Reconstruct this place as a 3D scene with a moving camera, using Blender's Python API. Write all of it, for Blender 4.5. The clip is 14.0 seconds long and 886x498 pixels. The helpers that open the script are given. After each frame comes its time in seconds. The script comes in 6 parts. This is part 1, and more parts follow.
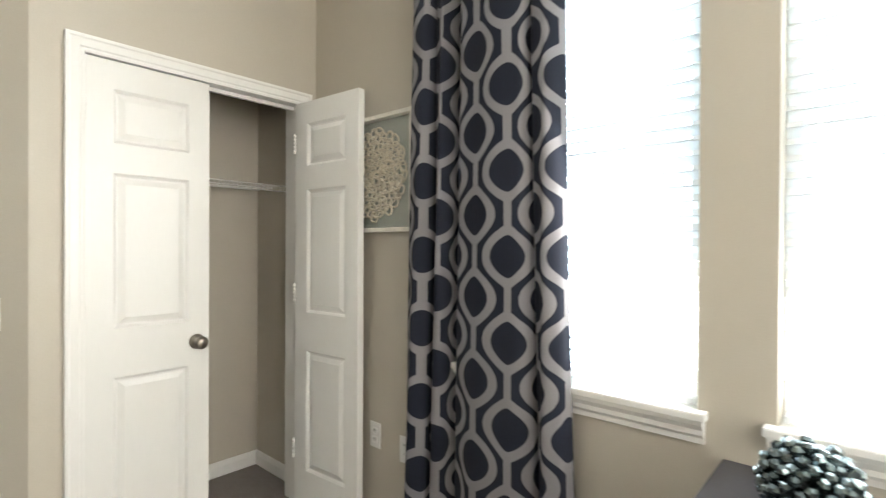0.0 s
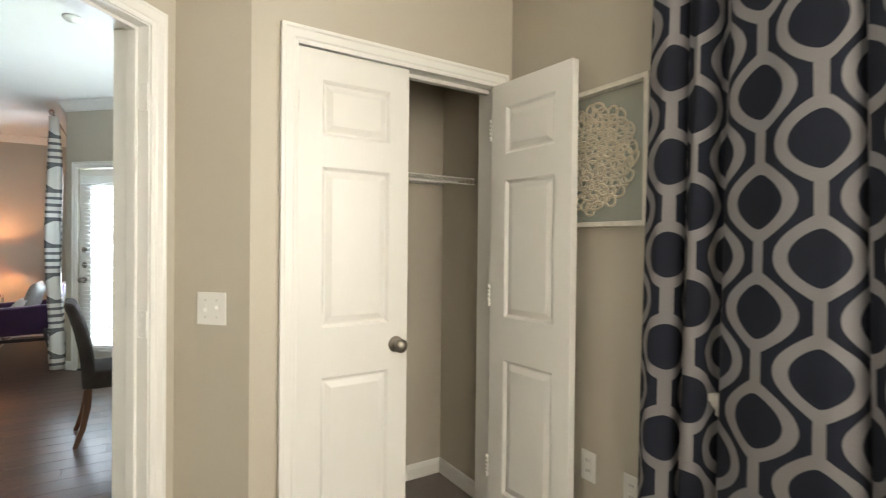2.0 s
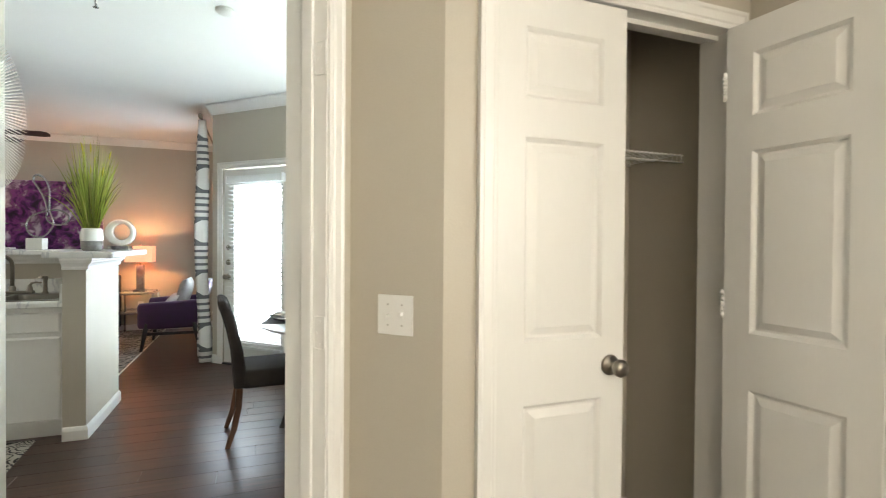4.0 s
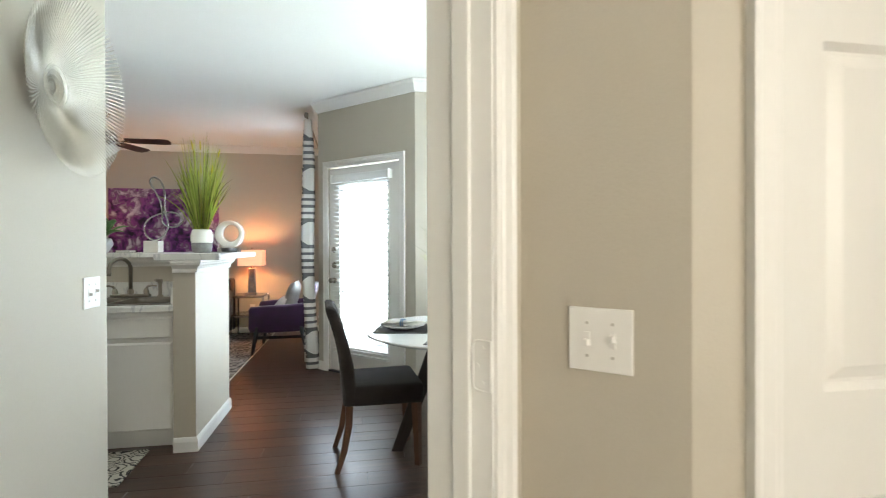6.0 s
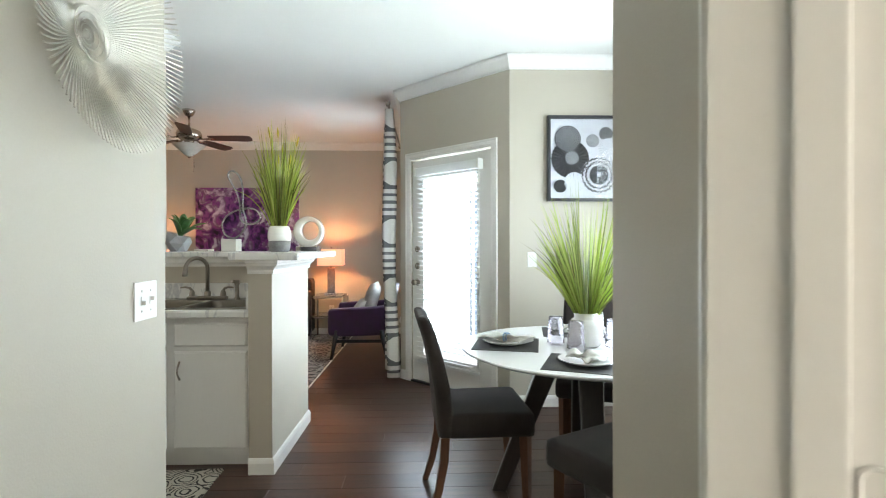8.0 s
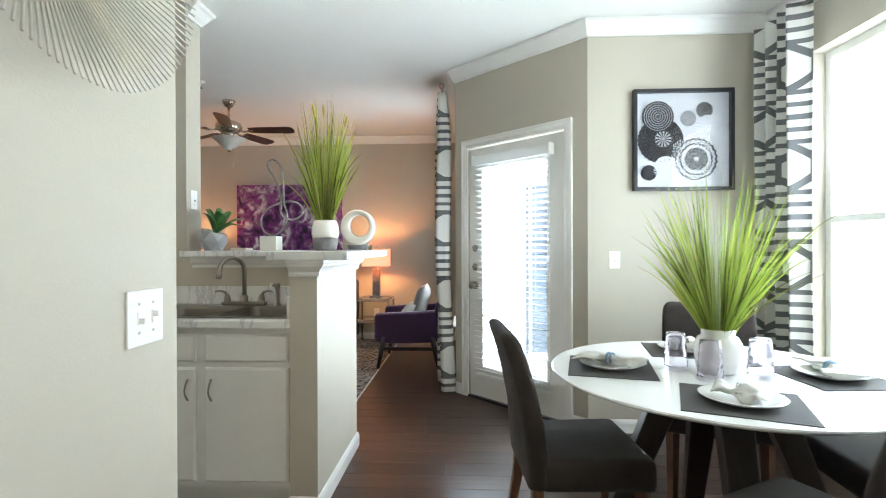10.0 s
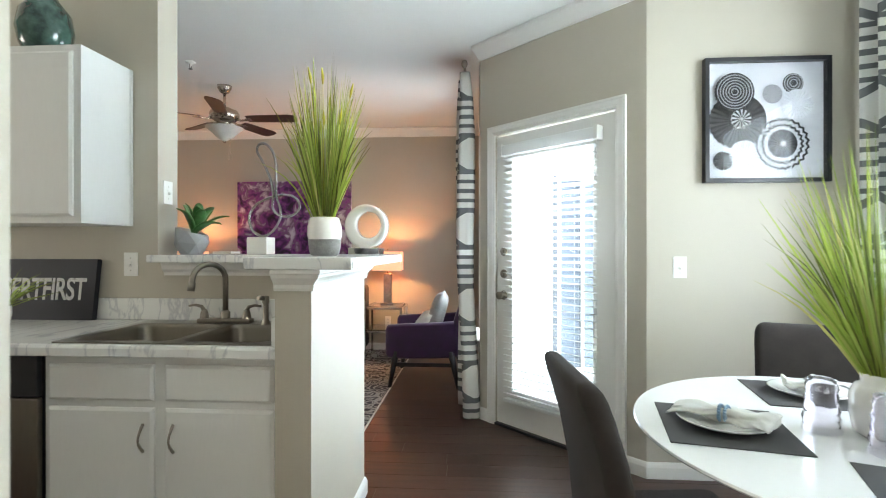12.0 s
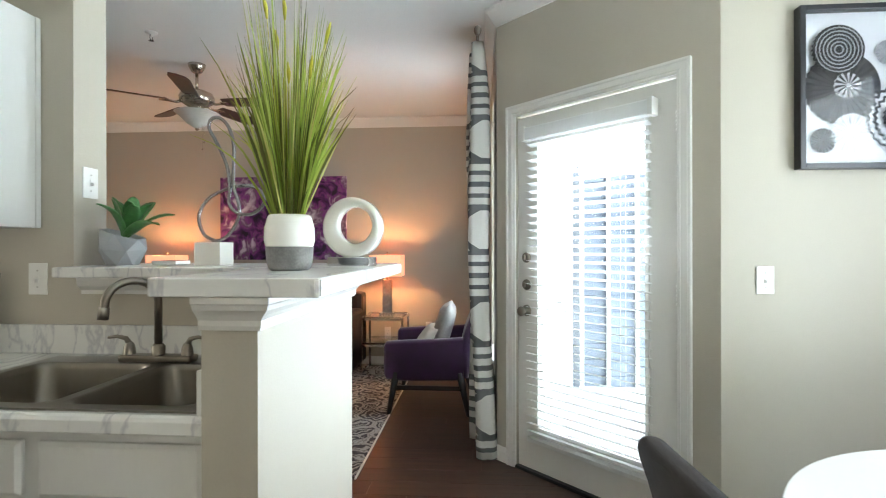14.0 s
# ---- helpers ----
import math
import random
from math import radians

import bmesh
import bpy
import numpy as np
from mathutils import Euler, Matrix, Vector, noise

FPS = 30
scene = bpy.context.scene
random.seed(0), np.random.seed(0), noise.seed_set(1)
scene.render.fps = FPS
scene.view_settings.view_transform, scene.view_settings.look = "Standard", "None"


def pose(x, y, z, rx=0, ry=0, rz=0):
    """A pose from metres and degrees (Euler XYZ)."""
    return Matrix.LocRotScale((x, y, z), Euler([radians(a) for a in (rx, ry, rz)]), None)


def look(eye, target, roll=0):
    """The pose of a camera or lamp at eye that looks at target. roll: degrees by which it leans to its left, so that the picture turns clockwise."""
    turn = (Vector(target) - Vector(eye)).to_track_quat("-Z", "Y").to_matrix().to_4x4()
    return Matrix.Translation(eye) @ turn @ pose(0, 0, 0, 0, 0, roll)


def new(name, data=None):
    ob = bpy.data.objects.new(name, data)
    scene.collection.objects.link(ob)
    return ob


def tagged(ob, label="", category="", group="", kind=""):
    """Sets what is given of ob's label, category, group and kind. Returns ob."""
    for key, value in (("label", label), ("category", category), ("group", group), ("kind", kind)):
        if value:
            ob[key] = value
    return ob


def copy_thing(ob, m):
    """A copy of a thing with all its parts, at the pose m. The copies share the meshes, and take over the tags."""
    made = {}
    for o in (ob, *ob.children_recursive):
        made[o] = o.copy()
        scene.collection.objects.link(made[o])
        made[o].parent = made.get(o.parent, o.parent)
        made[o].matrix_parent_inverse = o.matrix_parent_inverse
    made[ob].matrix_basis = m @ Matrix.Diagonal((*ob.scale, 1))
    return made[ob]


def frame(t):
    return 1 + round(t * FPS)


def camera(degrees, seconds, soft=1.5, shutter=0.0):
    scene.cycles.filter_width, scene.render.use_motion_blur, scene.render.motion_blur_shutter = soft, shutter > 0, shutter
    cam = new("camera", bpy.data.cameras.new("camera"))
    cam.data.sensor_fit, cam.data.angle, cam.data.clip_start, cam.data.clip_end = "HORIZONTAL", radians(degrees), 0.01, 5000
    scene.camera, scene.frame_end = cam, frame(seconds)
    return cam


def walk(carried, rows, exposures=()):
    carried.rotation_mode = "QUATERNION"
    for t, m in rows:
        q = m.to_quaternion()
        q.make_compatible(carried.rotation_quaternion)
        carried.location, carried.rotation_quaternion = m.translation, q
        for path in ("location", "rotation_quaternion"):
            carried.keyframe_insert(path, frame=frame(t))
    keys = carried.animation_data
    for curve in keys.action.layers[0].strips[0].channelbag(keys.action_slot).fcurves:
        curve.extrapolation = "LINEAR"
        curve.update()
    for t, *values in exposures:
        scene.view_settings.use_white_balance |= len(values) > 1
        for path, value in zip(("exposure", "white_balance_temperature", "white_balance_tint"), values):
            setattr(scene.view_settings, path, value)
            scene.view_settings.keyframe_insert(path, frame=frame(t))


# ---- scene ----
cam = camera(83.8, 14.0, soft=1.05, shutter=0.5)
PATH = [
    (0, (0.368, 0.034, 1.332), (-0.96, 1.53, 1.322), 0.3),
    (0.5, (0.263, 0.039, 1.333), (-1.19, 1.412, 1.318), 0.4),
    (1, (0.168, 0.045, 1.335), (-1.385, 1.305, 1.317), 0.6),
    (1.5, (0.058, 0.039, 1.331), (-1.57, 1.2, 1.311), 0.6),
    (2, (-0.05, 0.016, 1.324), (-1.743, 1.081, 1.305), 0.6),
    (2.5, (-0.174, -0.014, 1.311), (-1.926, 0.952, 1.29), 0.6),
    (3, (-0.303, -0.046, 1.305), (-2.11, 0.812, 1.28), 0.6),
    (3.5, (-0.444, -0.091, 1.303), (-2.285, 0.69, 1.277), 0.6),
    (6, (-1.14, -0.181, 1.257), (-3.11, 0.167, 1.248), -0.2),
    (6.5, (-1.267, -0.218, 1.253), (-3.251, 0.034, 1.246), -0.0),
    (7, (-1.402, -0.248, 1.248), (-3.394, -0.075, 1.239), -0.1),
    (7.5, (-1.538, -0.272, 1.249), (-3.535, -0.162, 1.24), -0.1),
    (8, (-1.661, -0.296, 1.252), (-3.661, -0.236, 1.243), -0.1),
    (8.5, (-1.783, -0.326, 1.243), (-3.783, -0.314, 1.238), -0.2),
    (9, (-1.904, -0.375, 1.234), (-3.904, -0.407, 1.23), -0.2),
    (11.5, (-2.589, -0.567, 1.246), (-4.585, -0.7, 1.242), -0.1),
    (12, (-2.734, -0.586, 1.25), (-4.729, -0.722, 1.25), -0.0),
    (12.5, (-2.886, -0.615, 1.254), (-4.881, -0.75, 1.254), -0.1),
    (13, (-3.038, -0.635, 1.262), (-5.033, -0.778, 1.262), -0.0),
    (13.5, (-3.196, -0.654, 1.274), (-5.191, -0.8, 1.271), -0.0),
    (14, (-3.355, -0.673, 1.282), (-5.35, -0.816, 1.282), -0.1),
]
walk(cam, [(t, look(eye, target, roll)) for t, eye, target, roll in PATH],
     [(0.0, 0.16, 5950, 10), (1.0, 0.14, 6250, 10), (2.0, 0.08, 6500, 10), (3.5, 0.04, 6600, 10), (6.5, 0.02, 6500, 10), (9.0, 0.08, 6500, 10), (12.0, 0.13, 6500, 10), (14.0, 0.05, 6550, 10)])

# ---- world, sun and large lights ----
world = bpy.data.worlds.new("sky")
scene.world = world
world.use_nodes = True
wn = world.node_tree.nodes
sky = wn.new("ShaderNodeTexSky")
sky.sky_type = "NISHITA"
sky.sun_disc = False
sky.sun_elevation, sky.sun_rotation = radians(48), radians(20)
wn["Background"].inputs[1].default_value = 0.12
world.node_tree.links.new(sky.outputs[0], wn["Background"].inputs[0])


def area_lamp(name, place, target, sx, sy, power, colour=(1, 1, 1)):
    data = bpy.data.lights.new(name, "AREA")
    data.shape, data.size, data.size_y, data.energy, data.color = "RECTANGLE", sx, sy, power, colour
    ob = new(name, data)
    ob.matrix_world = look(place, target)
    return ob


def bulb(name, place, power, radius, colour):
    data = bpy.data.lights.new(name, "POINT")
    data.energy, data.shadow_soft_size, data.color = power, radius, colour
    ob = new(name, data)
    ob.location = place
    return ob


DAY = (0.74, 0.87, 1.0)
BEDROOM_DAY = (1.0, 0.93, 0.82)
WARM = (1.0, 0.52, 0.22)
# sky light standing in the openings of the windows; the kitchen lamp is added fill
area_lamp("sky_light_bedroom_a", (-0.20, 1.50, 1.55), (-0.20, 0.0, 1.2), 0.36, 1.4, 17, BEDROOM_DAY)
area_lamp("sky_light_bedroom_b", (0.63, 1.50, 1.55), (0.63, 0.0, 1.2), 0.86, 1.4, 33, BEDROOM_DAY)
area_lamp("sky_light_dining", (-4.25, 1.49, 1.45), (-4.25, -0.5, 2.9), 1.6, 1.6, 32, DAY)
area_lamp("sky_light_balcony", (-5.92, -0.14, 1.1), (-5.0, -1.06, 2.0), 0.55, 1.5, 28, DAY)
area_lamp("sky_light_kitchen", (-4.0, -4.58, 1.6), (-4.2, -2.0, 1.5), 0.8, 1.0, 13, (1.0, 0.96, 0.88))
area_lamp("sky_light_living", (-7.27, -0.60, 1.45), (-7.3, -3.0, 1.5), 0.6, 1.5, 8, DAY)

# ---- materials ----


def node_material(name):
    m = bpy.data.materials.new(name)
    m.use_nodes = True
    return m, m.node_tree.nodes, m.node_tree.links, m.node_tree.nodes["Principled BSDF"]


def finish(name, colour, rough=0.5, metal=0.0, vary=0.08, scale=6.0, fine=120.0, bump=0.1, dist=0.002, sheen=0.0, coat=0.0, stretch=(1, 1, 1), random_each=0.0, spec=0.5):
    """A surface with two scales of variation in colour and gloss, and a fine relief."""
    m, n, l, b = node_material(name)
    co = n.new("ShaderNodeTexCoord")
    mp = n.new("ShaderNodeMapping")
    mp.inputs["Scale"].default_value = stretch
    l.new(co.outputs["Object"], mp.inputs[0])
    big, small = n.new("ShaderNodeTexNoise"), n.new("ShaderNodeTexNoise")
    for tex, s, d in ((big, scale, 5), (small, fine, 3)):
        tex.inputs["Scale"].default_value, tex.inputs["Detail"].default_value = s, d
        l.new(mp.outputs[0], tex.inputs["Vector"])
    ramp = n.new("ShaderNodeValToRGB")
    ramp.color_ramp.elements[0].position, ramp.color_ramp.elements[1].position = 0.3, 0.7
    ramp.color_ramp.elements[0].color = (*[c * (1 - vary) for c in colour], 1)
    ramp.color_ramp.elements[1].color = (*[min(1, c * (1 + vary)) for c in colour], 1)
    mix = n.new("ShaderNodeMath")
    mix.operation = "MULTIPLY_ADD"
    mix.inputs[1].default_value, mix.inputs[2].default_value = 0.35, 0.0
    l.new(small.outputs[0], mix.inputs[0])
    add = n.new("ShaderNodeMath")
    add.operation = "MULTIPLY_ADD"
    add.inputs[1].default_value = 0.65
    l.new(big.outputs[0], add.inputs[0])
    l.new(mix.outputs[0], add.inputs[2])
    l.new(add.outputs[0], ramp.inputs[0])
    out = ramp.outputs[0]
    if random_each:
        info, hsv, mr = n.new("ShaderNodeObjectInfo"), n.new("ShaderNodeHueSaturation"), n.new("ShaderNodeMapRange")
        mr.inputs[3].default_value, mr.inputs[4].default_value = 1 - random_each, 1 + random_each
        l.new(info.outputs["Random"], mr.inputs[0])
        l.new(mr.outputs[0], hsv.inputs["Value"])
        l.new(out, hsv.inputs["Color"])
        out = hsv.outputs[0]
    l.new(out, b.inputs["Base Color"])
    rr = n.new("ShaderNodeMapRange")
    rr.inputs[3].default_value, rr.inputs[4].default_value = max(0.02, rough * 0.85), min(1, rough * 1.15)
    l.new(big.outputs[0], rr.inputs[0])
    l.new(rr.outputs[0], b.inputs["Roughness"])
    b.inputs["Metallic"].default_value = metal
    b.inputs["Specular IOR Level"].default_value = spec
    b.inputs["Coat Weight"].default_value = coat
    b.inputs["Sheen Weight"].default_value = sheen
    if bump:
        bp = n.new("ShaderNodeBump")
        bp.inputs["Strength"].default_value, bp.inputs["Distance"].default_value = bump, dist
        l.new(small.outputs[0], bp.inputs["Height"])
        l.new(bp.outputs[0], b.inputs["Normal"])
    return m


M = {}
M["wall"] = finish("greige_wall_paint", (0.50, 0.46, 0.385), 0.55, 0, 0.03, 2.0, 170, 0.25, 0.002)
M["ceiling"] = finish("white_ceiling_paint", (0.84, 0.84, 0.81), 0.8, 0, 0.02, 2, 90, 0.4, 0.003)
M["trim"] = finish("white_gloss_trim_paint", (0.80, 0.79, 0.76), 0.3, 0, 0.02, 5, 60, 0.06, 0.001)
M["door"] = finish("white_door_paint", (0.78, 0.77, 0.74), 0.32, 0, 0.02, 3, 150, 0.08, 0.001, stretch=(1, 1, 0.15))
M["cabinet"] = finish("white_cabinet_paint", (0.74, 0.74, 0.72), 0.35, 0, 0.025, 4, 90, 0.1, 0.001, stretch=(1, 1, 0.2))
M["carpet"] = finish("taupe_carpet", (0.20, 0.165, 0.14), 0.95, 0, 0.3, 30, 350, 1.0, 0.008, sheen=0.3)
M["wood_floor"] = finish("dark_walnut_planks", (0.060, 0.029, 0.020), 0.33, 0, 0.60, 5, 70, 0.2, 0.001, stretch=(6, 0.35, 1), random_each=0.28)
M["nickel"] = finish("brushed_nickel", (0.29, 0.262, 0.225), 0.34, 1, 0.05, 20, 200, 0.05, 0.0005, stretch=(1, 1, 6))
M["chrome"] = finish("polished_chrome", (0.78, 0.78, 0.80), 0.07, 1, 0.03, 8, 80, 0.0)
M["steel"] = finish("brushed_stainless_steel", (0.27, 0.25, 0.22), 0.32, 1, 0.06, 12, 220, 0.08, 0.0005, stretch=(0.3, 4, 1))
M["plate"] = finish("white_plastic", (0.80, 0.79, 0.76), 0.35, 0, 0.015, 8, 90, 0.03, 0.0005)
M["bowl_glass"] = finish("frosted_alabaster_glass", (0.60, 0.58, 0.53), 0.35, 0, 0.12, 14, 90, 0.0, coat=0.2)
M["screw"] = finish("dulled_painted_screw", (0.52, 0.50, 0.46), 0.4, 0, 0.1, 30, 200, 0.0)
M["fan_nickel"] = finish("satin_nickel_fan_metal", (0.56, 0.52, 0.46), 0.25, 1, 0.05, 20, 200, 0.03, 0.0005)
M["black_frame"] = finish("black_lacquer", (0.018, 0.018, 0.022), 0.3, 0, 0.2, 8, 120, 0.05, 0.0005)
M["chair_cloth"] = finish("charcoal_woven_cloth", (0.036, 0.029, 0.0265), 0.95, 0, 0.6, 5, 420, 0.9, 0.003, sheen=0.10, spec=0.2)
M["chair_leg"] = finish("warm_brown_stained_wood", (0.105, 0.045, 0.021), 0.38, 0, 0.3, 8, 60, 0.1, 0.001, stretch=(6, 6, 0.7))
M["espresso"] = finish("espresso_wood", (0.028, 0.020, 0.017), 0.42, 0, 0.3, 8, 60, 0.12, 0.001, stretch=(6, 6, 0.7))
M["table_top"] = finish("white_lacquered_top", (0.80, 0.80, 0.79), 0.18, 0, 0.02, 4, 60, 0.02, 0.0005)
M["china"] = finish("white_china", (0.80, 0.80, 0.78), 0.12, 0, 0.02, 6, 60, 0.0, coat=0.4)
M["placemat"] = finish("slate_grey_placemat", (0.060, 0.058, 0.058), 0.75, 0, 0.2, 20, 500, 0.6, 0.001)
M["napkin"] = finish("white_linen", (0.66, 0.65, 0.61), 0.9, 0, 0.08, 18, 500, 0.5, 0.001)
M["blue_ring"] = finish("pale_blue_beads", (0.22, 0.34, 0.50), 0.35, 0, 0.3, 60, 200, 0.4, 0.002)
M["purple"] = finish("purple_velvet", (0.045, 0.012, 0.060), 0.85, 0, 0.3, 10, 300, 0.5, 0.002, sheen=0.5)
M["dark_leather"] = finish("dark_brown_leather", (0.022, 0.014, 0.012), 0.42, 0, 0.3, 14, 160, 0.4, 0.002)
M["grey_cushion"] = finish("silver_grey_cushion_cloth", (0.42, 0.42, 0.40), 0.8, 0, 0.2, 16, 300, 0.6, 0.002)
M["ceramic"] = finish("white_glazed_ceramic", (0.80, 0.79, 0.74), 0.15, 0, 0.03, 9, 70, 0.04, 0.001, coat=0.5)
M["stone_grey"] = finish("grey_crackled_glaze", (0.20, 0.195, 0.19), 0.5, 0, 0.35, 25, 180, 0.4, 0.002)
M["concrete"] = finish("pale_grey_concrete", (0.36, 0.37, 0.38), 0.6, 0, 0.06, 12, 150, 0.12, 0.001)
M["silver"] = finish("silver_painted_metal", (0.33, 0.33, 0.335), 0.24, 0.95, 0.08, 30, 200, 0.1, 0.001)
M["leaf"] = finish("succulent_green_leaf", (0.055, 0.18, 0.05), 0.4, 0, 0.4, 10, 90, 0.1, 0.001)
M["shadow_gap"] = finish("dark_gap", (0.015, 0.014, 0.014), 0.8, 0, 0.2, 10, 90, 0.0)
M["fan_blade"] = finish("dark_cherry_blade", (0.040, 0.016, 0.012), 0.4, 0, 0.3, 6, 60, 0.1, 0.001, stretch=(1, 6, 6))
M["cotton"] = finish("cream_twisted_paper", (0.66, 0.60, 0.47), 0.85, 0, 0.12, 20, 250, 0.5, 0.002)
M["frame_wash"] = finish("whitewashed_frame_wood", (0.70, 0.67, 0.60), 0.5, 0, 0.15, 20, 120, 0.2, 0.001)
M["mat_board"] = finish("grey_green_backing_board", (0.34, 0.36, 0.315), 0.7, 0, 0.04, 6, 120, 0.05, 0.0005)
M["paper"] = finish("white_art_paper", (0.64, 0.65, 0.70), 0.8, 0, 0.03, 6, 200, 0.1, 0.0005)
M["ink"] = finish("charcoal_art_paper", (0.030, 0.030, 0.034), 0.8, 0, 0.3, 30, 200, 0.3, 0.001)
M["wire"] = finish("white_coated_wire", (0.78, 0.77, 0.74), 0.35, 0, 0.02, 9, 90, 0.0)
M["champagne"] = finish("champagne_metal_wire", (0.56, 0.53, 0.46), 0.3, 0.8, 0.1, 12, 120, 0.0)
M["dark_top"] = finish("dark_stained_dresser_top", (0.030, 0.030, 0.036), 0.35, 0, 0.2, 7, 70, 0.1, 0.001)
M["black_chrome"] = finish("black_mirrored_beads", (0.16, 0.20, 0.21), 0.14, 0.95, 0.3, 30, 80, 0.0)
M["slat"] = finish("white_blind_slat", (0.82, 0.82, 0.81), 0.45, 0, 0.02, 7, 70, 0.03, 0.0005)
M["sign_black"] = finish("black_painted_sign_board", (0.020, 0.021, 0.030), 0.6, 0, 0.2, 9, 120, 0.2, 0.001)
M["sign_white"] = finish("worn_white_lettering", (0.62, 0.62, 0.60), 0.8, 0, 0.2, 60, 200, 0.2, 0.001)


def glass(name, colour=(1, 1, 1), rough=0.0, ior=1.45):
    m, n, l, b = node_material(name)
    b.inputs["Base Color"].default_value = (*colour, 1)
    b.inputs["Transmission Weight"].default_value = 1
    b.inputs["Roughness"].default_value, b.inputs["IOR"].default_value = rough, ior
    return m


M["glass"] = glass("clear_glass")


def thin_glass(name, sheen=0.05):
    """Flat glazing: clear, with a faint sheen."""
    m, n, l, b = node_material(name)
    tr, gl, ms = n.new("ShaderNodeBsdfTransparent"), n.new("ShaderNodeBsdfGlossy"), n.new("ShaderNodeMixShader")
    gl.inputs["Roughness"].default_value = 0.02
    ms.inputs[0].default_value = sheen
    l.new(tr.outputs[0], ms.inputs[1])
    l.new(gl.outputs[0], ms.inputs[2])
    l.new(ms.outputs[0], n["Material Output"].inputs[0])
    return m


M["pane"] = thin_glass("window_pane_glass")
M["art_glass"] = thin_glass("low_glare_picture_glass", 0.02)
M["frosted"] = glass("frosted_bowl_glass", (0.95, 0.93, 0.88), 0.5, 1.3)
M["lilac_glass"] = glass("lilac_tinted_glass", (0.97, 0.95, 1.0), 0.03, 1.18)
M["lilac_glass"].node_tree.nodes["Principled BSDF"].inputs["Transmission Weight"].default_value = 0.93
M["teal_glass"] = finish("teal_brown_marbled_glass", (0.035, 0.085, 0.070), 0.1, 0, 0.95, 9, 30, 0.0, coat=0.6)


def glow(name, colour, strength):
    m, n, l, b = node_material(name)
    b.inputs["Base Color"].default_value = (*colour, 1)
    b.inputs["Emission Color"].default_value = (*colour, 1)
    b.inputs["Emission Strength"].default_value = strength
    return m


M["daylight"] = glow("bright_hazy_sky", (0.82, 0.92, 1.0), 6.5)
M["garden"] = glow("hazy_green_distance", (0.90, 1.0, 0.86), 6.4)
# warm fill glow for the kitchen, added; no such source is seen
M["kitchen_fill"] = glow("warm_kitchen_fill_glow", (1.0, 0.93, 0.82), 2.3)
# added warm fill that brightens the closet and bedroom from behind the camera
M["east_fill"] = glow("warm_east_fill_glow", (1.0, 0.91, 0.76), 5.40)
M["shade"] = glow("lit_linen_lampshade", (1.0, 0.47, 0.27), 0.85)


def marble():
    m, n, l, b = node_material("white_marble_laminate")
    co = n.new("ShaderNodeTexCoord")
    warp, vein = n.new("ShaderNodeTexNoise"), n.new("ShaderNodeTexNoise")
    warp.inputs["Scale"].default_value, warp.inputs["Detail"].default_value = 3.0, 6
    mx = n.new("ShaderNodeMixRGB")
    mx.inputs[0].default_value = 0.10
    l.new(co.outputs["Object"], warp.inputs["Vector"])
    l.new(co.outputs["Object"], mx.inputs[1])
    l.new(warp.outputs[1], mx.inputs[2])
    mp = n.new("ShaderNodeMapping")
    mp.inputs["Rotation"].default_value = (0.4, 0.3, 0.7)
    mp.inputs["Scale"].default_value = (0.9, 4.2, 1.6)
    l.new(mx.outputs[0], mp.inputs[0])
    vein.inputs["Scale"].default_value, vein.inputs["Detail"].default_value = 2.6, 8
    l.new(mp.outputs[0], vein.inputs["Vector"])
    sub, ab = n.new("ShaderNodeMath"), n.new("ShaderNodeMath")
    sub.operation, ab.operation = "SUBTRACT", "ABSOLUTE"
    sub.inputs[1].default_value = 0.5
    l.new(vein.outputs[0], sub.inputs[0])
    l.new(sub.outputs[0], ab.inputs[0])
    r = n.new("ShaderNodeValToRGB")
    r.color_ramp.elements[0].color, r.color_ramp.elements[0].position = (0.56, 0.56, 0.58, 1), 0.0
    r.color_ramp.elements[1].color, r.color_ramp.elements[1].position = (0.77, 0.77, 0.75, 1), 0.03
    e = r.color_ramp.elements.new(0.2)
    e.color = (0.79, 0.79, 0.77, 1)
    l.new(ab.outputs[0], r.inputs[0])
    l.new(r.outputs[0], b.inputs["Base Color"])
    b.inputs["Roughness"].default_value = 0.25
    return m


M["marble"] = marble()
sn, sl = M["slat"].node_tree.nodes, M["slat"].node_tree.links
s_tr, s_mix = sn.new("ShaderNodeBsdfTranslucent"), sn.new("ShaderNodeMixShader")
s_tr.inputs[0].default_value = (0.85, 0.86, 0.85, 1)
s_mix.inputs[0].default_value = 0.55
sl.new(sn["Principled BSDF"].outputs[0], s_mix.inputs[1])
sl.new(s_tr.outputs[0], s_mix.inputs[2])
sl.new(s_mix.outputs[0], sn["Material Output"].inputs[0])


class Maths:
    """Short forms for chains of Math nodes."""

    def __init__(self, tree):
        self.n, self.l = tree.nodes, tree.links

    def op(self, kind, a, b=0.0, c=0.0):
        node = self.n.new("ShaderNodeMath")
        node.operation = kind
        for k, v in enumerate((a, b, c)):
            if isinstance(v, (int, float)):
                node.inputs[k].default_value = v
            else:
                self.l.new(v, node.inputs[k])
        return node.outputs[0]


def cloth_coordinates(n, l):
    uv, sep = n.new("ShaderNodeTexCoord"), n.new("ShaderNodeSeparateXYZ")
    l.new(uv.outputs["UV"], sep.inputs[0])
    return sep.outputs[0], sep.outputs[1]


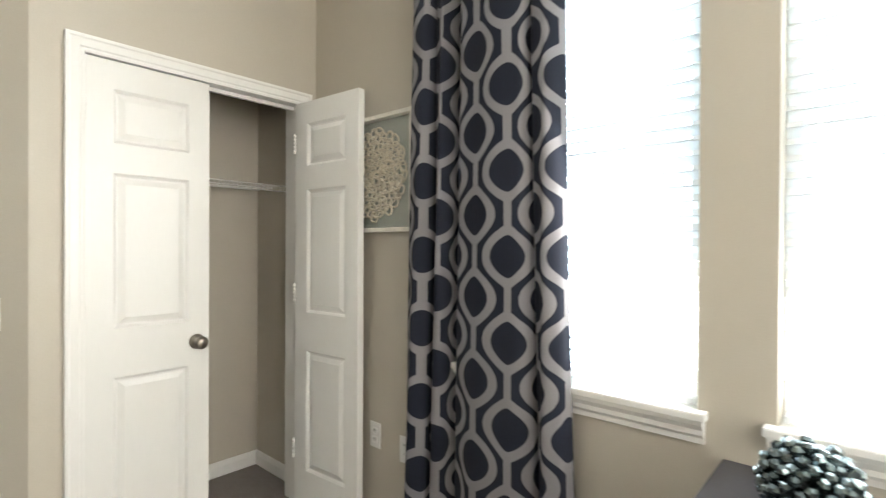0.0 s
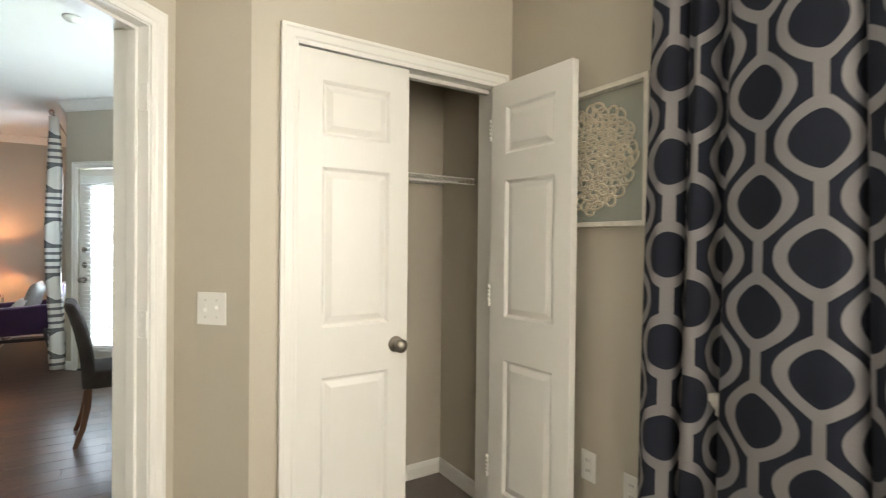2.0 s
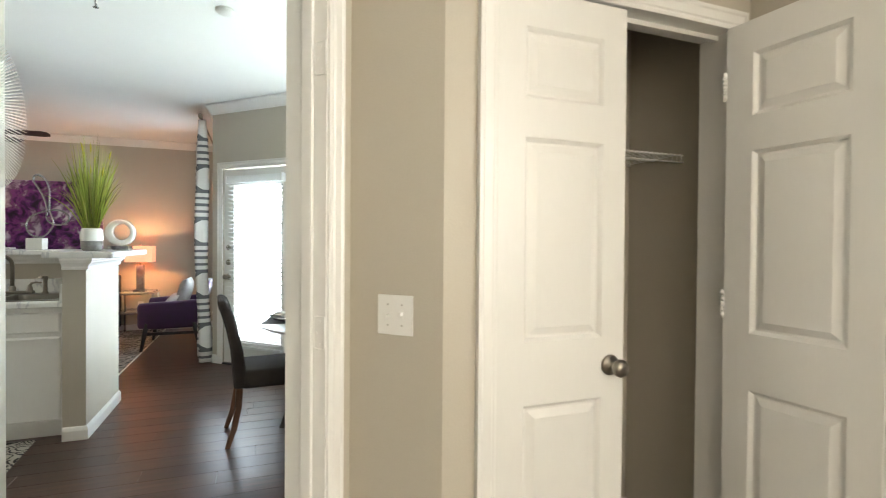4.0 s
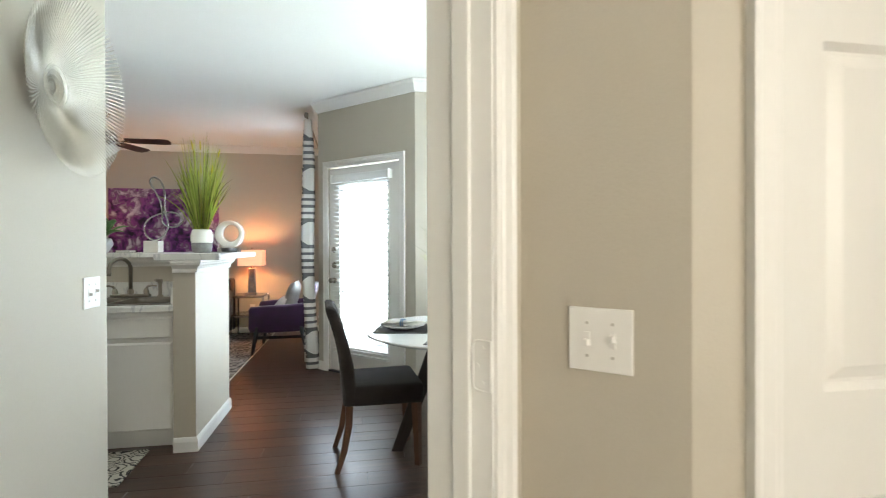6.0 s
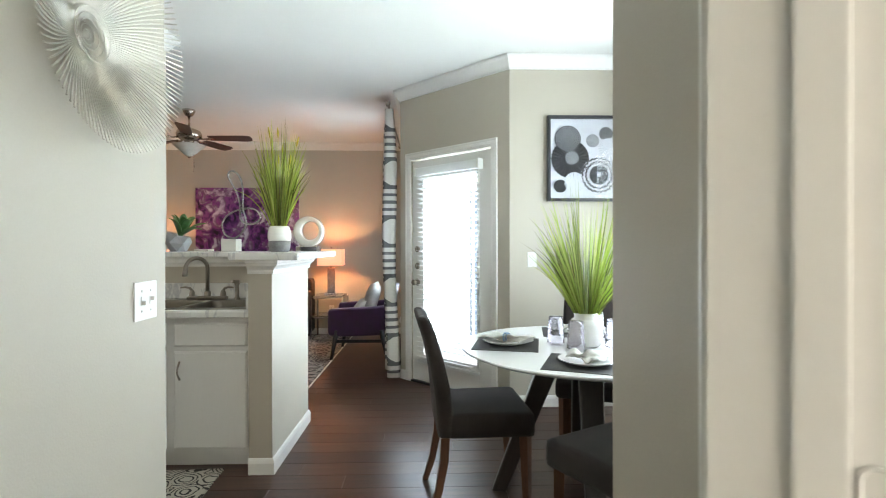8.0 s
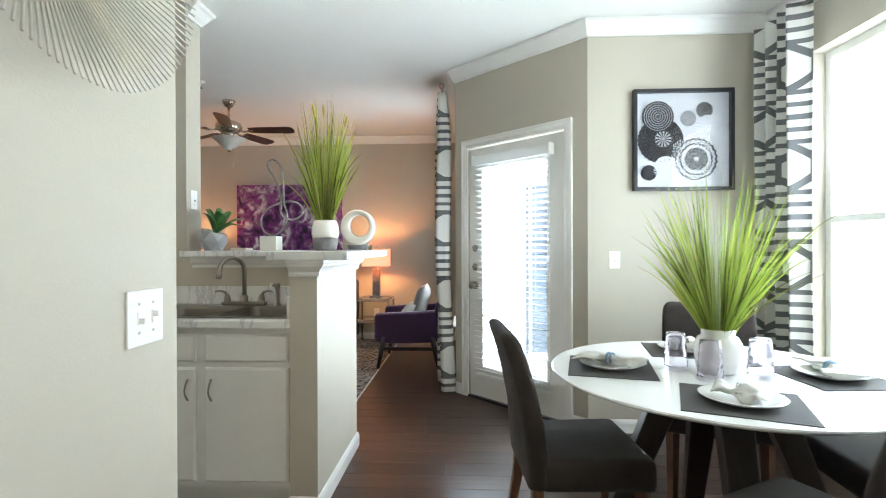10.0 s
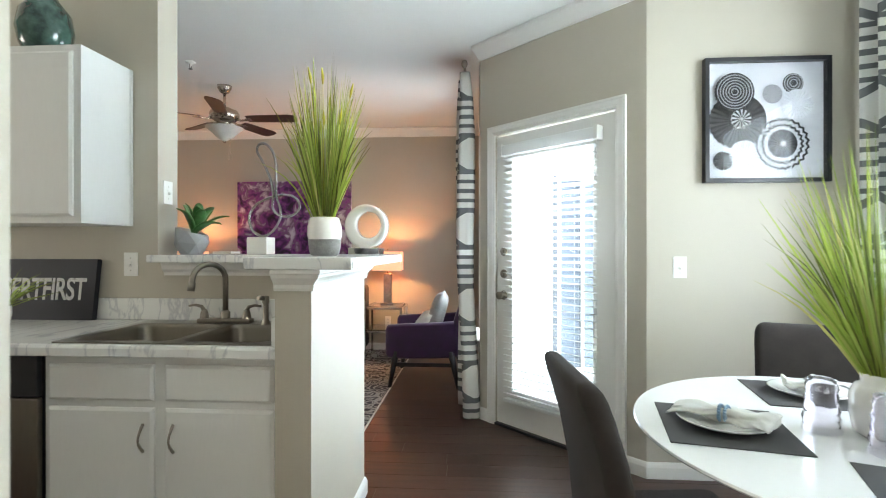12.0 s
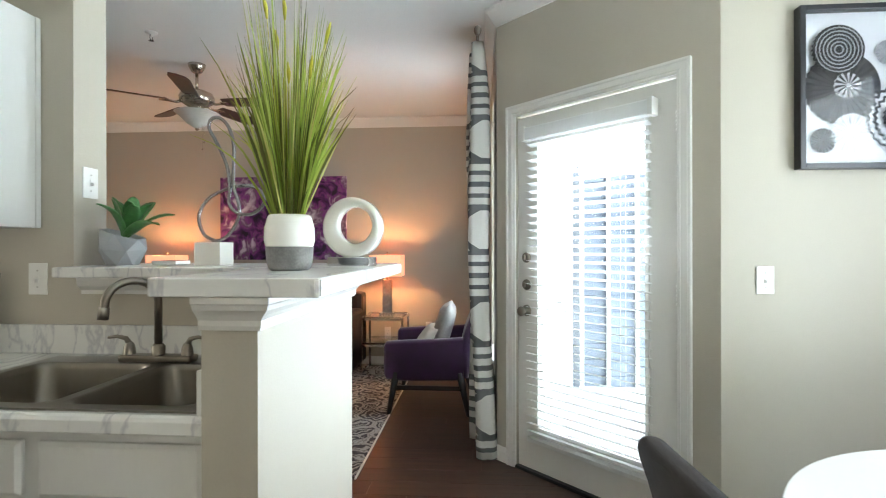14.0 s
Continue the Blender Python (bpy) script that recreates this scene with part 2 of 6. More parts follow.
def cloth_shader(m, n, l, b, mask, dark, light):
    co = n.new("ShaderNodeTexCoord")
    weave = n.new("ShaderNodeTexNoise")
    weave.inputs["Scale"].default_value = 300
    l.new(co.outputs["UV"], weave.inputs["Vector"])
    mx = n.new("ShaderNodeMixRGB")
    mx.inputs[1].default_value, mx.inputs[2].default_value = (*dark, 1), (*light, 1)
    l.new(mask, mx.inputs[0])
    mul = n.new("ShaderNodeMixRGB")
    mul.blend_type, mul.inputs[0].default_value = "MULTIPLY", 0.5
    l.new(mx.outputs[0], mul.inputs[1])
    ra = n.new("ShaderNodeValToRGB")
    ra.color_ramp.elements[0].color, ra.color_ramp.elements[1].color = (0.55, 0.55, 0.55, 1), (1.25, 1.25, 1.25, 1)
    l.new(weave.outputs[0], ra.inputs[0])
    l.new(ra.outputs[0], mul.inputs[2])
    l.new(mul.outputs[0], b.inputs["Base Color"])
    b.inputs["Roughness"].default_value = 0.85
    bp = n.new("ShaderNodeBump")
    bp.inputs["Strength"].default_value, bp.inputs["Distance"].default_value = 0.4, 0.001
    l.new(weave.outputs[0], bp.inputs["Height"])
    l.new(bp.outputs[0], b.inputs["Normal"])
    tr, ms = n.new("ShaderNodeBsdfTranslucent"), n.new("ShaderNodeMixShader")
    l.new(mul.outputs[0], tr.inputs[0])
    ms.inputs[0].default_value = 0.22
    l.new(b.outputs[0], ms.inputs[1])
    l.new(tr.outputs[0], ms.inputs[2])
    l.new(ms.outputs[0], n["Material Output"].inputs[0])


def ogee_cloth(step, rise):
    """Navy cloth with staggered chains of grey onion-shaped links."""
    m, n, l, b = node_material("navy_ogee_cloth")
    q = Maths(m.node_tree)
    u, v = cloth_coordinates(n, l)
    col = q.op("ROUND", q.op("DIVIDE", u, step))
    du = q.op("ABSOLUTE", q.op("SUBTRACT", u, q.op("MULTIPLY", col, step)))
    odd = q.op("ABSOLUTE", q.op("MODULO", col, 2.0))
    masks = []
    for shift in (0.0, 1.0):
        ph = q.op("ADD", q.op("DIVIDE", q.op("SUBTRACT", v, 1.59), rise), q.op("MULTIPLY", q.op("ABSOLUTE", q.op("SUBTRACT", odd, shift)), 0.5))
        p = q.op("ABSOLUTE", q.op("SUBTRACT", q.op("FRACT", q.op("ADD", ph, 0.5)), 0.5))
        c = q.op("MAXIMUM", q.op("COSINE", q.op("MULTIPLY", p, 2 * math.pi)), 0.0)
        wide = q.op("MAXIMUM", q.op("COSINE", q.op("MULTIPLY", q.op("MINIMUM", p, 0.36), 1.4 * math.pi)), 0.0)
        inner = q.op("MULTIPLY", q.op("POWER", c, 0.60), step * 0.46)
        outer = q.op("MULTIPLY_ADD", q.op("POWER", wide, 0.85), step * 0.57, step * 0.115)
        d = du if shift == 0 else q.op("SUBTRACT", step, du)
        masks.append(q.op("MULTIPLY", q.op("LESS_THAN", d, outer), q.op("GREATER_THAN", d, inner)))
    mask = q.op("MAXIMUM", masks[0], masks[1])
    cloth_shader(m, n, l, b, mask, (0.012, 0.016, 0.032), (0.29, 0.28, 0.29))
    return m


def link_cloth():
    """White cloth with charcoal bars and rounded link shapes."""
    m, n, l, b = node_material("white_link_cloth")
    q = Maths(m.node_tree)
    u, v = cloth_coordinates(n, l)
    W, H = 0.50, 0.56
    col = q.op("FLOOR", q.op("DIVIDE", u, W))
    x = q.op("SUBTRACT", q.op("SUBTRACT", u, q.op("MULTIPLY", col, W)), W / 2)
    vv = q.op("ADD", v, q.op("MULTIPLY", q.op("ABSOLUTE", q.op("MODULO", col, 2.0)), H / 2))
    y = q.op("SUBTRACT", q.op("MODULO", vv, H), H / 2)
    ax, ay = q.op("MULTIPLY", q.op("ABSOLUTE", x), 0.62), q.op("ABSOLUTE", y)
    d = q.op("MAXIMUM", q.op("MAXIMUM", q.op("MULTIPLY", ax, 1.0), q.op("SUBTRACT", ay, 0.02)), q.op("MULTIPLY", q.op("ADD", ax, ay), 0.72))
    ring = q.op("MULTIPLY", q.op("GREATER_THAN", d, 0.098), q.op("LESS_THAN", d, 0.132))
    bars = q.op("LESS_THAN", q.op("MODULO", q.op("ADD", ay, 0.008), 0.068), 0.027)
    outside = q.op("GREATER_THAN", d, 0.132)
    dark = q.op("MAXIMUM", ring, q.op("MULTIPLY", bars, outside))
    light = q.op("SUBTRACT", 1.0, dark)
    cloth_shader(m, n, l, b, light, (0.17, 0.175, 0.18), (0.80, 0.80, 0.76))
    return m


M["ogee"] = ogee_cloth(0.128, 0.291)
M["link"] = link_cloth()

# ---- mesh tools ----


def add_box(bm, x0, x1, y0, y1, z0, z1, bevel=0.0):
    vs = [bm.verts.new((x, y, z)) for z in (z0, z1) for y in (y0, y1) for x in (x0, x1)]
    fs = [bm.faces.new([vs[i] for i in f]) for f in ((0, 2, 3, 1), (4, 5, 7, 6), (0, 1, 5, 4), (2, 6, 7, 3), (0, 4, 6, 2), (1, 3, 7, 5))]
    if bevel:
        edges = list({e for f in fs for e in f.edges})
        bmesh.ops.bevel(bm, geom=edges, offset=bevel, segments=2, profile=0.6, affect="EDGES")
    return vs


def add_prism(bm, pts, z0, z1):
    lo = [bm.verts.new((x, y, z0)) for x, y in pts]
    hi = [bm.verts.new((x, y, z1)) for x, y in pts]
    k = len(pts)
    bm.faces.new(lo[::-1])
    bm.faces.new(hi)
    for i in range(k):
        bm.faces.new((lo[i], lo[(i + 1) % k], hi[(i + 1) % k], hi[i]))


def add_rod(bm, a, b, r0, r1=None, n=10, caps=True):
    r1 = r0 if r1 is None else r1
    a, b = Vector(a), Vector(b)
    q = (b - a).to_track_quat("Z", "Y")
    rings = []
    for p, r in ((a, r0), (b, r1)):
        rings.append([bm.verts.new(p + q @ Vector((r * math.cos(2 * math.pi * i / n), r * math.sin(2 * math.pi * i / n), 0))) for i in range(n)])
    for i in range(n):
        f = bm.faces.new((rings[0][i], rings[0][(i + 1) % n], rings[1][(i + 1) % n], rings[1][i]))
        f.smooth = n > 6
    if caps:
        bm.faces.new(rings[0][::-1])
        bm.faces.new(rings[1])


def add_tube(bm, pts, r, n=8, closed=False):
    pts = [Vector(p) for p in pts]
    k = len(pts)
    radii = r if isinstance(r, (list, tuple)) else [r] * k
    rings, up = [], None
    for i, p in enumerate(pts):
        t = (pts[(i + 1) % k] - pts[i - 1]) if closed else (pts[min(i + 1, k - 1)] - pts[max(i - 1, 0)])
        t = t.normalized()
        if up is None:
            up = t.orthogonal().normalized()
        up = (up - t * up.dot(t)).normalized()
        side = t.cross(up)
        rings.append([bm.verts.new(p + radii[i] * (up * math.cos(2 * math.pi * j / n) + side * math.sin(2 * math.pi * j / n))) for j in range(n)])
    for i in range(k if closed else k - 1):
        a, b = rings[i], rings[(i + 1) % k]
        for j in range(n):
            bm.faces.new((a[j], a[(j + 1) % n], b[(j + 1) % n], b[j])).smooth = True
    if not closed:
        bm.faces.new(rings[0][::-1])
        bm.faces.new(rings[-1])


def add_lathe(bm, profile, n=28, centre=(0, 0, 0), smooth=True):
    cx, cy, cz = centre
    rings = []
    for r, z in profile:
        if r < 1e-5:
            rings.append([bm.verts.new((cx, cy, cz + z))])
        else:
            rings.append([bm.verts.new((cx + r * math.cos(2 * math.pi * j / n), cy + r * math.sin(2 * math.pi * j / n), cz + z)) for j in range(n)])
    for a, b in zip(rings, rings[1:]):
        for j in range(n):
            k = (j + 1) % n
            if len(a) == 1 and len(b) == 1:
                continue
            if len(a) == 1:
                f = bm.faces.new((a[0], b[k], b[j]))
            elif len(b) == 1:
                f = bm.faces.new((a[j], a[k], b[0]))
            else:
                f = bm.faces.new((a[j], a[k], b[k], b[j]))
            f.smooth = smooth


def mesh_object(name, bm, material, fix=True):
    if fix:
        bmesh.ops.recalc_face_normals(bm, faces=bm.faces)
    me = bpy.data.meshes.new(name)
    bm.to_mesh(me)
    bm.free()
    me.materials.append(material)
    return new(name, me)


def part(name, bm, material, parent, label=""):
    ob = mesh_object(name, bm, material)
    ob.parent = parent
    return tagged(ob, label) if label else ob


def thing(name, place, label, category, group="", turn=0.0):
    ob = new(name)
    ob.empty_display_size = 0.05
    ob.location = place
    ob.rotation_euler = (0, 0, radians(turn))
    return tagged(ob, label, category, group)


def structure(name, bm, material, label="", category=""):
    return tagged(mesh_object(name, bm, material), label, category, "", "structure")


def boxed(*dims, bevel=0.0):
    bm = bmesh.new()
    add_box(bm, *dims, bevel=bevel)
    return bm


def add_moulding(bm, path, profile, closed=False):
    """A profile of (outwards, up) swept along a plan path, mitred; outwards is to the left of the way."""
    k = len(path)
    rows = []
    for i, p in enumerate(path):
        p = Vector(p)
        before = (p - Vector(path[i - 1])).normalized() if (i or closed) else None
        after = (Vector(path[(i + 1) % k]) - p).normalized() if (i < k - 1 or closed) else None
        d0, d1 = before or after, after or before
        n0, n1 = Vector((-d0.y, d0.x)), Vector((-d1.y, d1.x))
        m = (n0 + n1) / (1 + n0.dot(n1))
        rows.append([bm.verts.new((p.x + m.x * o, p.y + m.y * o, z)) for o, z in profile])
    for i in range(k if closed else k - 1):
        a, b = rows[i], rows[(i + 1) % k]
        for j in range(len(profile)):
            jj = (j + 1) % len(profile)
            bm.faces.new((a[j], b[j], b[jj], a[jj]))
    if not closed:
        bm.faces.new(rows[0])
        bm.faces.new(rows[-1][::-1])


BASE = [(0.0, 0.0), (0.014, 0.0), (0.014, 0.062), (0.009, 0.078), (0.004, 0.086), (0.0, 0.088)]
CEIL = 2.74
CROWN = [(0.0, CEIL - 0.105), (0.010, CEIL - 0.105), (0.014, CEIL - 0.092), (0.030, CEIL - 0.070), (0.052, CEIL - 0.035), (0.066, CEIL - 0.022), (0.070, CEIL - 0.004), (0.0, CEIL - 0.004)]


def moulding(name, paths, profile, label):
    bm = bmesh.new()
    for path in paths:
        add_moulding(bm, path, profile)
    return structure(name, bm, M["trim"], label)


# ---- large structure ----
TOP = 1.222  # top of the bar and the pass-through ledge
Y_OUT = 1.535  # inner face of the outer wall with the windows


def wall_with_holes(name, along, x0, x1, y0, y1, holes, label):
    """A straight wall; holes are (from, to, bottom, top) along its length."""
    bm = bmesh.new()
    a0, a1 = (x0, x1) if along == "x" else (y0, y1)

    def piece(a, b, z0, z1):
        if b - a > 1e-4 and z1 - z0 > 1e-4:
            add_box(bm, *((a, b, y0, y1) if along == "x" else (x0, x1, a, b)), z0, z1)

    at = a0
    for h0, h1, z0, z1 in sorted(holes):
        piece(at, h0, 0, CEIL)
        piece(h0, h1, 0, z0)
        piece(h0, h1, z1, CEIL)
        at = h1
    piece(at, a1, 0, CEIL)
    return structure(name, bm, M["wall"], label)


WIN_A = (-0.915, -0.012, 0.857, 2.42)
WIN_B = (0.175, 1.08, 0.857, 2.42)
WIN_D = (-5.15, -3.45, 0.42, 2.36)
wall_with_holes("wall_north", "x", -5.64, 2.2, Y_OUT, Y_OUT + 0.16, [WIN_A, WIN_B, WIN_D], "greige painted outer wall with window openings")
# the bedroom door stands in a wall at 45 degrees: u runs along that wall, n points into the bedroom
U_CORNER, N_ROOM, N_HALL = -1.578, -1.374, -1.515
JU, JU2 = -1.458, -0.628
SLANT = Matrix.Rotation(radians(-45), 4, "Z")


def slant(u, n):
    p = SLANT @ Vector((u, n, 0))
    return (p.x, p.y)


CLOSET_X = -1.868
bm = bmesh.new()
add_prism(bm, [(CLOSET_X, CLOSET_X - U_CORNER * math.sqrt(2)), slant(U_CORNER, N_ROOM), slant(JU - 0.015, N_ROOM), slant(JU - 0.015, N_HALL), slant(N_HALL - 0.111 * math.sqrt(2), N_HALL), (-2.738, 0.111), (-2.738, Y_OUT), (-2.475, Y_OUT), (-2.475, 0.406), (-1.993, 0.406), (-1.993, 0.511), (CLOSET_X, 0.511)], 0, CEIL)
add_box(bm, -1.993, CLOSET_X, 0.511, 1.456, 2.065, CEIL)
add_box(bm, -1.993, CLOSET_X, 1.456, Y_OUT, 0, CEIL)
structure("wall_closet", bm, M["wall"], "greige painted wall block round the closet")
bm = bmesh.new()
add_prism(bm, [slant(JU - 0.015, N_HALL), slant(JU2 + 0.015, N_HALL), slant(JU2 + 0.015, N_ROOM), slant(JU - 0.015, N_ROOM)], 2.065, CEIL)
add_prism(bm, [slant(JU2 + 0.015, N_ROOM), slant(JU2 + 0.015, N_HALL), (-1.37, -1.37 * -1 + N_HALL * math.sqrt(2)), (-1.37, -3.0), (-1.25, -3.0), (-1.25, 1.25 + N_ROOM * math.sqrt(2))], 0, CEIL)
structure("wall_bedroom_west", bm, M["wall"], "greige painted wall with an open doorway")
structure("wall_hall_south", boxed(-3.30, -1.37, -1.28, -1.155, 0, CEIL), M["wall"], "pale painted hall wall")
structure("wall_kitchen_east", boxed(-3.30, -3.18, -4.6, -1.28, 0, CEIL), M["wall"], "greige painted kitchen wall")
structure("wall_bedroom_south", boxed(-1.37, 2.2, -3.12, -3.0, 0, CEIL), M["wall"], "greige painted bedroom wall")
# opening added in the unseen east wall to let the fill glow in
ADDED_GAP_E = (-0.75, 1.30, 0.85, 2.55)
wall_with_holes("wall_bedroom_east", "y", 2.2, 2.32, -3.12, 1.69, [ADDED_GAP_E], "unseen greige bedroom wall with an added light opening")
# unseen window opening, added to give the kitchen fill lamp a place
ADDED_WIN_K = (-4.42, -3.58, 1.05, 2.1)
wall_with_holes("wall_kitchen_south", "x", -5.22, -3.18, -4.72, -4.6, [ADDED_WIN_K], "unseen greige kitchen wall with an added window")
bm = bmesh.new()
add_box(bm, -5.22, -5.06, -5.6, -2.15, 0, CEIL)
add_box(bm, -5.22, -5.06, -2.15, -1.287, 0, TOP - 0.0365)
structure("wall_kitchen_west", bm, M["wall"], "greige painted kitchen wall with a pass-through")
structure("wall_pony", boxed(-5.22, -4.41, -1.287, -1.158, 0, TOP - 0.046), M["wall"], "low greige painted knee wall")
structure("wall_living_west", boxed(-8.91, -8.79, -5.72, -0.40, 0, CEIL), M["wall"], "taupe living room wall")
structure("wall_living_south", boxed(-8.79, -5.22, -5.72, -5.6, 0, CEIL), M["wall"], "taupe living room wall")
WIN_L = (-7.6, -6.95, 0.45, 2.36)
wall_with_holes("wall_living_north", "x", -8.79, -6.39, -0.56, -0.40, [WIN_L], "taupe living room wall with a window")
structure("wall_dining_west", boxed(-5.64, -5.50, 0.34, Y_OUT, 0, CEIL), M["wall"], "pale greige dining wall")

# slanting wall with the balcony door: s runs along it from the dining corner, d points into the room
DIAG0, DIAG1 = Vector((-5.50, 0.34)), Vector((-6.39, -0.56))
SD = (DIAG1 - DIAG0).normalized()
ND = Vector((SD.y, -SD.x))
if ND.dot(Vector((1, -1))) < 0:
    ND = -ND
DIAG_LEN = (DIAG1 - DIAG0).length
DIAG_TURN = math.degrees(math.atan2(SD.y, SD.x))


def diag(s, d):
    p = DIAG0 + SD * s + ND * d
    return (p.x, p.y)


def diag_quad(s0, s1, d0, d1):
    return [diag(s0, d0), diag(s1, d0), diag(s1, d1), diag(s0, d1)]


D_S0, D_S1 = 0.178, 1.113  # the balcony door's opening
bm = bmesh.new()
add_prism(bm, diag_quad(0, D_S0, -0.14, 0), 0, CEIL)
add_prism(bm, diag_quad(D_S1, DIAG_LEN, -0.14, 0), 0, CEIL)
add_prism(bm, diag_quad(D_S0, D_S1, -0.14, 0), 2.06, CEIL)
structure("wall_slanting", bm, M["wall"], "greige slanting wall round the balcony door")

MAIN = [(-8.85, -5.66), (-1.31, -5.66), (-1.31, -0.72), (-2.10, 0.07), (-2.10, 1.60), (-5.56, 1.60), (-5.56, 0.38), (-6.44, -0.50), (-8.85, -0.50)]
BEDROOM = [(-1.3095, -3.12), (2.32, -3.12), (2.32, 1.69), (-2.0995, 1.69), (-2.0995, 0.0705), (-1.3095, -0.7195)]
bm = bmesh.new()
add_prism(bm, MAIN, CEIL, CEIL + 0.12)
structure("ceiling", bm, M["ceiling"], "white painted ceiling")
bm = bmesh.new()
add_prism(bm, BEDROOM, CEIL, CEIL + 0.12)
structure("ceiling_bedroom", bm, M["ceiling"], "white painted bedroom ceiling")
bm = bmesh.new()
add_prism(bm, MAIN, -0.12, -0.012)
structure("floor_base", bm, M["shadow_gap"], "dark subfloor under the planks")
bm = bmesh.new()
add_prism(bm, BEDROOM, -0.12, 0.0)
structure("floor_carpet", bm, M["carpet"], "taupe carpet")
structure("floor_closet_carpet", boxed(-2.475, CLOSET_X, 0.406, Y_OUT, 0.0005, 0.006), M["carpet"], "taupe carpet in the closet")
structure("ground", boxed(-60, 60, -60, 60, -3.3, -3.2), M["concrete"], "pale ground far below the windows")

moulding("crown_moulding", [[(-2.738, 0.116), (-2.738, Y_OUT), (-5.50, Y_OUT), (-5.50, 0.34), (-6.39, -0.56), (-8.79, -0.56), (-8.79, -5.6), (-5.22, -5.6), (-5.22, -2.15), (-5.066, -2.15)]], CROWN, "white crown moulding under the ceiling")
moulding("baseboard", [
    [(-2.738, 0.13), (-2.738, Y_OUT), (-5.50, Y_OUT), (-5.50, 0.34), diag(D_S0 - 0.065, 0)],
    [diag(D_S1 + 0.067, 0), (-6.39, -0.56), (-8.79, -0.56), (-8.79, -5.6)],
    [(-5.22, -1.287), (-5.22, -1.158), (-4.41, -1.158), (-4.41, -1.287)],
    [(-3.298, -1.155), (-1.38, -1.155)],
], BASE, "white painted baseboard")
moulding("baseboard_bedroom", [
    [(-1.993, 0.406), (-2.475, 0.406)],
    [(-2.475, Y_OUT), (-2.475, 0.406)],
    [(-1.995, Y_OUT), (-2.475, Y_OUT)],
    [(2.2, Y_OUT), (CLOSET_X, Y_OUT)],
], BASE, "white painted baseboard")

# ---- doors, casings and windows ----


def add_casing(bm, pts, width=0.063):
    """A stepped door casing: pts runs up one jamb, over the head and down the other, in (along, up); depth comes out along +y."""
    steps = [(0.0, 0.010), (0.008, 0.013), (0.014, 0.013), (0.020, 0.017), (0.046, 0.017), (0.052, 0.021), (width, 0.021), (width, 0.0), (0.0, 0.0)]
    (a, z0), (_, z1), (b, _) = pts[0], pts[1], pts[2]
    rows = []
    for corner in ((a, z0, -1, 0), (a, z1, -1, 1), (b, z1, 1, 1), (b, z0, 1, 0)):
        u, z, su, sz = corner
        rows.append([bm.verts.new((u + su * o, d, z + sz * o)) for o, d in steps])
    for r0, r1 in zip(rows, rows[1:]):
        for j in range(len(steps)):
            k = (j + 1) % len(steps)
            bm.faces.new((r0[j], r1[j], r1[k], r0[k]))
    bm.faces.new(rows[0])
    bm.faces.new(rows[-1][::-1])


def add_panel_face(bm, w, h, t, panels, side):
    """One face of a panelled door, in x along and z up, with moulded raised panels; side is the y of the face's outer plane (+1 or -1 times t / 2)."""
    y0 = side * t / 2
    xs = sorted({0.0, w, *[p[0] for p in panels], *[p[1] for p in panels]})
    zs = sorted({0.0, h, *[p[2] for p in panels], *[p[3] for p in panels]})
    for i in range(len(xs) - 1):
        for j in range(len(zs) - 1):
            cx, cz = (xs[i] + xs[i + 1]) / 2, (zs[j] + zs[j + 1]) / 2
            if any(p[0] < cx < p[1] and p[2] < cz < p[3] for p in panels):
                continue
            bm.faces.new([bm.verts.new((x, y0, z)) for x, z in ((xs[i], zs[j]), (xs[i + 1], zs[j]), (xs[i + 1], zs[j + 1]), (xs[i], zs[j + 1]))])
    for a, b, c, d in panels:
        rings = []
        for inset, depth in ((0, 0), (0.007, 0.006), (0.012, 0.012), (0.019, 0.012), (0.042, 0.002), (0.046, 0.002)):
            y = y0 - side * depth
            rings.append([bm.verts.new((x, y, z)) for x, z in ((a + inset, c + inset), (b - inset, c + inset), (b - inset, d - inset), (a + inset, d - inset))])
        for r0, r1 in zip(rings, rings[1:]):
            for k in range(4):
                bm.faces.new((r0[k], r0[(k + 1) % 4], r1[(k + 1) % 4], r1[k]))
        bm.faces.new(rings[-1])


def panel_slab(w, h, t, panels):
    bm = bmesh.new()
    add_panel_face(bm, w, h, t, panels, 1)
    add_panel_face(bm, w, h, t, panels, -1)
    for x in (0, w):
        bm.faces.new([bm.verts.new((x, y, z)) for y, z in ((-t / 2, 0), (t / 2, 0), (t / 2, h), (-t / 2, h))])
    for z in (0, h):
        bm.faces.new([bm.verts.new((x, y, z)) for x, y in ((0, -t / 2), (w, -t / 2), (w, t / 2), (0, t / 2))])
    bmesh.ops.remove_doubles(bm, verts=bm.verts, dist=0.0001)
    return bm


def knob_bm(y):
    bm = bmesh.new()
    add_lathe(bm, [(0.0, 0.0), (0.033, 0.0), (0.033, 0.004), (0.028, 0.009), (0.013, 0.012), (0.012, 0.028), (0.020, 0.034), (0.027, 0.044), (0.028, 0.054), (0.022, 0.063), (0.010, 0.067), (0.0, 0.068)], 24)
    bm.transform(Matrix.Rotation(radians(90 if y < 0 else -90), 4, "X"))
    return bm


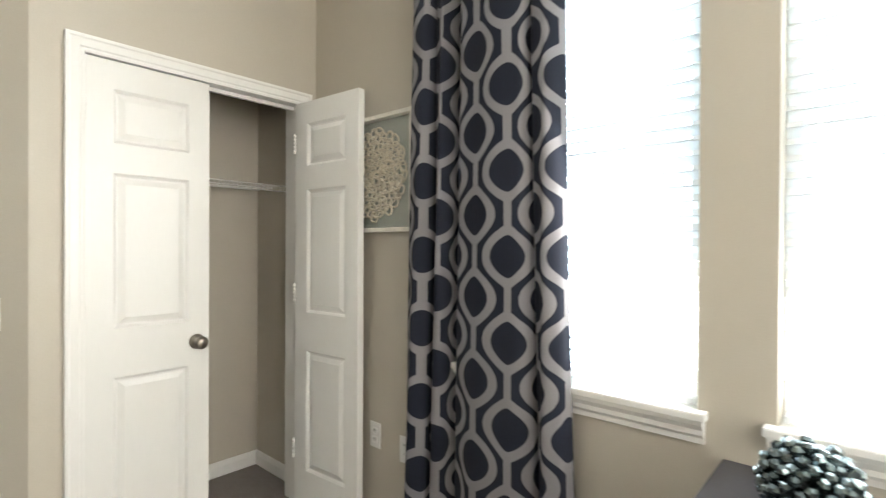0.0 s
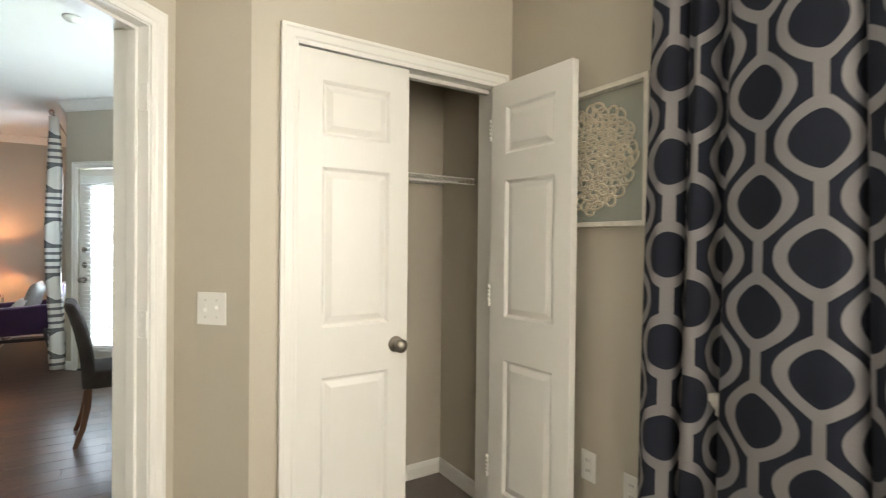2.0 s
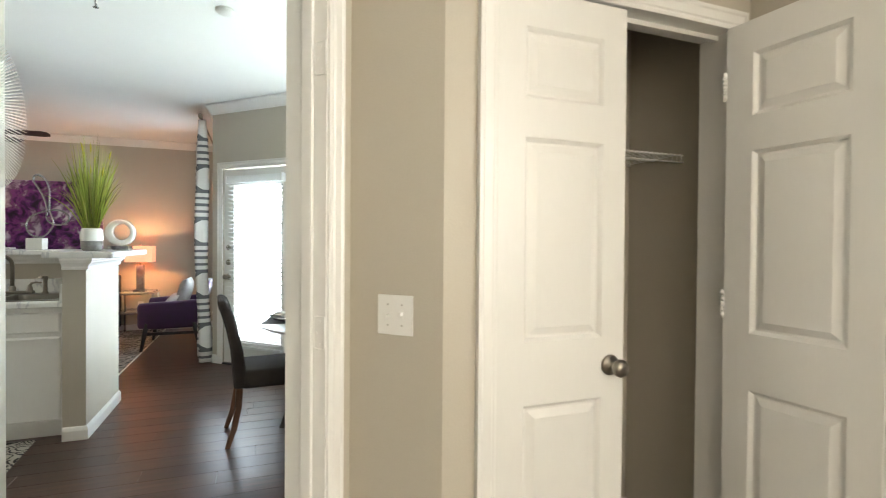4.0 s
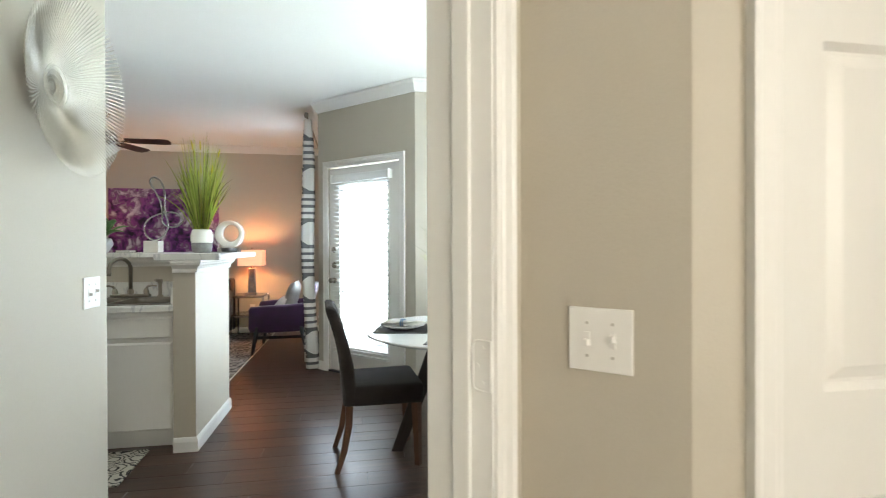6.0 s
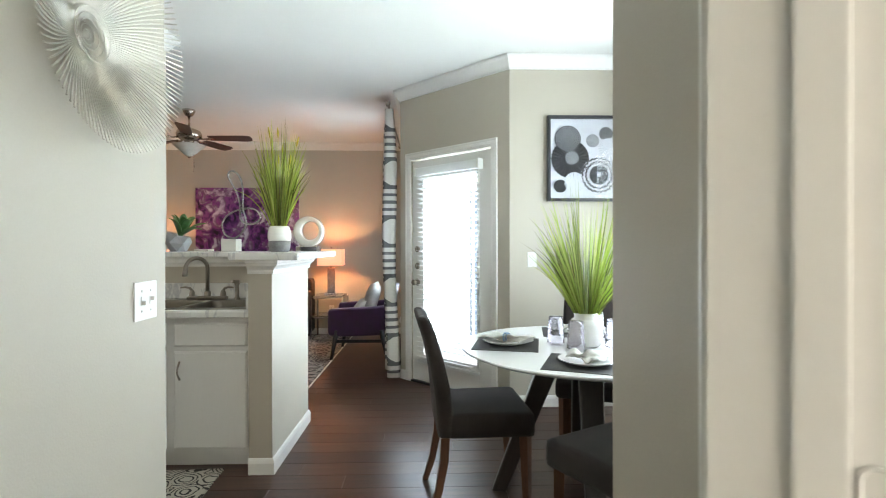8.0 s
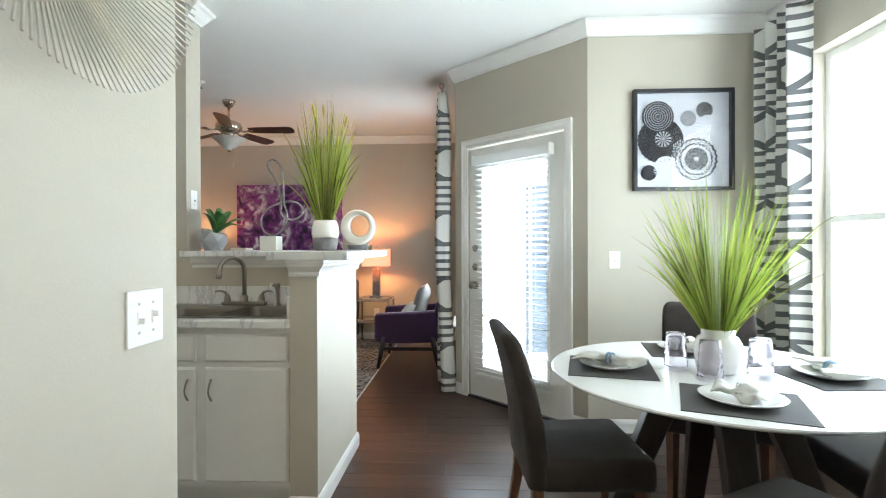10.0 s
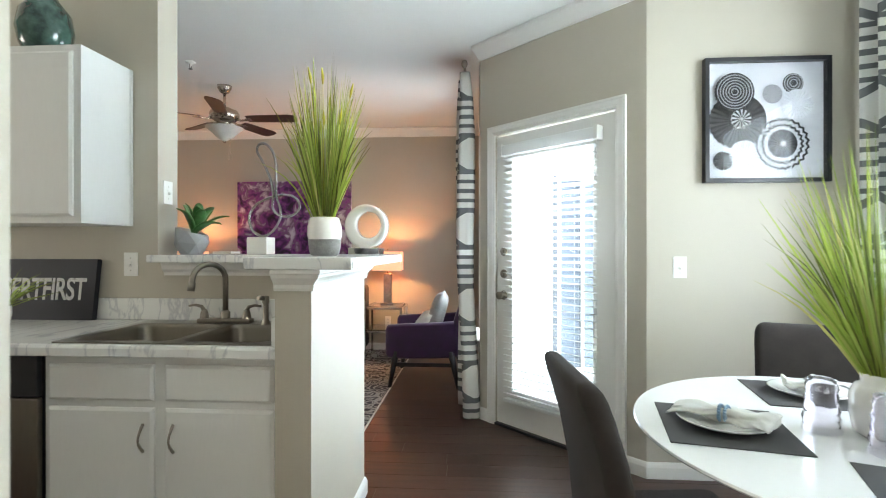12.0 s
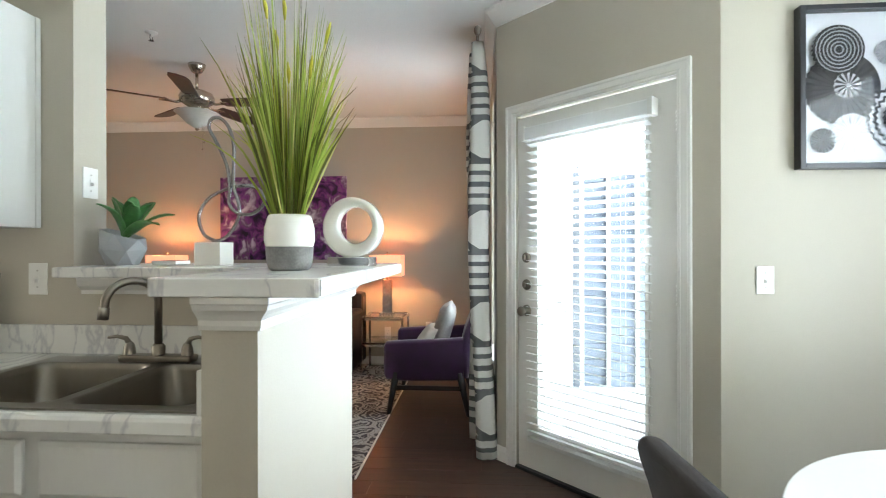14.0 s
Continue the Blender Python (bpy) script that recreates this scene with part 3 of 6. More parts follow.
def closet_leaf(name, place, turn, flip, label, knob):
    leaf = thing(name, place, label, "door", "closet doors", turn)
    w, h, t = 0.459, 2.035, 0.035
    a, b = 0.092, w - 0.085
    panels = [(a, b, 0.20, 0.80), (a, b, 0.990, 1.600), (a, b, 1.717, 1.927)]
    bm = panel_slab(w, h, t, panels)
    if flip:
        bm.transform(Matrix.Translation((-w, 0, 0)))
    part("slab", bm, M["door"], leaf)
    s = -1 if flip else 1
    if knob:
        bm = knob_bm(-1)
        bm.transform(Matrix.Translation((s * (w - 0.052), -t / 2, 0.900)))
        part("knob", bm, M["nickel"], leaf, "round brushed nickel knob")
    for z in (0.25, 1.035, 1.79):
        bm = bmesh.new()
        for k in range(5):
            add_rod(bm, (0, 0, k * 0.018), (0, 0, k * 0.018 + 0.0165), 0.0065, n=10)
        add_rod(bm, (0, 0, -0.004), (0, 0, 0.094), 0.0045, n=8)
        bm.transform(Matrix.Translation((-s * 0.004, -t / 2 - 0.004, z)))
        part("hinge", bm, M["trim"], leaf, "white painted butt hinge")
    return leaf


# closet doors: one shut, one swung open at a right angle
closet_leaf("closet_door", (CLOSET_X - 0.019, 0.5275, 0.012), 90, False, "shut white six-panel closet door leaf with nickel knob", True)
closet_leaf("closet_door", (CLOSET_X + 0.010, 1.428, 0.012), 4.5, False, "white six-panel closet door leaf standing open", False)

bm = bmesh.new()
add_casing(bm, [(0.526, 0.0), (0.526, 2.052), (1.438, 2.052)])
bm.transform(Matrix.Rotation(radians(90), 4, "Z") @ Matrix.Scale(-1, 4, (0, 1, 0)))
bm.transform(Matrix.Translation((CLOSET_X + 0.0005, 0, 0)))
structure("trim_closet_casing", bm, M["trim"], "white stepped casing round the closet opening")
bm = bmesh.new()
add_box(bm, -1.995, CLOSET_X + 0.002, 0.5115, 0.526, 0, 2.052)
add_box(bm, -1.995, CLOSET_X + 0.002, 1.438, 1.4555, 0, 2.052)
add_box(bm, -1.995, CLOSET_X + 0.002, 0.5115, 1.4555, 2.052, 2.0645)
add_box(bm, -1.938, -1.918, 0.526, 1.438, 2.035, 2.0515)
structure("trim_closet_jamb", bm, M["trim"], "white painted closet door jamb")

# bedroom doorway with its door taken off, in the slanting wall's own u and n
bm = bmesh.new()
add_casing(bm, [(JU - 0.004, 0.0), (JU - 0.004, 2.056), (JU2 + 0.004, 2.056)], 0.058)
bm.transform(SLANT @ Matrix.Translation((0, N_ROOM + 0.0005, 0)))
structure("trim_bedroom_casing", bm, M["trim"], "white stepped casing round the bedroom doorway")
bm = bmesh.new()
add_casing(bm, [(JU - 0.010, 0.0), (JU - 0.010, 2.062), (JU2 + 0.010, 2.062)], 0.058)
bm.transform(SLANT @ Matrix.Translation((0, N_HALL - 0.0005, 0)) @ Matrix.Scale(-1, 4, (0, 1, 0)))
structure("trim_hall_casing", bm, M["trim"], "white stepped casing on the hall side of the doorway")
bm = bmesh.new()
n0, n1 = N_HALL - 0.002, N_ROOM + 0.002
add_box(bm, JU - 0.0145, JU, n0, n1, 0, 2.052)
add_box(bm, JU2, JU2 + 0.0145, n0, n1, 0, 2.052)
add_box(bm, JU - 0.0145, JU2 + 0.0145, n0, n1, 2.052, 2.0645)
s0, s1 = N_ROOM - 0.078, N_ROOM - 0.041
add_box(bm, JU + 0.0005, JU + 0.012, s0, s1, 0, 2.040, bevel=0.003)
add_box(bm, JU2 - 0.012, JU2 - 0.0005, s0, s1, 0, 2.040, bevel=0.003)
add_box(bm, JU, JU2, s0, s1, 2.040, 2.0515)
bm.transform(SLANT)
door_jamb = structure("trim_bedroom_jamb", bm, M["trim"], "white painted door jamb with door stop")
for z in (0.22, 1.040, 1.812):
    bm = bmesh.new()
    x0, x1, h, r = N_ROOM - 0.036, N_ROOM + 0.001, 0.092, 0.012
    pts = []
    for cz, a0 in ((z - h / 2 + r, 180), (z + h / 2 - r, 90)):
        arc = [(x0 + r + r * math.cos(radians(a0 + k * 15)), cz + r * math.sin(radians(a0 + k * 15))) for k in range(7)]
        pts += arc + [(x1, z - h / 2), (x1, z + h / 2)] if a0 == 180 else arc[::-1][::-1]
    lo = [bm.verts.new((JU + 0.0004, n, zz)) for n, zz in pts]
    hi = [bm.verts.new((JU + 0.0045, n, zz)) for n, zz in pts]
    bm.faces.new(lo)
    bm.faces.new(hi)
    for i in range(len(pts)):
        bm.faces.new((lo[i], lo[(i + 1) % len(pts)], hi[(i + 1) % len(pts)], hi[i]))
    for dz, dn in ((-0.032, 0.020), (0.0, 0.009), (0.032, 0.020)):
        add_rod(bm, (JU + 0.003, x0 + dn, z + dz), (JU + 0.0060, x0 + dn, z + dz), 0.0042, n=10)
    add_tube(bm, [(JU + 0.0045, n, zz) for n, zz in pts], 0.0022, 6, True)
    bm.transform(SLANT)
    part("hinge_plate", bm, M["trim"], door_jamb, "painted-over hinge leaf")


def switch_plate(name, place, turn, toggles, label, outlet=False, w=None):
    """A wall plate facing local -y, centred on its place."""
    p = thing(name, place, label, "outlet" if outlet else "light switch", "", turn)
    w = w or (0.116 if toggles == 2 else 0.072)
    part("cover_plate", boxed(-w / 2, w / 2, -0.006, -0.0005, -0.058, 0.058, bevel=0.0025), M["plate"], p)
    if outlet:
        for z in (-0.02, 0.02):
            bm = bmesh.new()
            add_box(bm, -0.016, 0.016, -0.0085, -0.006, z - 0.014, z + 0.014, bevel=0.003)
            part("socket", bm, M["plate"], p)
            bm = bmesh.new()
            for x in (-0.006, 0.006):
                add_box(bm, x - 0.001, x + 0.001, -0.0092, -0.0082, z - 0.002, z + 0.008)
            part("slot", bm, M["shadow_gap"], p, "dark socket slots")
        return p
    for k in range(toggles):
        x = (k - (toggles - 1) / 2) * 0.046
        bm = bmesh.new()
        add_box(bm, -0.0055, 0.0055, -0.0078, -0.005, -0.0135, 0.0135, bevel=0.001)
        add_box(bm, -0.004, 0.004, -0.020, -0.006, -0.001 if k else -0.011, 0.011 if k else 0.001, bevel=0.002)
        bm.transform(Matrix.Translation((x, 0, 0)))
        part("toggle", bm, M["plate"], p)
        for z in (-0.03, 0.03):
            bm = bmesh.new()
            add_rod(bm, (x, -0.0055, z), (x, -0.0072, z), 0.0032, n=10)
            part("screw", bm, M["screw"], p)
    return p


switch_plate("light_switch", (*slant(U_CORNER, -1.214), 1.087), 45, 2, "white double toggle switch plate on the greige wall")
switch_plate("light_switch", (-3.181, -1.155, 1.091), 180, 2, "white double toggle switch plate on the hall wall")
switch_plate("light_switch", (-5.5, 0.515, 1.150), 90, 1, "white single toggle switch plate on the dining wall")
switch_plate("light_switch", (-5.06, -2.285, 1.175), 90, 1, "white single toggle switch plate over the worktop")
switch_plate("light_switch", (-5.135, -2.15, 1.535), 180, 1, "white single toggle switch plate on the wall end")
switch_plate("wall_outlet", (-1.372, Y_OUT, 0.462), 0, 0, "white outlet plate low on the greige wall", True)
switch_plate("wall_outlet", (-1.172, Y_OUT, 0.445), 0, 0, "white outlet plate low on the greige wall", True)


def slats(parent, w, z0, z1, pitch, depth, tilt, thick=0.0025):
    """Horizontal blind slats as parts, along local x, from z0 to z1."""
    bm = bmesh.new()
    rows = [(-depth / 2, 0.0), (-depth / 4, 0.0025), (0, 0.0035), (depth / 4, 0.0025), (depth / 2, 0.0)]
    ring = [(y, z) for y, z in rows] + [(y, z - thick) for y, z in rows[::-1]]
    ends = [[bm.verts.new((x, y, z)) for y, z in ring] for x in (-w / 2, w / 2)]
    for j in range(len(ring)):
        k = (j + 1) % len(ring)
        bm.faces.new((ends[0][j], ends[0][k], ends[1][k], ends[1][j]))
    bm.faces.new(ends[0][::-1])
    bm.faces.new(ends[1])
    bm.transform(Matrix.Rotation(radians(tilt), 4, "X"))
    bmesh.ops.recalc_face_normals(bm, faces=bm.faces)
    me = bpy.data.meshes.new("slat")
    bm.to_mesh(me)
    bm.free()
    me.materials.append(M["slat"])
    z = z0
    while z < z1:
        ob = new("slat", me)
        ob.parent = parent
        ob.location = (0, 0, z)
        z += pitch


def window(name, hole, y, frame_depth, label, stool=True, blind=True):
    x0, x1, z0, z1 = hole
    w = thing(name, ((x0 + x1) / 2, y, 0), label, "window")
    w["kind"] = "structure"
    hw = (x1 - x0) / 2
    bm = bmesh.new()
    for a, b, c, d in ((-hw + 0.001, -hw + 0.045, z0 + 0.001, z1 - 0.001), (hw - 0.045, hw - 0.001, z0 + 0.001, z1 - 0.001), (-hw + 0.045, hw - 0.045, z0 + 0.001, z0 + 0.05), (-hw + 0.045, hw - 0.045, z1 - 0.05, z1 - 0.001), (-hw + 0.045, hw - 0.045, (z0 + z1) / 2 - 0.02, (z0 + z1) / 2 + 0.02)):
        add_box(bm, a, b, frame_depth, frame_depth + 0.05, c, d, bevel=0.003)
    part("window_frame", bm, M["trim"], w)
    for a, b in ((z0 + 0.05, (z0 + z1) / 2 - 0.02), ((z0 + z1) / 2 + 0.02, z1 - 0.05)):
        pane = part("pane", boxed(-hw + 0.045, hw - 0.045, frame_depth + 0.022, frame_depth + 0.026, a, b), M["pane"], w)
        pane.visible_shadow = False
    if stool:
        bm = bmesh.new()
        add_box(bm, -hw - 0.028, hw + 0.028, -0.045, -0.0005, z0 + 0.001, z0 + 0.026, bevel=0.005)
        add_box(bm, -hw + 0.001, hw - 0.001, -0.0005, frame_depth - 0.001, z0 + 0.001, z0 + 0.020)
        part("window_sill", bm, M["trim"], w, "white painted sill board")
        bm = bmesh.new()
        prof = [(0.0, 0.0), (0.012, 0.0), (0.014, 0.016), (0.022, 0.026), (0.022, 0.040), (0.034, 0.056), (0.036, 0.066), (0.0, 0.066)]
        ends = [[bm.verts.new((sx, -0.0005 - o, z0 - 0.066 + up)) for o, up in prof] for sx in (-hw - 0.02, hw + 0.02)]
        for j in range(len(prof)):
            k = (j + 1) % len(prof)
            bm.faces.new((ends[0][j], ends[0][k], ends[1][k], ends[1][j]))
        bm.faces.new(ends[0])
        bm.faces.new(ends[1][::-1])
        part("apron", bm, M["trim"], w, "moulded white apron under the sill")
    if blind:
        b = thing("window_blind", ((x0 + x1) / 2, y + 0.045, 0), "white slatted blind hanging open in the window", "blind", "bedroom blinds")
        part("head_rail", boxed(-hw + 0.006, hw - 0.006, -0.022, 0.022, z1 - 0.05, z1 - 0.006, bevel=0.003), M["slat"], b)
        part("bottom_rail", boxed(-hw + 0.010, hw - 0.010, -0.024, 0.024, z0 + 0.028, z0 + 0.046, bevel=0.004), M["slat"], b)
        slats(b, 2 * hw - 0.016, z0 + 0.085, z1 - 0.07, 0.043, 0.050, -24)
        for x in (-hw + 0.15, hw - 0.15):
            for yy in (-0.025, 0.025):
                bm = bmesh.new()
                add_rod(bm, (x, yy, z0 + 0.04), (x, yy, z1 - 0.05), 0.0009, n=5)
                part("ladder_cord", bm, M["slat"], b)
    return w


window("window_1", WIN_A, Y_OUT, 0.09, "white framed bedroom window full of daylight")
window("window_2", WIN_B, Y_OUT, 0.09, "white framed bedroom window full of daylight")
window("window_3", WIN_D, Y_OUT, 0.09, "white framed dining window full of daylight", blind=False)
# added window, out of view, in front of the kitchen fill lamp
window("window_5", ADDED_WIN_K, -4.6, -0.1, "unseen white framed kitchen window, added for the fill lamp", stool=False, blind=False)
window("window_4", WIN_L, -0.56, 0.09, "white framed living room window full of daylight", blind=False)

# glow plane added outside the unseen kitchen window to brighten the room
structure("backdrop_kitchen", boxed(-6.5, -1.5, -6.5, -6.48, -3.0, 5.0), M["kitchen_fill"], "warm glow plane added outside the unseen kitchen window")
# this east plane is an added fill glow, with no known window
structure("backdrop_bedroom_east", boxed(3.6, 3.62, -4.0, 2.4, -2.0, 5.0), M["east_fill"], "bright hazy glow plane outside the wall openings, for daylight")
for nm, d in (("backdrop_bedroom", (-3.2, 3.0, 2.6, 2.62, -2.0, 5.0)), ("backdrop_dining", (-9.0, -3.25, 3.2, 3.22, 1.3, 5.0))):
    structure(nm, boxed(*d), M["daylight"], "bright hazy glow plane outside the wall openings, for daylight")
structure("backdrop_garden", boxed(-9.0, -3.25, 3.2, 3.22, -3.0, 1.298), M["garden"], "hazy green garden distance beyond the dining window")
bm = bmesh.new()
add_prism(bm, [(-9.5, 0.9), (-6.2, 0.9), (-6.2, 0.92), (-9.5, 0.92)], -2, 5)
structure("backdrop_living", bm, M["daylight"], "bright hazy glow plane outside the wall openings, for daylight")
bm = bmesh.new()
add_prism(bm, diag_quad(-0.5, 3.9, -2.62, -2.6), -3, 6)
structure("backdrop_balcony", bm, M["daylight"], "bright hazy daylight beyond the balcony")

# ---- balcony door ----
D_MID = (D_S0 + D_S1) / 2
bx, by = diag(D_MID, 0)
bdoor = thing("door_1", (bx, by, 0), "white balcony door with full glass and slatted blind, shut", "door", "", DIAG_TURN)
bdoor["kind"] = "structure"
# local x runs from the dining corner to the living room; +y is outdoors when ND is local -y
S = 1 if (Matrix.Rotation(radians(DIAG_TURN), 2) @ Vector((0, 1))).dot(ND) > 0 else -1


def into(bm):
    if S > 0:
        bm.transform(Matrix.Scale(-1, 4, (0, 1, 0)))
    return bm


# built with the room on -y
HW = (D_S1 - D_S0) / 2
bm = bmesh.new()
for a, b, c, d in ((-HW + 0.006, -HW + 0.135, 0.02, 2.045), (HW - 0.135, HW - 0.006, 0.02, 2.045), (-HW + 0.135, HW - 0.135, 0.02, 0.25), (-HW + 0.135, HW - 0.135, 1.90, 2.045)):
    add_box(bm, a, b, 0.012, 0.056, c, d)
for a, b, c, d in ((-HW + 0.135, -HW + 0.155, 0.25, 1.90), (HW - 0.155, HW - 0.135, 0.25, 1.90), (-HW + 0.155, HW - 0.155, 0.25, 0.27), (-HW + 0.155, HW - 0.155, 1.88, 1.90)):
    add_box(bm, a, b, 0.004, 0.060, c, d, bevel=0.004)
part("slab", into(bm), M["door"], bdoor)
pane = part("pane", into(boxed(-HW + 0.155, HW - 0.155, 0.030, 0.034, 0.27, 1.88)), M["pane"], bdoor)
pane.visible_shadow = False
bm = bmesh.new()
add_box(bm, -HW + 0.0006, HW - 0.0006, -0.015, 0.13, 0.0005, 0.018, bevel=0.004)
part("threshold", into(bm), M["black_frame"], bdoor, "dark metal threshold")
for z, kind in ((1.232, 0), (1.075, 0), (0.925, 1)):
    bm = knob_bm(-1) if kind else bmesh.new()
    if not kind:
        add_lathe(bm, [(0.0, 0.0), (0.031, 0.0), (0.031, 0.006), (0.024, 0.014), (0.017, 0.016), (0.0, 0.016)], 24)
        bm.transform(Matrix.Rotation(radians(90), 4, "X"))
        add_box(bm, -0.005, 0.005, -0.030, -0.014, -0.014, 0.014, bevel=0.003)
    bm.transform(Matrix.Translation((HW - 0.07, 0.012, z)))
    part("knob" if kind else "deadbolt", into(bm), M["nickel"], bdoor, "nickel door knob" if kind else "nickel thumb-turn deadbolt")
for z in (0.22, 1.02, 1.80):
    bm = bmesh.new()
    for k in range(5):
        add_rod(bm, (-HW + 0.002, 0.006, z + k * 0.02), (-HW + 0.002, 0.006, z + k * 0.02 + 0.018), 0.008, n=10)
    part("hinge", into(bm), M["trim"], bdoor, "white painted butt hinge")
bm = bmesh.new()
add_casing(bm, [(-HW, 0.0), (-HW, 2.058), (HW, 2.058)])
if S < 0:
    bm.transform(Matrix.Scale(-1, 4, (0, 1, 0)))
part("casing", bm, M["trim"], bdoor, "white stepped door casing")
blind = thing("door_blind", (*diag(D_MID, 0.0), 0), "white two-inch slatted blind mounted over the door glass", "blind", "", DIAG_TURN)
BW = HW - 0.115
BY = -0.028 if S < 0 else 0.028
part("valance", into(boxed(-BW - 0.015, BW + 0.015, -0.058, -0.002, 1.895, 1.965, bevel=0.006)), M["slat"], blind)
for x in (-BW - 0.017, BW + 0.017):
    part("bracket", into(boxed(x - 0.012, x + 0.012, -0.064, 0.001, 1.890, 1.972, bevel=0.003)), M["trim"], blind)
part("bottom_rail", into(boxed(-BW, BW, -0.050, -0.006, 0.20, 0.222, bevel=0.004)), M["slat"], blind)
n_before = set(blind.children)
slats(blind, 2 * BW, 0.255, 1.885, 0.0435, 0.048, 14 * S)
for ob in blind.children:
    if ob not in n_before:
        ob.location.y = BY
for x in (-BW + 0.13, BW - 0.13):
    for yy in (-0.053, -0.004):
        bm = bmesh.new()
        add_rod(bm, (x, yy, 0.21), (x, yy, 1.90), 0.001, n=5)
        part("ladder_cord", into(bm), M["slat"], blind)

# balcony: slab, railing and the neighbouring louvred wall, faint behind the blind
bm = bmesh.new()
add_prism(bm, diag_quad(-0.5, 2.2, -1.75, -0.145), -0.16, -0.02)
structure("balcony_floor", bm, M["concrete"], "pale concrete balcony floor")
M["siding"] = finish("weathered_blue_grey_siding", (0.16, 0.195, 0.25), 0.7, 0, 0.15, 3, 60, 0.2, 0.002)
nb = thing("neighbour_house", (-8.0, 0.27, -3.2), "blue-grey sided house wing beyond the balcony", "house")
part("wall", boxed(-0.4, -0.06, 0.0, 0.9, 0.0, 5.27), M["siding"], nb)
for k in range(35):
    part("board", boxed(-0.059, -0.045, 0.0, 0.9, 0.005 + k * 0.15, 0.145 + k * 0.15), M["siding"], nb)
for y in (0.0, 0.24, 0.5, 0.87):
    part("trim_post", boxed(-0.0445, 0.0, y, y + 0.03, 0.0, 5.27), M["trim"], nb, "white trim board")
# white panel added for the bright area below the siding, presumably a parapet
part("band_board", boxed(-0.0445, 0.012, -0.01, 0.91, 2.55, 3.20, bevel=0.006), M["trim"], nb, "added white panel over the lower siding")
part("frieze_board", boxed(-0.0445, 0.012, -0.01, 0.91, 5.17, 5.28, bevel=0.006), M["trim"], nb, "white frieze board under the eave")

# ---- curtains ----


def cloth_bm(path, z0, z1, u0=0.0, rows=32, flare=0.0, pinch=0.0, swing=0.0):
    """A hanging cloth along a plan path, with lengths along the cloth as coordinates; folds sharpen towards the bottom by flare, the heading is gathered by pinch and the hem drifts by swing."""
    bm = bmesh.new()
    uv = bm.loops.layers.uv.new("UVMap")
    us = [u0]
    for a, b in zip(path, path[1:]):
        us.append(us[-1] + math.dist(a, b))
    mid = (sum(p[0] for p in path) / len(path), sum(p[1] for p in path) / len(path))
    grid = []
    for j in range(rows + 1):
        t = j / rows
        z = z1 + (z0 - z1) * t
        k = 1 + flare * t - pinch * math.exp(-7 * t)
        sw = swing * t ** 3
        line = []
        for i, (x, y) in enumerate(path):
            w = 0.004 * math.sin(i * 0.6 + t * 5)
            line.append(bm.verts.new((mid[0] + (x - mid[0]) * k + w, mid[1] + (y - mid[1]) * (1 + flare * 0.6 * t - pinch * math.exp(-7 * t)) + w + sw + (0.35 * swing * math.sin(t * 8 + i * 0.09)), z)))
        grid.append(line)
    for j in range(rows):
        for i in range(len(path) - 1):
            f = bm.faces.new((grid[j][i], grid[j + 1][i], grid[j + 1][i + 1], grid[j][i + 1]))
            f.smooth = True
            for loop, (ii, jj) in zip(f.loops, ((i, j), (i, j + 1), (i + 1, j + 1), (i + 1, j))):
                loop[uv].uv = (us[ii], z1 + (z0 - z1) * jj / rows)
    return bm


def folds(start, end, waves, depth, n=12, side=1, seed=1):
    rnd = random.Random(seed)
    a, b = Vector(start), Vector(end)
    d = (b - a)
    nrm = Vector((-d.y, d.x)).normalized() * side
    pts = []
    total = waves * n
    amps = [rnd.uniform(0.7, 1.15) for _ in range(waves + 1)]
    for i in range(total + 1):
        t = i / total
        ph = i / n
        amp = depth * amps[int(min(ph, waves))]
        skew = 0.25 * math.sin(2 * math.pi * ph) / waves
        p = a + d * (t + skew * 0.5) + nrm * amp * 0.5 * (1 - math.cos(2 * math.pi * ph))
        pts.append((p.x, p.y))
    return pts


def rounded_path(ctrl, n=6):
    """A smooth plan line through a few control points."""
    pts = []
    c = [Vector(p) for p in ctrl]
    for i in range(len(c) - 1):
        p0, p1, p2, p3 = c[max(i - 1, 0)], c[i], c[i + 1], c[min(i + 2, len(c) - 1)]
        for k in range(n):
            t = k / n
            p = 0.5 * ((2 * p1) + (p2 - p0) * t + (2 * p0 - 5 * p1 + 4 * p2 - p3) * t * t + (3 * p1 - p0 - 3 * p2 + p3) * t ** 3)
            pts.append((p.x, p.y))
    return pts + [tuple(c[-1])]


def curtain(name, path, z0, z1, material, label, rod, group, flare=0.0, rod_z=None, u0=0.0, pinch=0.0, swing=0.0):
    c = thing(name, (0, 0, 0), label, "curtain", group)
    bm = cloth_bm(path, z0, z1, u0, flare=flare, pinch=pinch, swing=swing)
    cl = part("cloth", bm, material, c)
    so = cl.modifiers.new("thick", "SOLIDIFY")
    so.thickness = 0.003
    r = thing("curtain_rod", (0, 0, 0), "brushed nickel curtain rod above the window", "curtain rod")
    bm = bmesh.new()
    add_rod(bm, (*rod[0], rod_z), (*rod[1], rod_z), 0.010, n=12)
    part("pole", bm, M["nickel"], r)
    for p in rod:
        bm = bmesh.new()
        add_lathe(bm, [(0.0, -0.03), (0.014, -0.028), (0.022, -0.012), (0.024, 0.004), (0.018, 0.02), (0.0, 0.03)], 16, (*p, rod_z))
        part("finial", bm, M["nickel"], r)
    return c


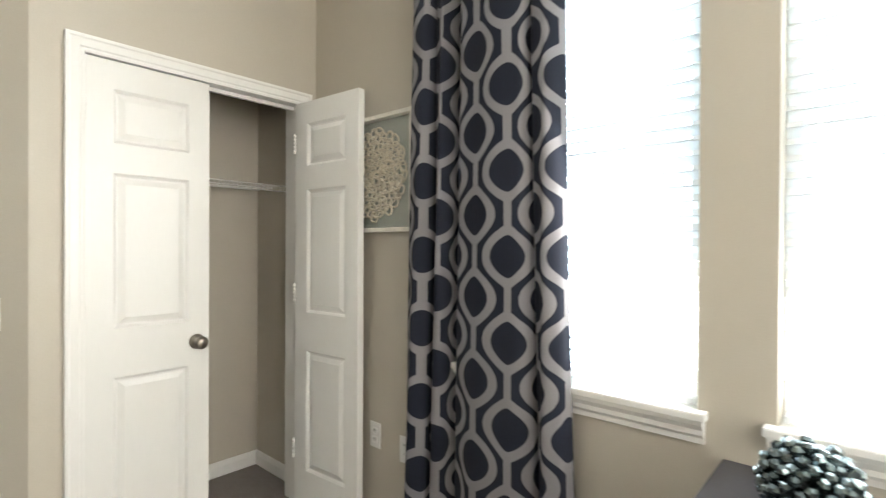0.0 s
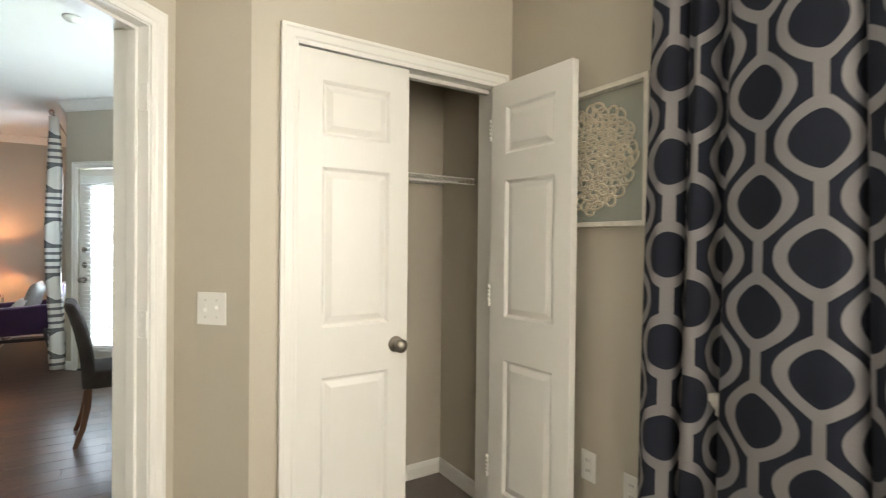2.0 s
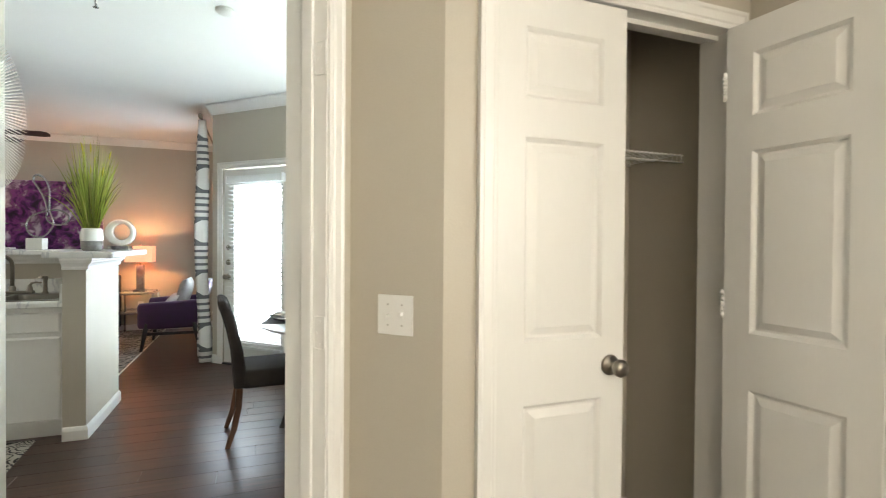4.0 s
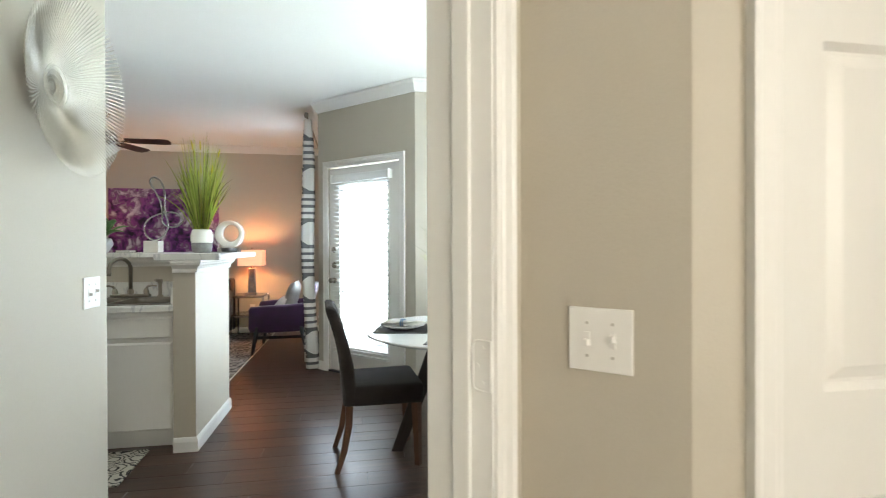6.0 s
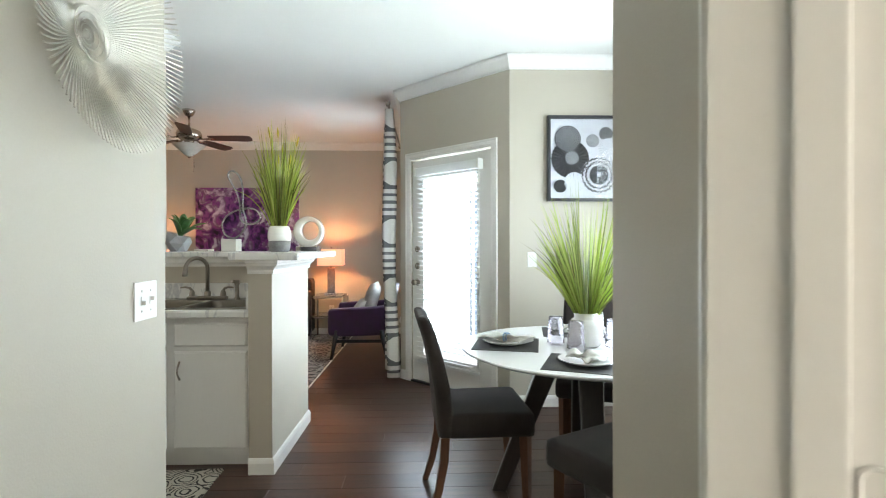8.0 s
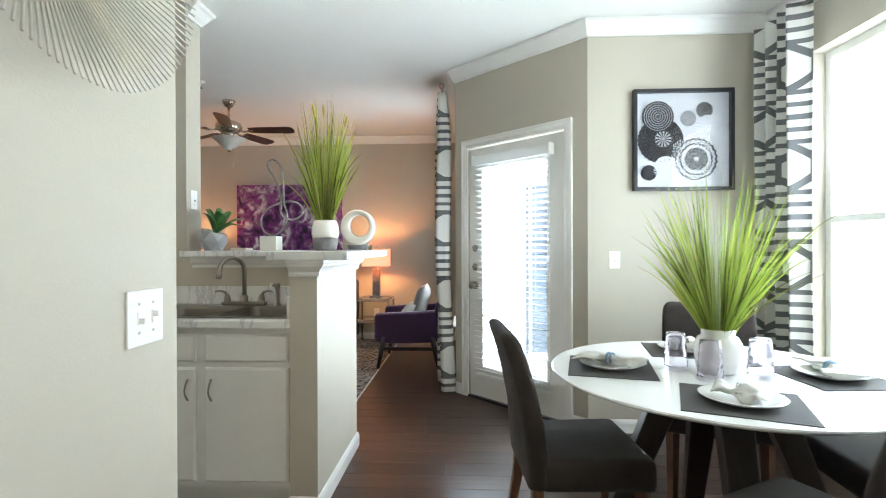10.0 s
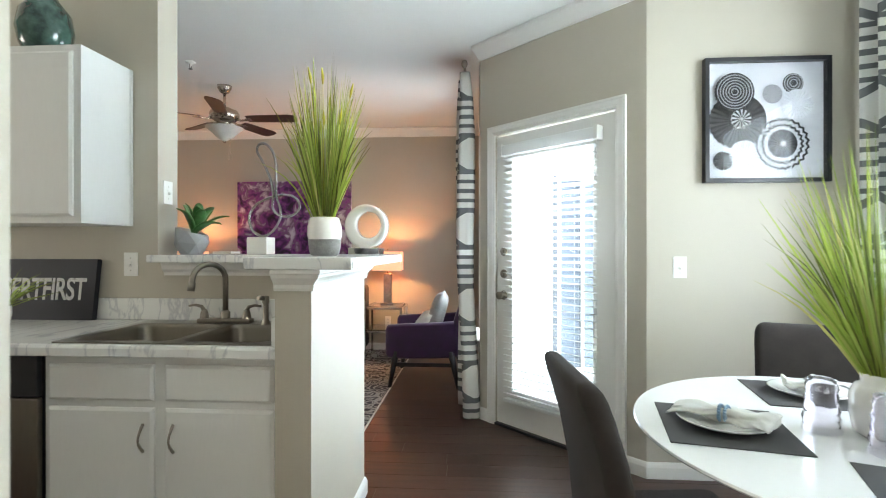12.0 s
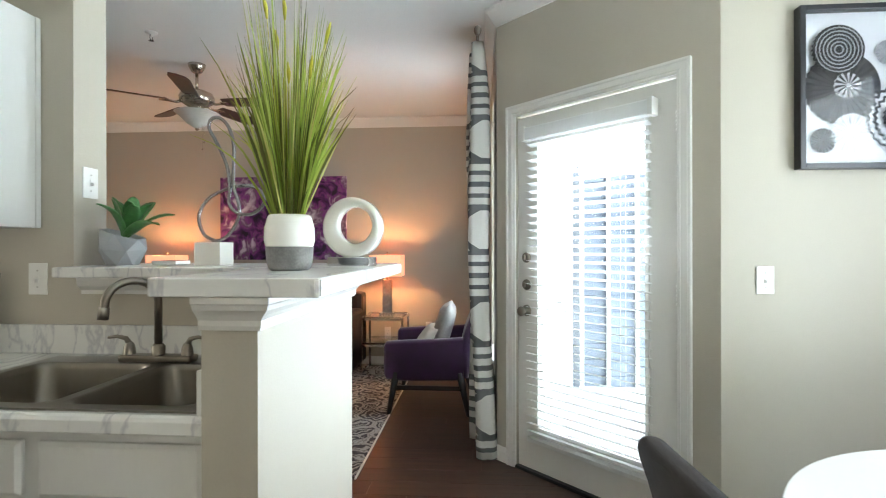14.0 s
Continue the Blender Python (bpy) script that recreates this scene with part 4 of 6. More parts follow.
# bedroom: navy curtain drawn to one side of the window
NAVY_FOLDS = [(-1.062, 1.505), (-1.042, 1.455), (-0.998, 1.43), (-0.954, 1.455), (-0.938, 1.495), (-0.922, 1.46), (-0.889, 1.445), (-0.867, 1.485), (-0.85, 1.515), (-0.822, 1.475), (-0.773, 1.44), (-0.685, 1.423), (-0.603, 1.42), (-0.543, 1.44), (-0.519, 1.485), (-0.505, 1.45), (-0.472, 1.43), (-0.439, 1.445), (-0.42, 1.495)]
navy = rounded_path(NAVY_FOLDS)
# a column of pods falls on the broad fold
NAVY_U = 0.128 * 8 - sum(math.dist(a, b) for a, b in zip(navy, navy[1:]) if a[0] < -0.602)
curtain("curtain", navy, 0.04, 2.50, M["ogee"], "navy curtain with grey ogee pattern hanging beside the window", [(-1.16, 1.455), (1.2, 1.455)], "bedroom curtains", flare=0.22, rod_z=2.52, u0=NAVY_U)
# dining and living rooms
curtain("curtain", folds((-5.42, 1.44), (-4.98, 1.44), 4, 0.09, 14, -1, 5), 0.02, 2.60, M["link"], "white curtain with charcoal link pattern by the dining window", [(-5.44, 1.41), (-3.3, 1.41)], "link curtains", flare=0.05, rod_z=2.585)
curtain("curtain", [(-6.46, -0.610), (-6.43, -0.618), (-6.415, -0.632), (-6.408, -0.652), (-6.412, -0.672), (-6.404, -0.694), (-6.412, -0.716), (-6.43, -0.728), (-6.455, -0.722), (-6.47, -0.70)] + folds((-6.49, -0.67), (-7.0, -0.66), 4, 0.07, 14, 1, 8), 0.01, 2.60, M["link"], "white curtain with charcoal link pattern by the living room window", [(-6.36, -0.675), (-8.4, -0.675)], "link curtains", flare=0.25, rod_z=2.61, u0=0.20, pinch=0.3, swing=0.035)

# ---- bedroom things ----
art = thing("wall_art", (-1.366, Y_OUT, 1.658), "woven cream paper medallion in a whitewashed shadow box", "wall art")
aw, ah = 0.265, 0.262
bm = bmesh.new()
for a, b, c, d in ((-aw, -aw + 0.018, -ah, ah), (aw - 0.018, aw, -ah, ah), (-aw + 0.018, aw - 0.018, -ah, -ah + 0.018), (-aw + 0.018, aw - 0.018, ah - 0.018, ah)):
    add_box(bm, a, b, -0.045, -0.001, c, d, bevel=0.002)
part("frame", bm, M["frame_wash"], art)
part("backing", boxed(-aw + 0.018, aw - 0.018, -0.010, -0.002, -ah + 0.018, ah - 0.018), M["mat_board"], art)
part("glazing", boxed(-aw + 0.018, aw - 0.018, -0.042, -0.040, -ah + 0.018, ah - 0.018), M["art_glass"], art).visible_shadow = False
rnd = random.Random(11)
bm = bmesh.new()
for k in range(128):
    rr = 0.198 * math.sqrt((k + 0.5) / 128)
    an = k * 2.399963
    cx, cz = rr * math.cos(an), rr * math.sin(an)
    a, b, ro = rnd.uniform(0.020, 0.032), rnd.uniform(0.013, 0.022), rnd.uniform(0, 3.1)
    dy = -0.014 - rnd.uniform(0, 0.014)
    loop = []
    for i in range(14):
        th = 2 * math.pi * i / 14
        px, pz = a * math.cos(th), b * math.sin(th)
        x, z = cx + px * math.cos(ro) - pz * math.sin(ro), cz + px * math.sin(ro) + pz * math.cos(ro)
        m = math.hypot(x, z)
        if m > 0.215:
            x, z = x * 0.215 / m, z * 0.215 / m
        loop.append((x, dy, z))
    add_tube(bm, loop, 0.0048, 5, True)
for k in range(9):
    z = rnd.uniform(-0.12, 0.12)
    h = math.sqrt(max(0.0, 0.205 ** 2 - z * z))
    add_tube(bm, [(-h, -0.03, z), (0, -0.033, z + rnd.uniform(-0.02, 0.02)), (h, -0.03, z + rnd.uniform(-0.03, 0.03))], 0.0022, 5)
part("paper_medallion", bm, M["cotton"], art, "cream twisted paper medallion")

shelf = thing("wire_shelf", (-2.474, 0.407, 1.672), "white wire closet shelf with hanging rail", "shelf")
L, Dp = 1.15, 0.31
bm = bmesh.new()
for k in range(46):
    y = 0.012 + k * 0.0246
    add_tube(bm, [(0.004, y, 0), (Dp, y, 0), (Dp + 0.004, y, -0.004), (Dp + 0.004, y, -0.032)], 0.0018, 5)
part("wire", bm, M["wire"], shelf)
for x, z in ((0.006, -0.004), (Dp * 0.5, -0.004), (Dp, -0.005), (Dp + 0.004, -0.034)):
    bm = bmesh.new()
    add_rod(bm, (x, 0.002, z), (x, L - 0.002, z), 0.0035, n=8)
    part("rail", bm, M["wire"], shelf)
part("end_bracket", boxed(Dp - 0.02, Dp + 0.03, L - 0.014, L - 0.001, -0.045, 0.014, bevel=0.003), M["plate"], shelf, "cream plastic end bracket")
bm = bmesh.new()
add_rod(bm, (Dp, 0.55, -0.006), (0.004, 0.55, -0.30), 0.005, n=8)
part("brace", bm, M["wire"], shelf)

# dresser with a beaded bowl under the second window
dresser = thing("dresser", (0.553, 1.315, 0), "dark stained dresser with pale sides under the window", "dresser")
part("body", boxed(-0.485, 0.72, -0.20, 0.20, 0.05, 0.735, bevel=0.004), M["frame_wash"], dresser)
part("top", boxed(-0.50, 0.735, -0.215, 0.215, 0.7355, 0.765, bevel=0.004), M["dark_top"], dresser, "dark stained top")
for x in (-0.45, 0.68):
    for y in (-0.16, 0.16):
        part("leg", boxed(x - 0.025, x + 0.025, y - 0.025, y + 0.025, 0, 0.05), M["dark_top"], dresser)
for z in (0.10, 0.31, 0.52):
    d = part("drawer", boxed(-0.465, 0.70, -0.218, -0.2005, z, z + 0.17, bevel=0.004), M["frame_wash"], dresser)
    bm = bmesh.new()
    add_rod(bm, (0.02, -0.235, z + 0.085), (0.18, -0.235, z + 0.085), 0.006, n=10)
    for x in (0.03, 0.17):
        add_rod(bm, (x, -0.235, z + 0.085), (x, -0.217, z + 0.085), 0.005, n=8)
    part("handle", bm, M["nickel"], d)
orb = thing("bead_ornament", (0.262, 1.275, 0.765), "black mirrored bead cluster ornament on the dresser", "ornament")
rnd = random.Random(4)
bm = bmesh.new()
add_rod(bm, (0, 0, -0.02), (0, 0, 0.010), 0.010, 0.0125, 6)
add_rod(bm, (0, 0, 0.010), (0, 0, 0.017), 0.0125, 0.006, 6)
for f in bm.faces:
    f.smooth = False
first = part("bead", bm, M["black_chrome"], orb)
for k in range(150):
    ph = math.acos(1 - 1.9 * (k + 0.5) / 150)
    th = k * 2.399963
    r = 0.076 * rnd.uniform(0.90, 1.10)
    p = Vector((r * math.sin(ph) * math.cos(th), r * math.sin(ph) * math.sin(th), 0.084 + r * math.cos(ph)))
    q = (p - Vector((0, 0, 0.084))).to_track_quat("Z", "Y").to_matrix().to_4x4()
    if k == 0:
        ob = first
    else:
        ob = new("bead", first.data)
        ob.parent = orb
    ob.matrix_basis = Matrix.Translation(p) @ q @ pose(0, 0, 0, rnd.uniform(-25, 25), rnd.uniform(-25, 25), rnd.uniform(0, 60))
bm = bmesh.new()
add_lathe(bm, [(0.0, 0.0), (0.04, 0.0), (0.062, 0.04), (0.070, 0.084), (0.056, 0.124), (0.0, 0.150)], 16)
part("core", bm, M["black_frame"], orb)

# ---- hall: wire starburst on the wall ----
burst = thing("wall_decor", (-2.888, -1.155, 1.770), "round champagne wire starburst hung on the hall wall", "wall decor")
R = 0.284
for k in range(120):
    bm = bmesh.new()
    an = 2 * math.pi * k / 120
    pts = []
    for i in range(7):
        t = i / 6
        r = 0.03 + (R - 0.03) * t
        a2 = an + 0.13 * t
        out = 0.028 + 0.094 * t ** 1.3
        pts.append((r * math.cos(a2), out, r * math.sin(a2)))
    add_tube(bm, pts, 0.0021, 5)
    part("wire_ray", bm, M["champagne"], burst)
bm = bmesh.new()
for r, o in ((0.012, 0.032), (0.024, 0.034), (0.036, 0.037), (0.050, 0.042), (0.064, 0.047)):
    add_tube(bm, [(r * math.cos(2 * math.pi * i / 40), o, r * math.sin(2 * math.pi * i / 40)) for i in range(40)], 0.0014, 5, True)
part("wire_ring", bm, M["champagne"], burst)
bm = bmesh.new()
add_rod(bm, (0, 0.001, 0), (0, 0.033, 0), 0.007, n=12)
part("mount", bm, M["champagne"], burst)

# ---- kitchen ----


FRONT = -4.445


def cabinet_front(parent, y0, y1, z0, z1, x, handle=None, name="door"):
    """A slab front with a bevelled edge, facing +x; handle is the y of an arched pull."""
    bm = bmesh.new()
    rings = []
    for inset, d in ((0, 0.0), (0.0, 0.010), (0.010, 0.018), (0.012, 0.018)):
        rings.append([bm.verts.new((x + d, y, z)) for y, z in ((y0 + inset, z0 + inset), (y1 - inset, z0 + inset), (y1 - inset, z1 - inset), (y0 + inset, z1 - inset))])
    bm.faces.new(rings[0])
    for r0, r1 in zip(rings, rings[1:]):
        for k in range(4):
            bm.faces.new((r0[k], r0[(k + 1) % 4], r1[(k + 1) % 4], r1[k]))
    bm.faces.new(rings[-1])
    d = part(name, bm, M["cabinet"], parent)
    if handle is not None:
        hb = bmesh.new()
        zc = z1 - 0.105 if z0 < 1.0 else z0 + 0.10
        pts = [(x + 0.018 + 0.028 * math.sin(math.pi * i / 12), handle, zc - 0.05 + 0.1 * i / 12) for i in range(13)]
        add_tube(hb, pts, [0.006 - 0.002 * math.sin(math.pi * i / 12) for i in range(13)], 8)
        part("handle", hb, M["nickel"], d, "arched brushed nickel pull")
    return d


def base_cabinet(y0, y1, doors, label):
    c = thing("base_cabinet", (-5.056, y0, 0), label, "cabinet", "base cabinets")
    w, dp = y1 - y0, FRONT + 5.056 - 0.02
    bm = bmesh.new()
    for dims in ((dp - 0.02, dp, 0.0005, w - 0.0005, 0.10, 0.861), (0, dp - 0.0205, 0.0005, 0.018, 0.10, 0.861), (0, dp - 0.0205, w - 0.018, w - 0.0005, 0.10, 0.861), (0, dp - 0.0205, 0.0185, w - 0.0185, 0.10, 0.118)):
        add_box(bm, *dims)
    part("body", bm, M["cabinet"], c)
    part("toe_kick", boxed(0, dp - 0.075, 0.0005, w - 0.0005, 0, 0.099), M["cabinet"], c)
    k = len(doors)
    step = w / k
    for i, hs in enumerate(doors):
        a, b = i * step + 0.022, (i + 1) * step - 0.022
        cabinet_front(c, a, b, 0.697, 0.828, dp + 0.001, None, "drawer_front")
        cabinet_front(c, a, b, 0.128, 0.670, dp + 0.001, a + 0.035 if hs < 0 else b - 0.035)
    return c


base_cabinet(-2.185, -1.2870, (1, -1), "white painted sink cabinet with two doors and arched pulls")
dw = thing("dishwasher", (-5.05, -2.79, 0), "black and stainless dishwasher under the worktop", "dishwasher")
part("body", boxed(0, 0.585, 0.0, 0.60, 0.08, 0.860), M["black_frame"], dw)
part("door", boxed(0.586, 0.61, 0.004, 0.596, 0.12, 0.70, bevel=0.006), M["steel"], dw)
part("control_panel", boxed(0.586, 0.615, 0.004, 0.596, 0.705, 0.858, bevel=0.006), M["black_frame"], dw, "black control panel")
part("plinth", boxed(0, 0.53, 0.0, 0.60, 0, 0.079), M["black_frame"], dw)
base_cabinet(-3.9, -2.795, (1, -1), "white painted base cabinet with two doors and arched pulls")

# worktop with a hole for the sink
SX0, SX1, SY0, SY1 = -4.985, -4.440, -2.140, -1.312
wt = thing("worktop", (0, 0, 0), "white marble-look laminate worktop with grey veins", "worktop")
bm = bmesh.new()
WZ0, WZ1 = 0.868, 0.905
fx = -4.415
rows = []
for z in (WZ0, WZ1):
    rows.append([bm.verts.new((x, y, z)) for x, y in ((-5.056, -3.9), (fx - 0.02, -3.9), (fx - 0.02, -1.287), (-5.056, -1.287))])
    rows.append([bm.verts.new((x, y, z)) for x, y in ((SX0 + 0.015, SY0 + 0.015), (SX1 - 0.015, SY0 + 0.015), (SX1 - 0.015, SY1 - 0.015), (SX0 + 0.015, SY1 - 0.015))])
for p, q in ((0, 1), (2, 3), (0, 2), (1, 3)):
    for k in range(4):
        bm.faces.new((rows[p][k], rows[p][(k + 1) % 4], rows[q][(k + 1) % 4], rows[q][k]))
part("slab", bm, M["marble"], wt)
bm = bmesh.new()
nose = [(fx - 0.02, WZ0 - 0.006), (fx - 0.004, WZ0 - 0.006), (fx, WZ0 - 0.002), (fx, WZ1 - 0.012), (fx - 0.004, WZ1 - 0.003), (fx - 0.012, WZ1 + 0.001), (fx - 0.02, WZ1)]
ends = [[bm.verts.new((x, y, z)) for x, z in nose] for y in (-3.9, -1.287)]
for j in range(len(nose)):
    k = (j + 1) % len(nose)
    bm.faces.new((ends[0][j], ends[0][k], ends[1][k], ends[1][j]))
bm.faces.new(ends[0])
bm.faces.new(ends[1][::-1])
part("front_edge", bm, M["marble"], wt)
part("backsplash", boxed(-5.057, -5.037, -3.9, -1.287, WZ1 + 0.0005, WZ1 + 0.105, bevel=0.004), M["marble"], wt)
part("side_splash", boxed(-5.036, -4.42, -1.306, -1.2865, WZ1 + 0.0005, WZ1 + 0.105, bevel=0.004), M["marble"], wt)

sink = thing("kitchen_sink", (0, 0, 0), "double bowl brushed stainless steel drop-in sink", "sink")


def rounded(x0, x1, y0, y1, r, n=6):
    pts = []
    for cx, cy, a0 in ((x1 - r, y1 - r, 0), (x0 + r, y1 - r, 90), (x0 + r, y0 + r, 180), (x1 - r, y0 + r, 270)):
        pts += [(cx + r * math.cos(radians(a0 + 90 * k / n)), cy + r * math.sin(radians(a0 + 90 * k / n))) for k in range(n + 1)]
    return pts


def loft(bm, loops, cap=True):
    rows = [[bm.verts.new(p) for p in lp] for lp in loops]
    k = len(rows[0])
    for a, b in zip(rows, rows[1:]):
        for i in range(k):
            bm.faces.new((a[i], a[(i + 1) % k], b[(i + 1) % k], b[i])).smooth = True
    if cap:
        bm.faces.new(rows[-1])


ymid = (SY0 + SY1) / 2 + 0.03
bowls = [(SX0 + 0.095, SX1 - 0.035, SY0 + 0.035, ymid - 0.015), (SX0 + 0.095, SX1 - 0.035, ymid + 0.015, SY1 - 0.035)]
bm = bmesh.new()
rim = 0.006
zt = WZ1 + rim
# deck strips round the bowls
xs = (SX0, bowls[0][0], bowls[0][1], SX1)
for a, b, c, d in ((SX0, bowls[0][0], SY0, SY1), (bowls[0][1], SX1, SY0, SY1), (bowls[0][0], bowls[0][1], SY0, bowls[0][2]), (bowls[0][0], bowls[0][1], bowls[0][3], bowls[1][2]), (bowls[0][0], bowls[0][1], bowls[1][3], SY1)):
    add_box(bm, a, b, c, d, WZ1 + 0.0008, zt)
part("deck", bm, M["steel"], sink)
for x0, x1, y0, y1 in bowls:
    bm = bmesh.new()
    lp = []
    for inset, z, r in ((-0.004, zt + 0.0006, 0.004), (0.0, zt + 0.0008, 0.045), (0.004, zt - 0.003, 0.05), (0.008, zt - 0.02, 0.05), (0.016, zt - 0.16, 0.06), (0.035, zt - 0.178, 0.06), (0.10, zt - 0.182, 0.05)):
        lp.append([(x, y, z) for x, y in rounded(x0 + inset, x1 - inset, y0 + inset, y1 - inset, r)])
    loft(bm, lp)
    # the square corners left round the rounded rim
    outer = [(x0 - 0.0005, y0 - 0.0005), (x1 + 0.0005, y0 - 0.0005), (x1 + 0.0005, y1 + 0.0005), (x0 - 0.0005, y1 + 0.0005)]
    b = part("bowl", bm, M["steel"], sink)
    bm = bmesh.new()
    add_lathe(bm, [(0.0, 0.0), (0.042, 0.0), (0.045, 0.003), (0.034, 0.005), (0.03, 0.002), (0.0, 0.001)], 20, ((x0 + x1) / 2, (y0 + y1) / 2, zt - 0.1815))
    part("drain", bm, M["chrome"], b)

tap = thing("kitchen_faucet", (-4.925, -1.735, zt), "brushed nickel gooseneck faucet with two lever handles", "faucet")
part("base", boxed(-0.026, 0.026, -0.125, 0.125, 0, 0.022, bevel=0.008), M["nickel"], tap)
bm = bmesh.new()
add_lathe(bm, [(0.02, 0.02), (0.021, 0.05), (0.014, 0.058), (0.0, 0.06)], 18)
pts = [(0, 0, 0.05), (0, 0, 0.200)]
pts += [(0.075 - 0.075 * math.cos(a), -0.035 * (1 - math.cos(a)), 0.200 + 0.072 * math.sin(a)) for a in [math.pi * k / 12 for k in range(1, 12)]]
pts += [(0.150, -0.070, 0.195), (0.153, -0.071, 0.165)]
add_tube(bm, pts, 0.0125, 12)
add_tube(bm, [(0.150, -0.070, 0.195), (0.154, -0.072, 0.158)], 0.0155, 12)
part("spout", bm, M["nickel"], tap)
for y, s in ((-0.10, -1), (0.10, 1)):
    bm = bmesh.new()
    add_lathe(bm, [(0.02, 0.02), (0.017, 0.045), (0.012, 0.06), (0.0, 0.066)], 16, (0, y, 0))
    add_tube(bm, [(0, y, 0.055), (0.002, y + s * 0.012, 0.075), (0.004, y + s * 0.04, 0.082), (0.006, y + s * 0.07, 0.078)], [0.010, 0.008, 0.006, 0.005], 10)
    part("lever", bm, M["nickel"], tap)
spray = thing("side_sprayer", (-4.905, -1.537, zt), "brushed nickel side sprayer beside the faucet", "sprayer")
bm = bmesh.new()
add_lathe(bm, [(0.022, 0.0), (0.02, 0.008), (0.013, 0.02), (0.012, 0.09), (0.016, 0.10), (0.016, 0.125), (0.0, 0.128)], 16)
add_rod(bm, (0.0, 0, 0.115), (0.035, -0.02, 0.122), 0.012, 0.010, 12)
part("spray_head", bm, M["nickel"], spray)

# upper cabinet
uc = thing("wall_cabinet", (-5.056, -3.325, 1.362), "white painted wall cabinet with flat doors", "cabinet")
part("body", boxed(0, 0.318, 0, 1.048, 0, 0.765), M["cabinet"], uc)
part("back_strip", boxed(0, 0.02, 1.0485, 1.052, 0.0, 0.765), M["cabinet"], uc)
cabinet_front(uc, 0.02, 0.50, 0.03, 0.735, 0.319)
cabinet_front(uc, 0.545, 1.018, 0.03, 0.735, 0.319)
jar = thing("glass_vase", (-4.87, -2.56, 2.128), "teal and brown marbled glass vase on the wall cabinet", "vase")
bm = bmesh.new()
add_lathe(bm, [(0.0, 0.0), (0.07, 0.0), (0.098, 0.05), (0.112, 0.12), (0.10, 0.20), (0.055, 0.26), (0.04, 0.29), (0.05, 0.32), (0.044, 0.32), (0.034, 0.29), (0.0, 0.28)], 28)
part("vessel", bm, M["teal_glass"], jar)

sign = thing("wooden_sign", (-4.995, -2.437, WZ1), "black painted sign board with worn white capitals", "sign")
bm = boxed(-0.03, 0.0, -0.72, 0.0, 0.0, 0.298, bevel=0.002)
bm.transform(Matrix.Rotation(radians(-7), 4, "Y"))
part("board", bm, M["sign_black"], sign)
fc = bpy.data.curves.new("lettering", "FONT")
fc.body, fc.size, fc.extrude, fc.align_x = "DESSERTFIRST", 0.150, 0.0006, "RIGHT"
fc.space_character, fc.offset = 0.95, 0.0025
fo = bpy.data.objects.new("lettering", fc)
scene.collection.objects.link(fo)
bpy.context.view_layer.update()
me = bpy.data.meshes.new_from_object(fo.evaluated_get(bpy.context.evaluated_depsgraph_get()))
bpy.data.objects.remove(fo)
me.transform(Matrix.Rotation(radians(-7), 4, "Y") @ Matrix.Translation((0.0008, -0.045, 0.10)) @ Matrix.Rotation(radians(90), 4, "Z") @ Matrix.Rotation(radians(90), 4, "X") @ Matrix.Diagonal((0.66, 1.0, 1, 1)))
me.materials.clear()
me.materials.append(M["sign_white"])
lt = new("lettering", me)
lt.parent = sign
tagged(lt, "worn white condensed capitals")

# bar top, ledge and trims
bar = thing("bar_top", (0, 0, 0), "white marble-look laminate bar top on the knee wall", "countertop")
part("slab", boxed(-5.45, -4.358, -1.378, -1.003, TOP - 0.042, TOP, bevel=0.006), M["marble"], bar)
part("edge_band", boxed(-4.3575, -4.3555, -1.370, -1.011, TOP - 0.038, TOP - 0.004), M["marble"], bar, "laminate edge strip")
for y in (-1.0025, -1.3805):
    part("edge_band", boxed(-5.44, -4.366, y, y + 0.002, TOP - 0.038, TOP - 0.004), M["marble"], bar, "laminate edge strip")
ledge = thing("pass_through_ledge", (0, 0, 0), "white marble-look laminate ledge of the pass-through", "countertop")
bm = boxed(-5.45, -4.94, -2.128, -1.3815, TOP - 0.036, TOP, bevel=0.006)
add_box(bm, -5.448, -5.065, -2.1485, -2.12, TOP - 0.036, TOP - 0.0005)
part("slab", bm, M["marble"], ledge)
CAP = [(d, z + TOP - 1.236) for d, z in [(0.0, 1.118), (0.010, 1.118), (0.013, 1.128), (0.013, 1.140), (0.022, 1.152), (0.036, 1.165), (0.040, 1.176), (0.044, 1.180), (0.044, 1.1935), (0.0, 1.1935)]]
moulding("trim_bar", [[(-5.22, -1.2865), (-5.22, -1.158), (-4.41, -1.158), (-4.41, -1.2875)]], CAP, "white stepped moulding under the bar top")
CAP2 = [(d, z + TOP - 1.236) for d, z in [(0.0, 1.135), (0.012, 1.135), (0.014, 1.150), (0.030, 1.165), (0.034, 1.185), (0.040, 1.1995), (0.0, 1.1995)]]
moulding("trim_ledge", [[(-5.06, -1.29), (-5.06, -2.11)]], CAP2, "white moulding under the pass-through ledge")


def ribbon(bm, pts, widths, normal):
    rows = []
    for i, p in enumerate(pts):
        t = (pts[min(i + 1, len(pts) - 1)] - pts[max(i - 1, 0)]).normalized()
        s = t.cross(normal)
        s = s.normalized() if s.length > 1e-4 else t.orthogonal().normalized()
        rows.append((bm.verts.new(p - s * widths[i]), bm.verts.new(p + s * widths[i])))
    for a, b in zip(rows, rows[1:]):
        bm.faces.new((a[0], a[1], b[1], b[0])).smooth = True


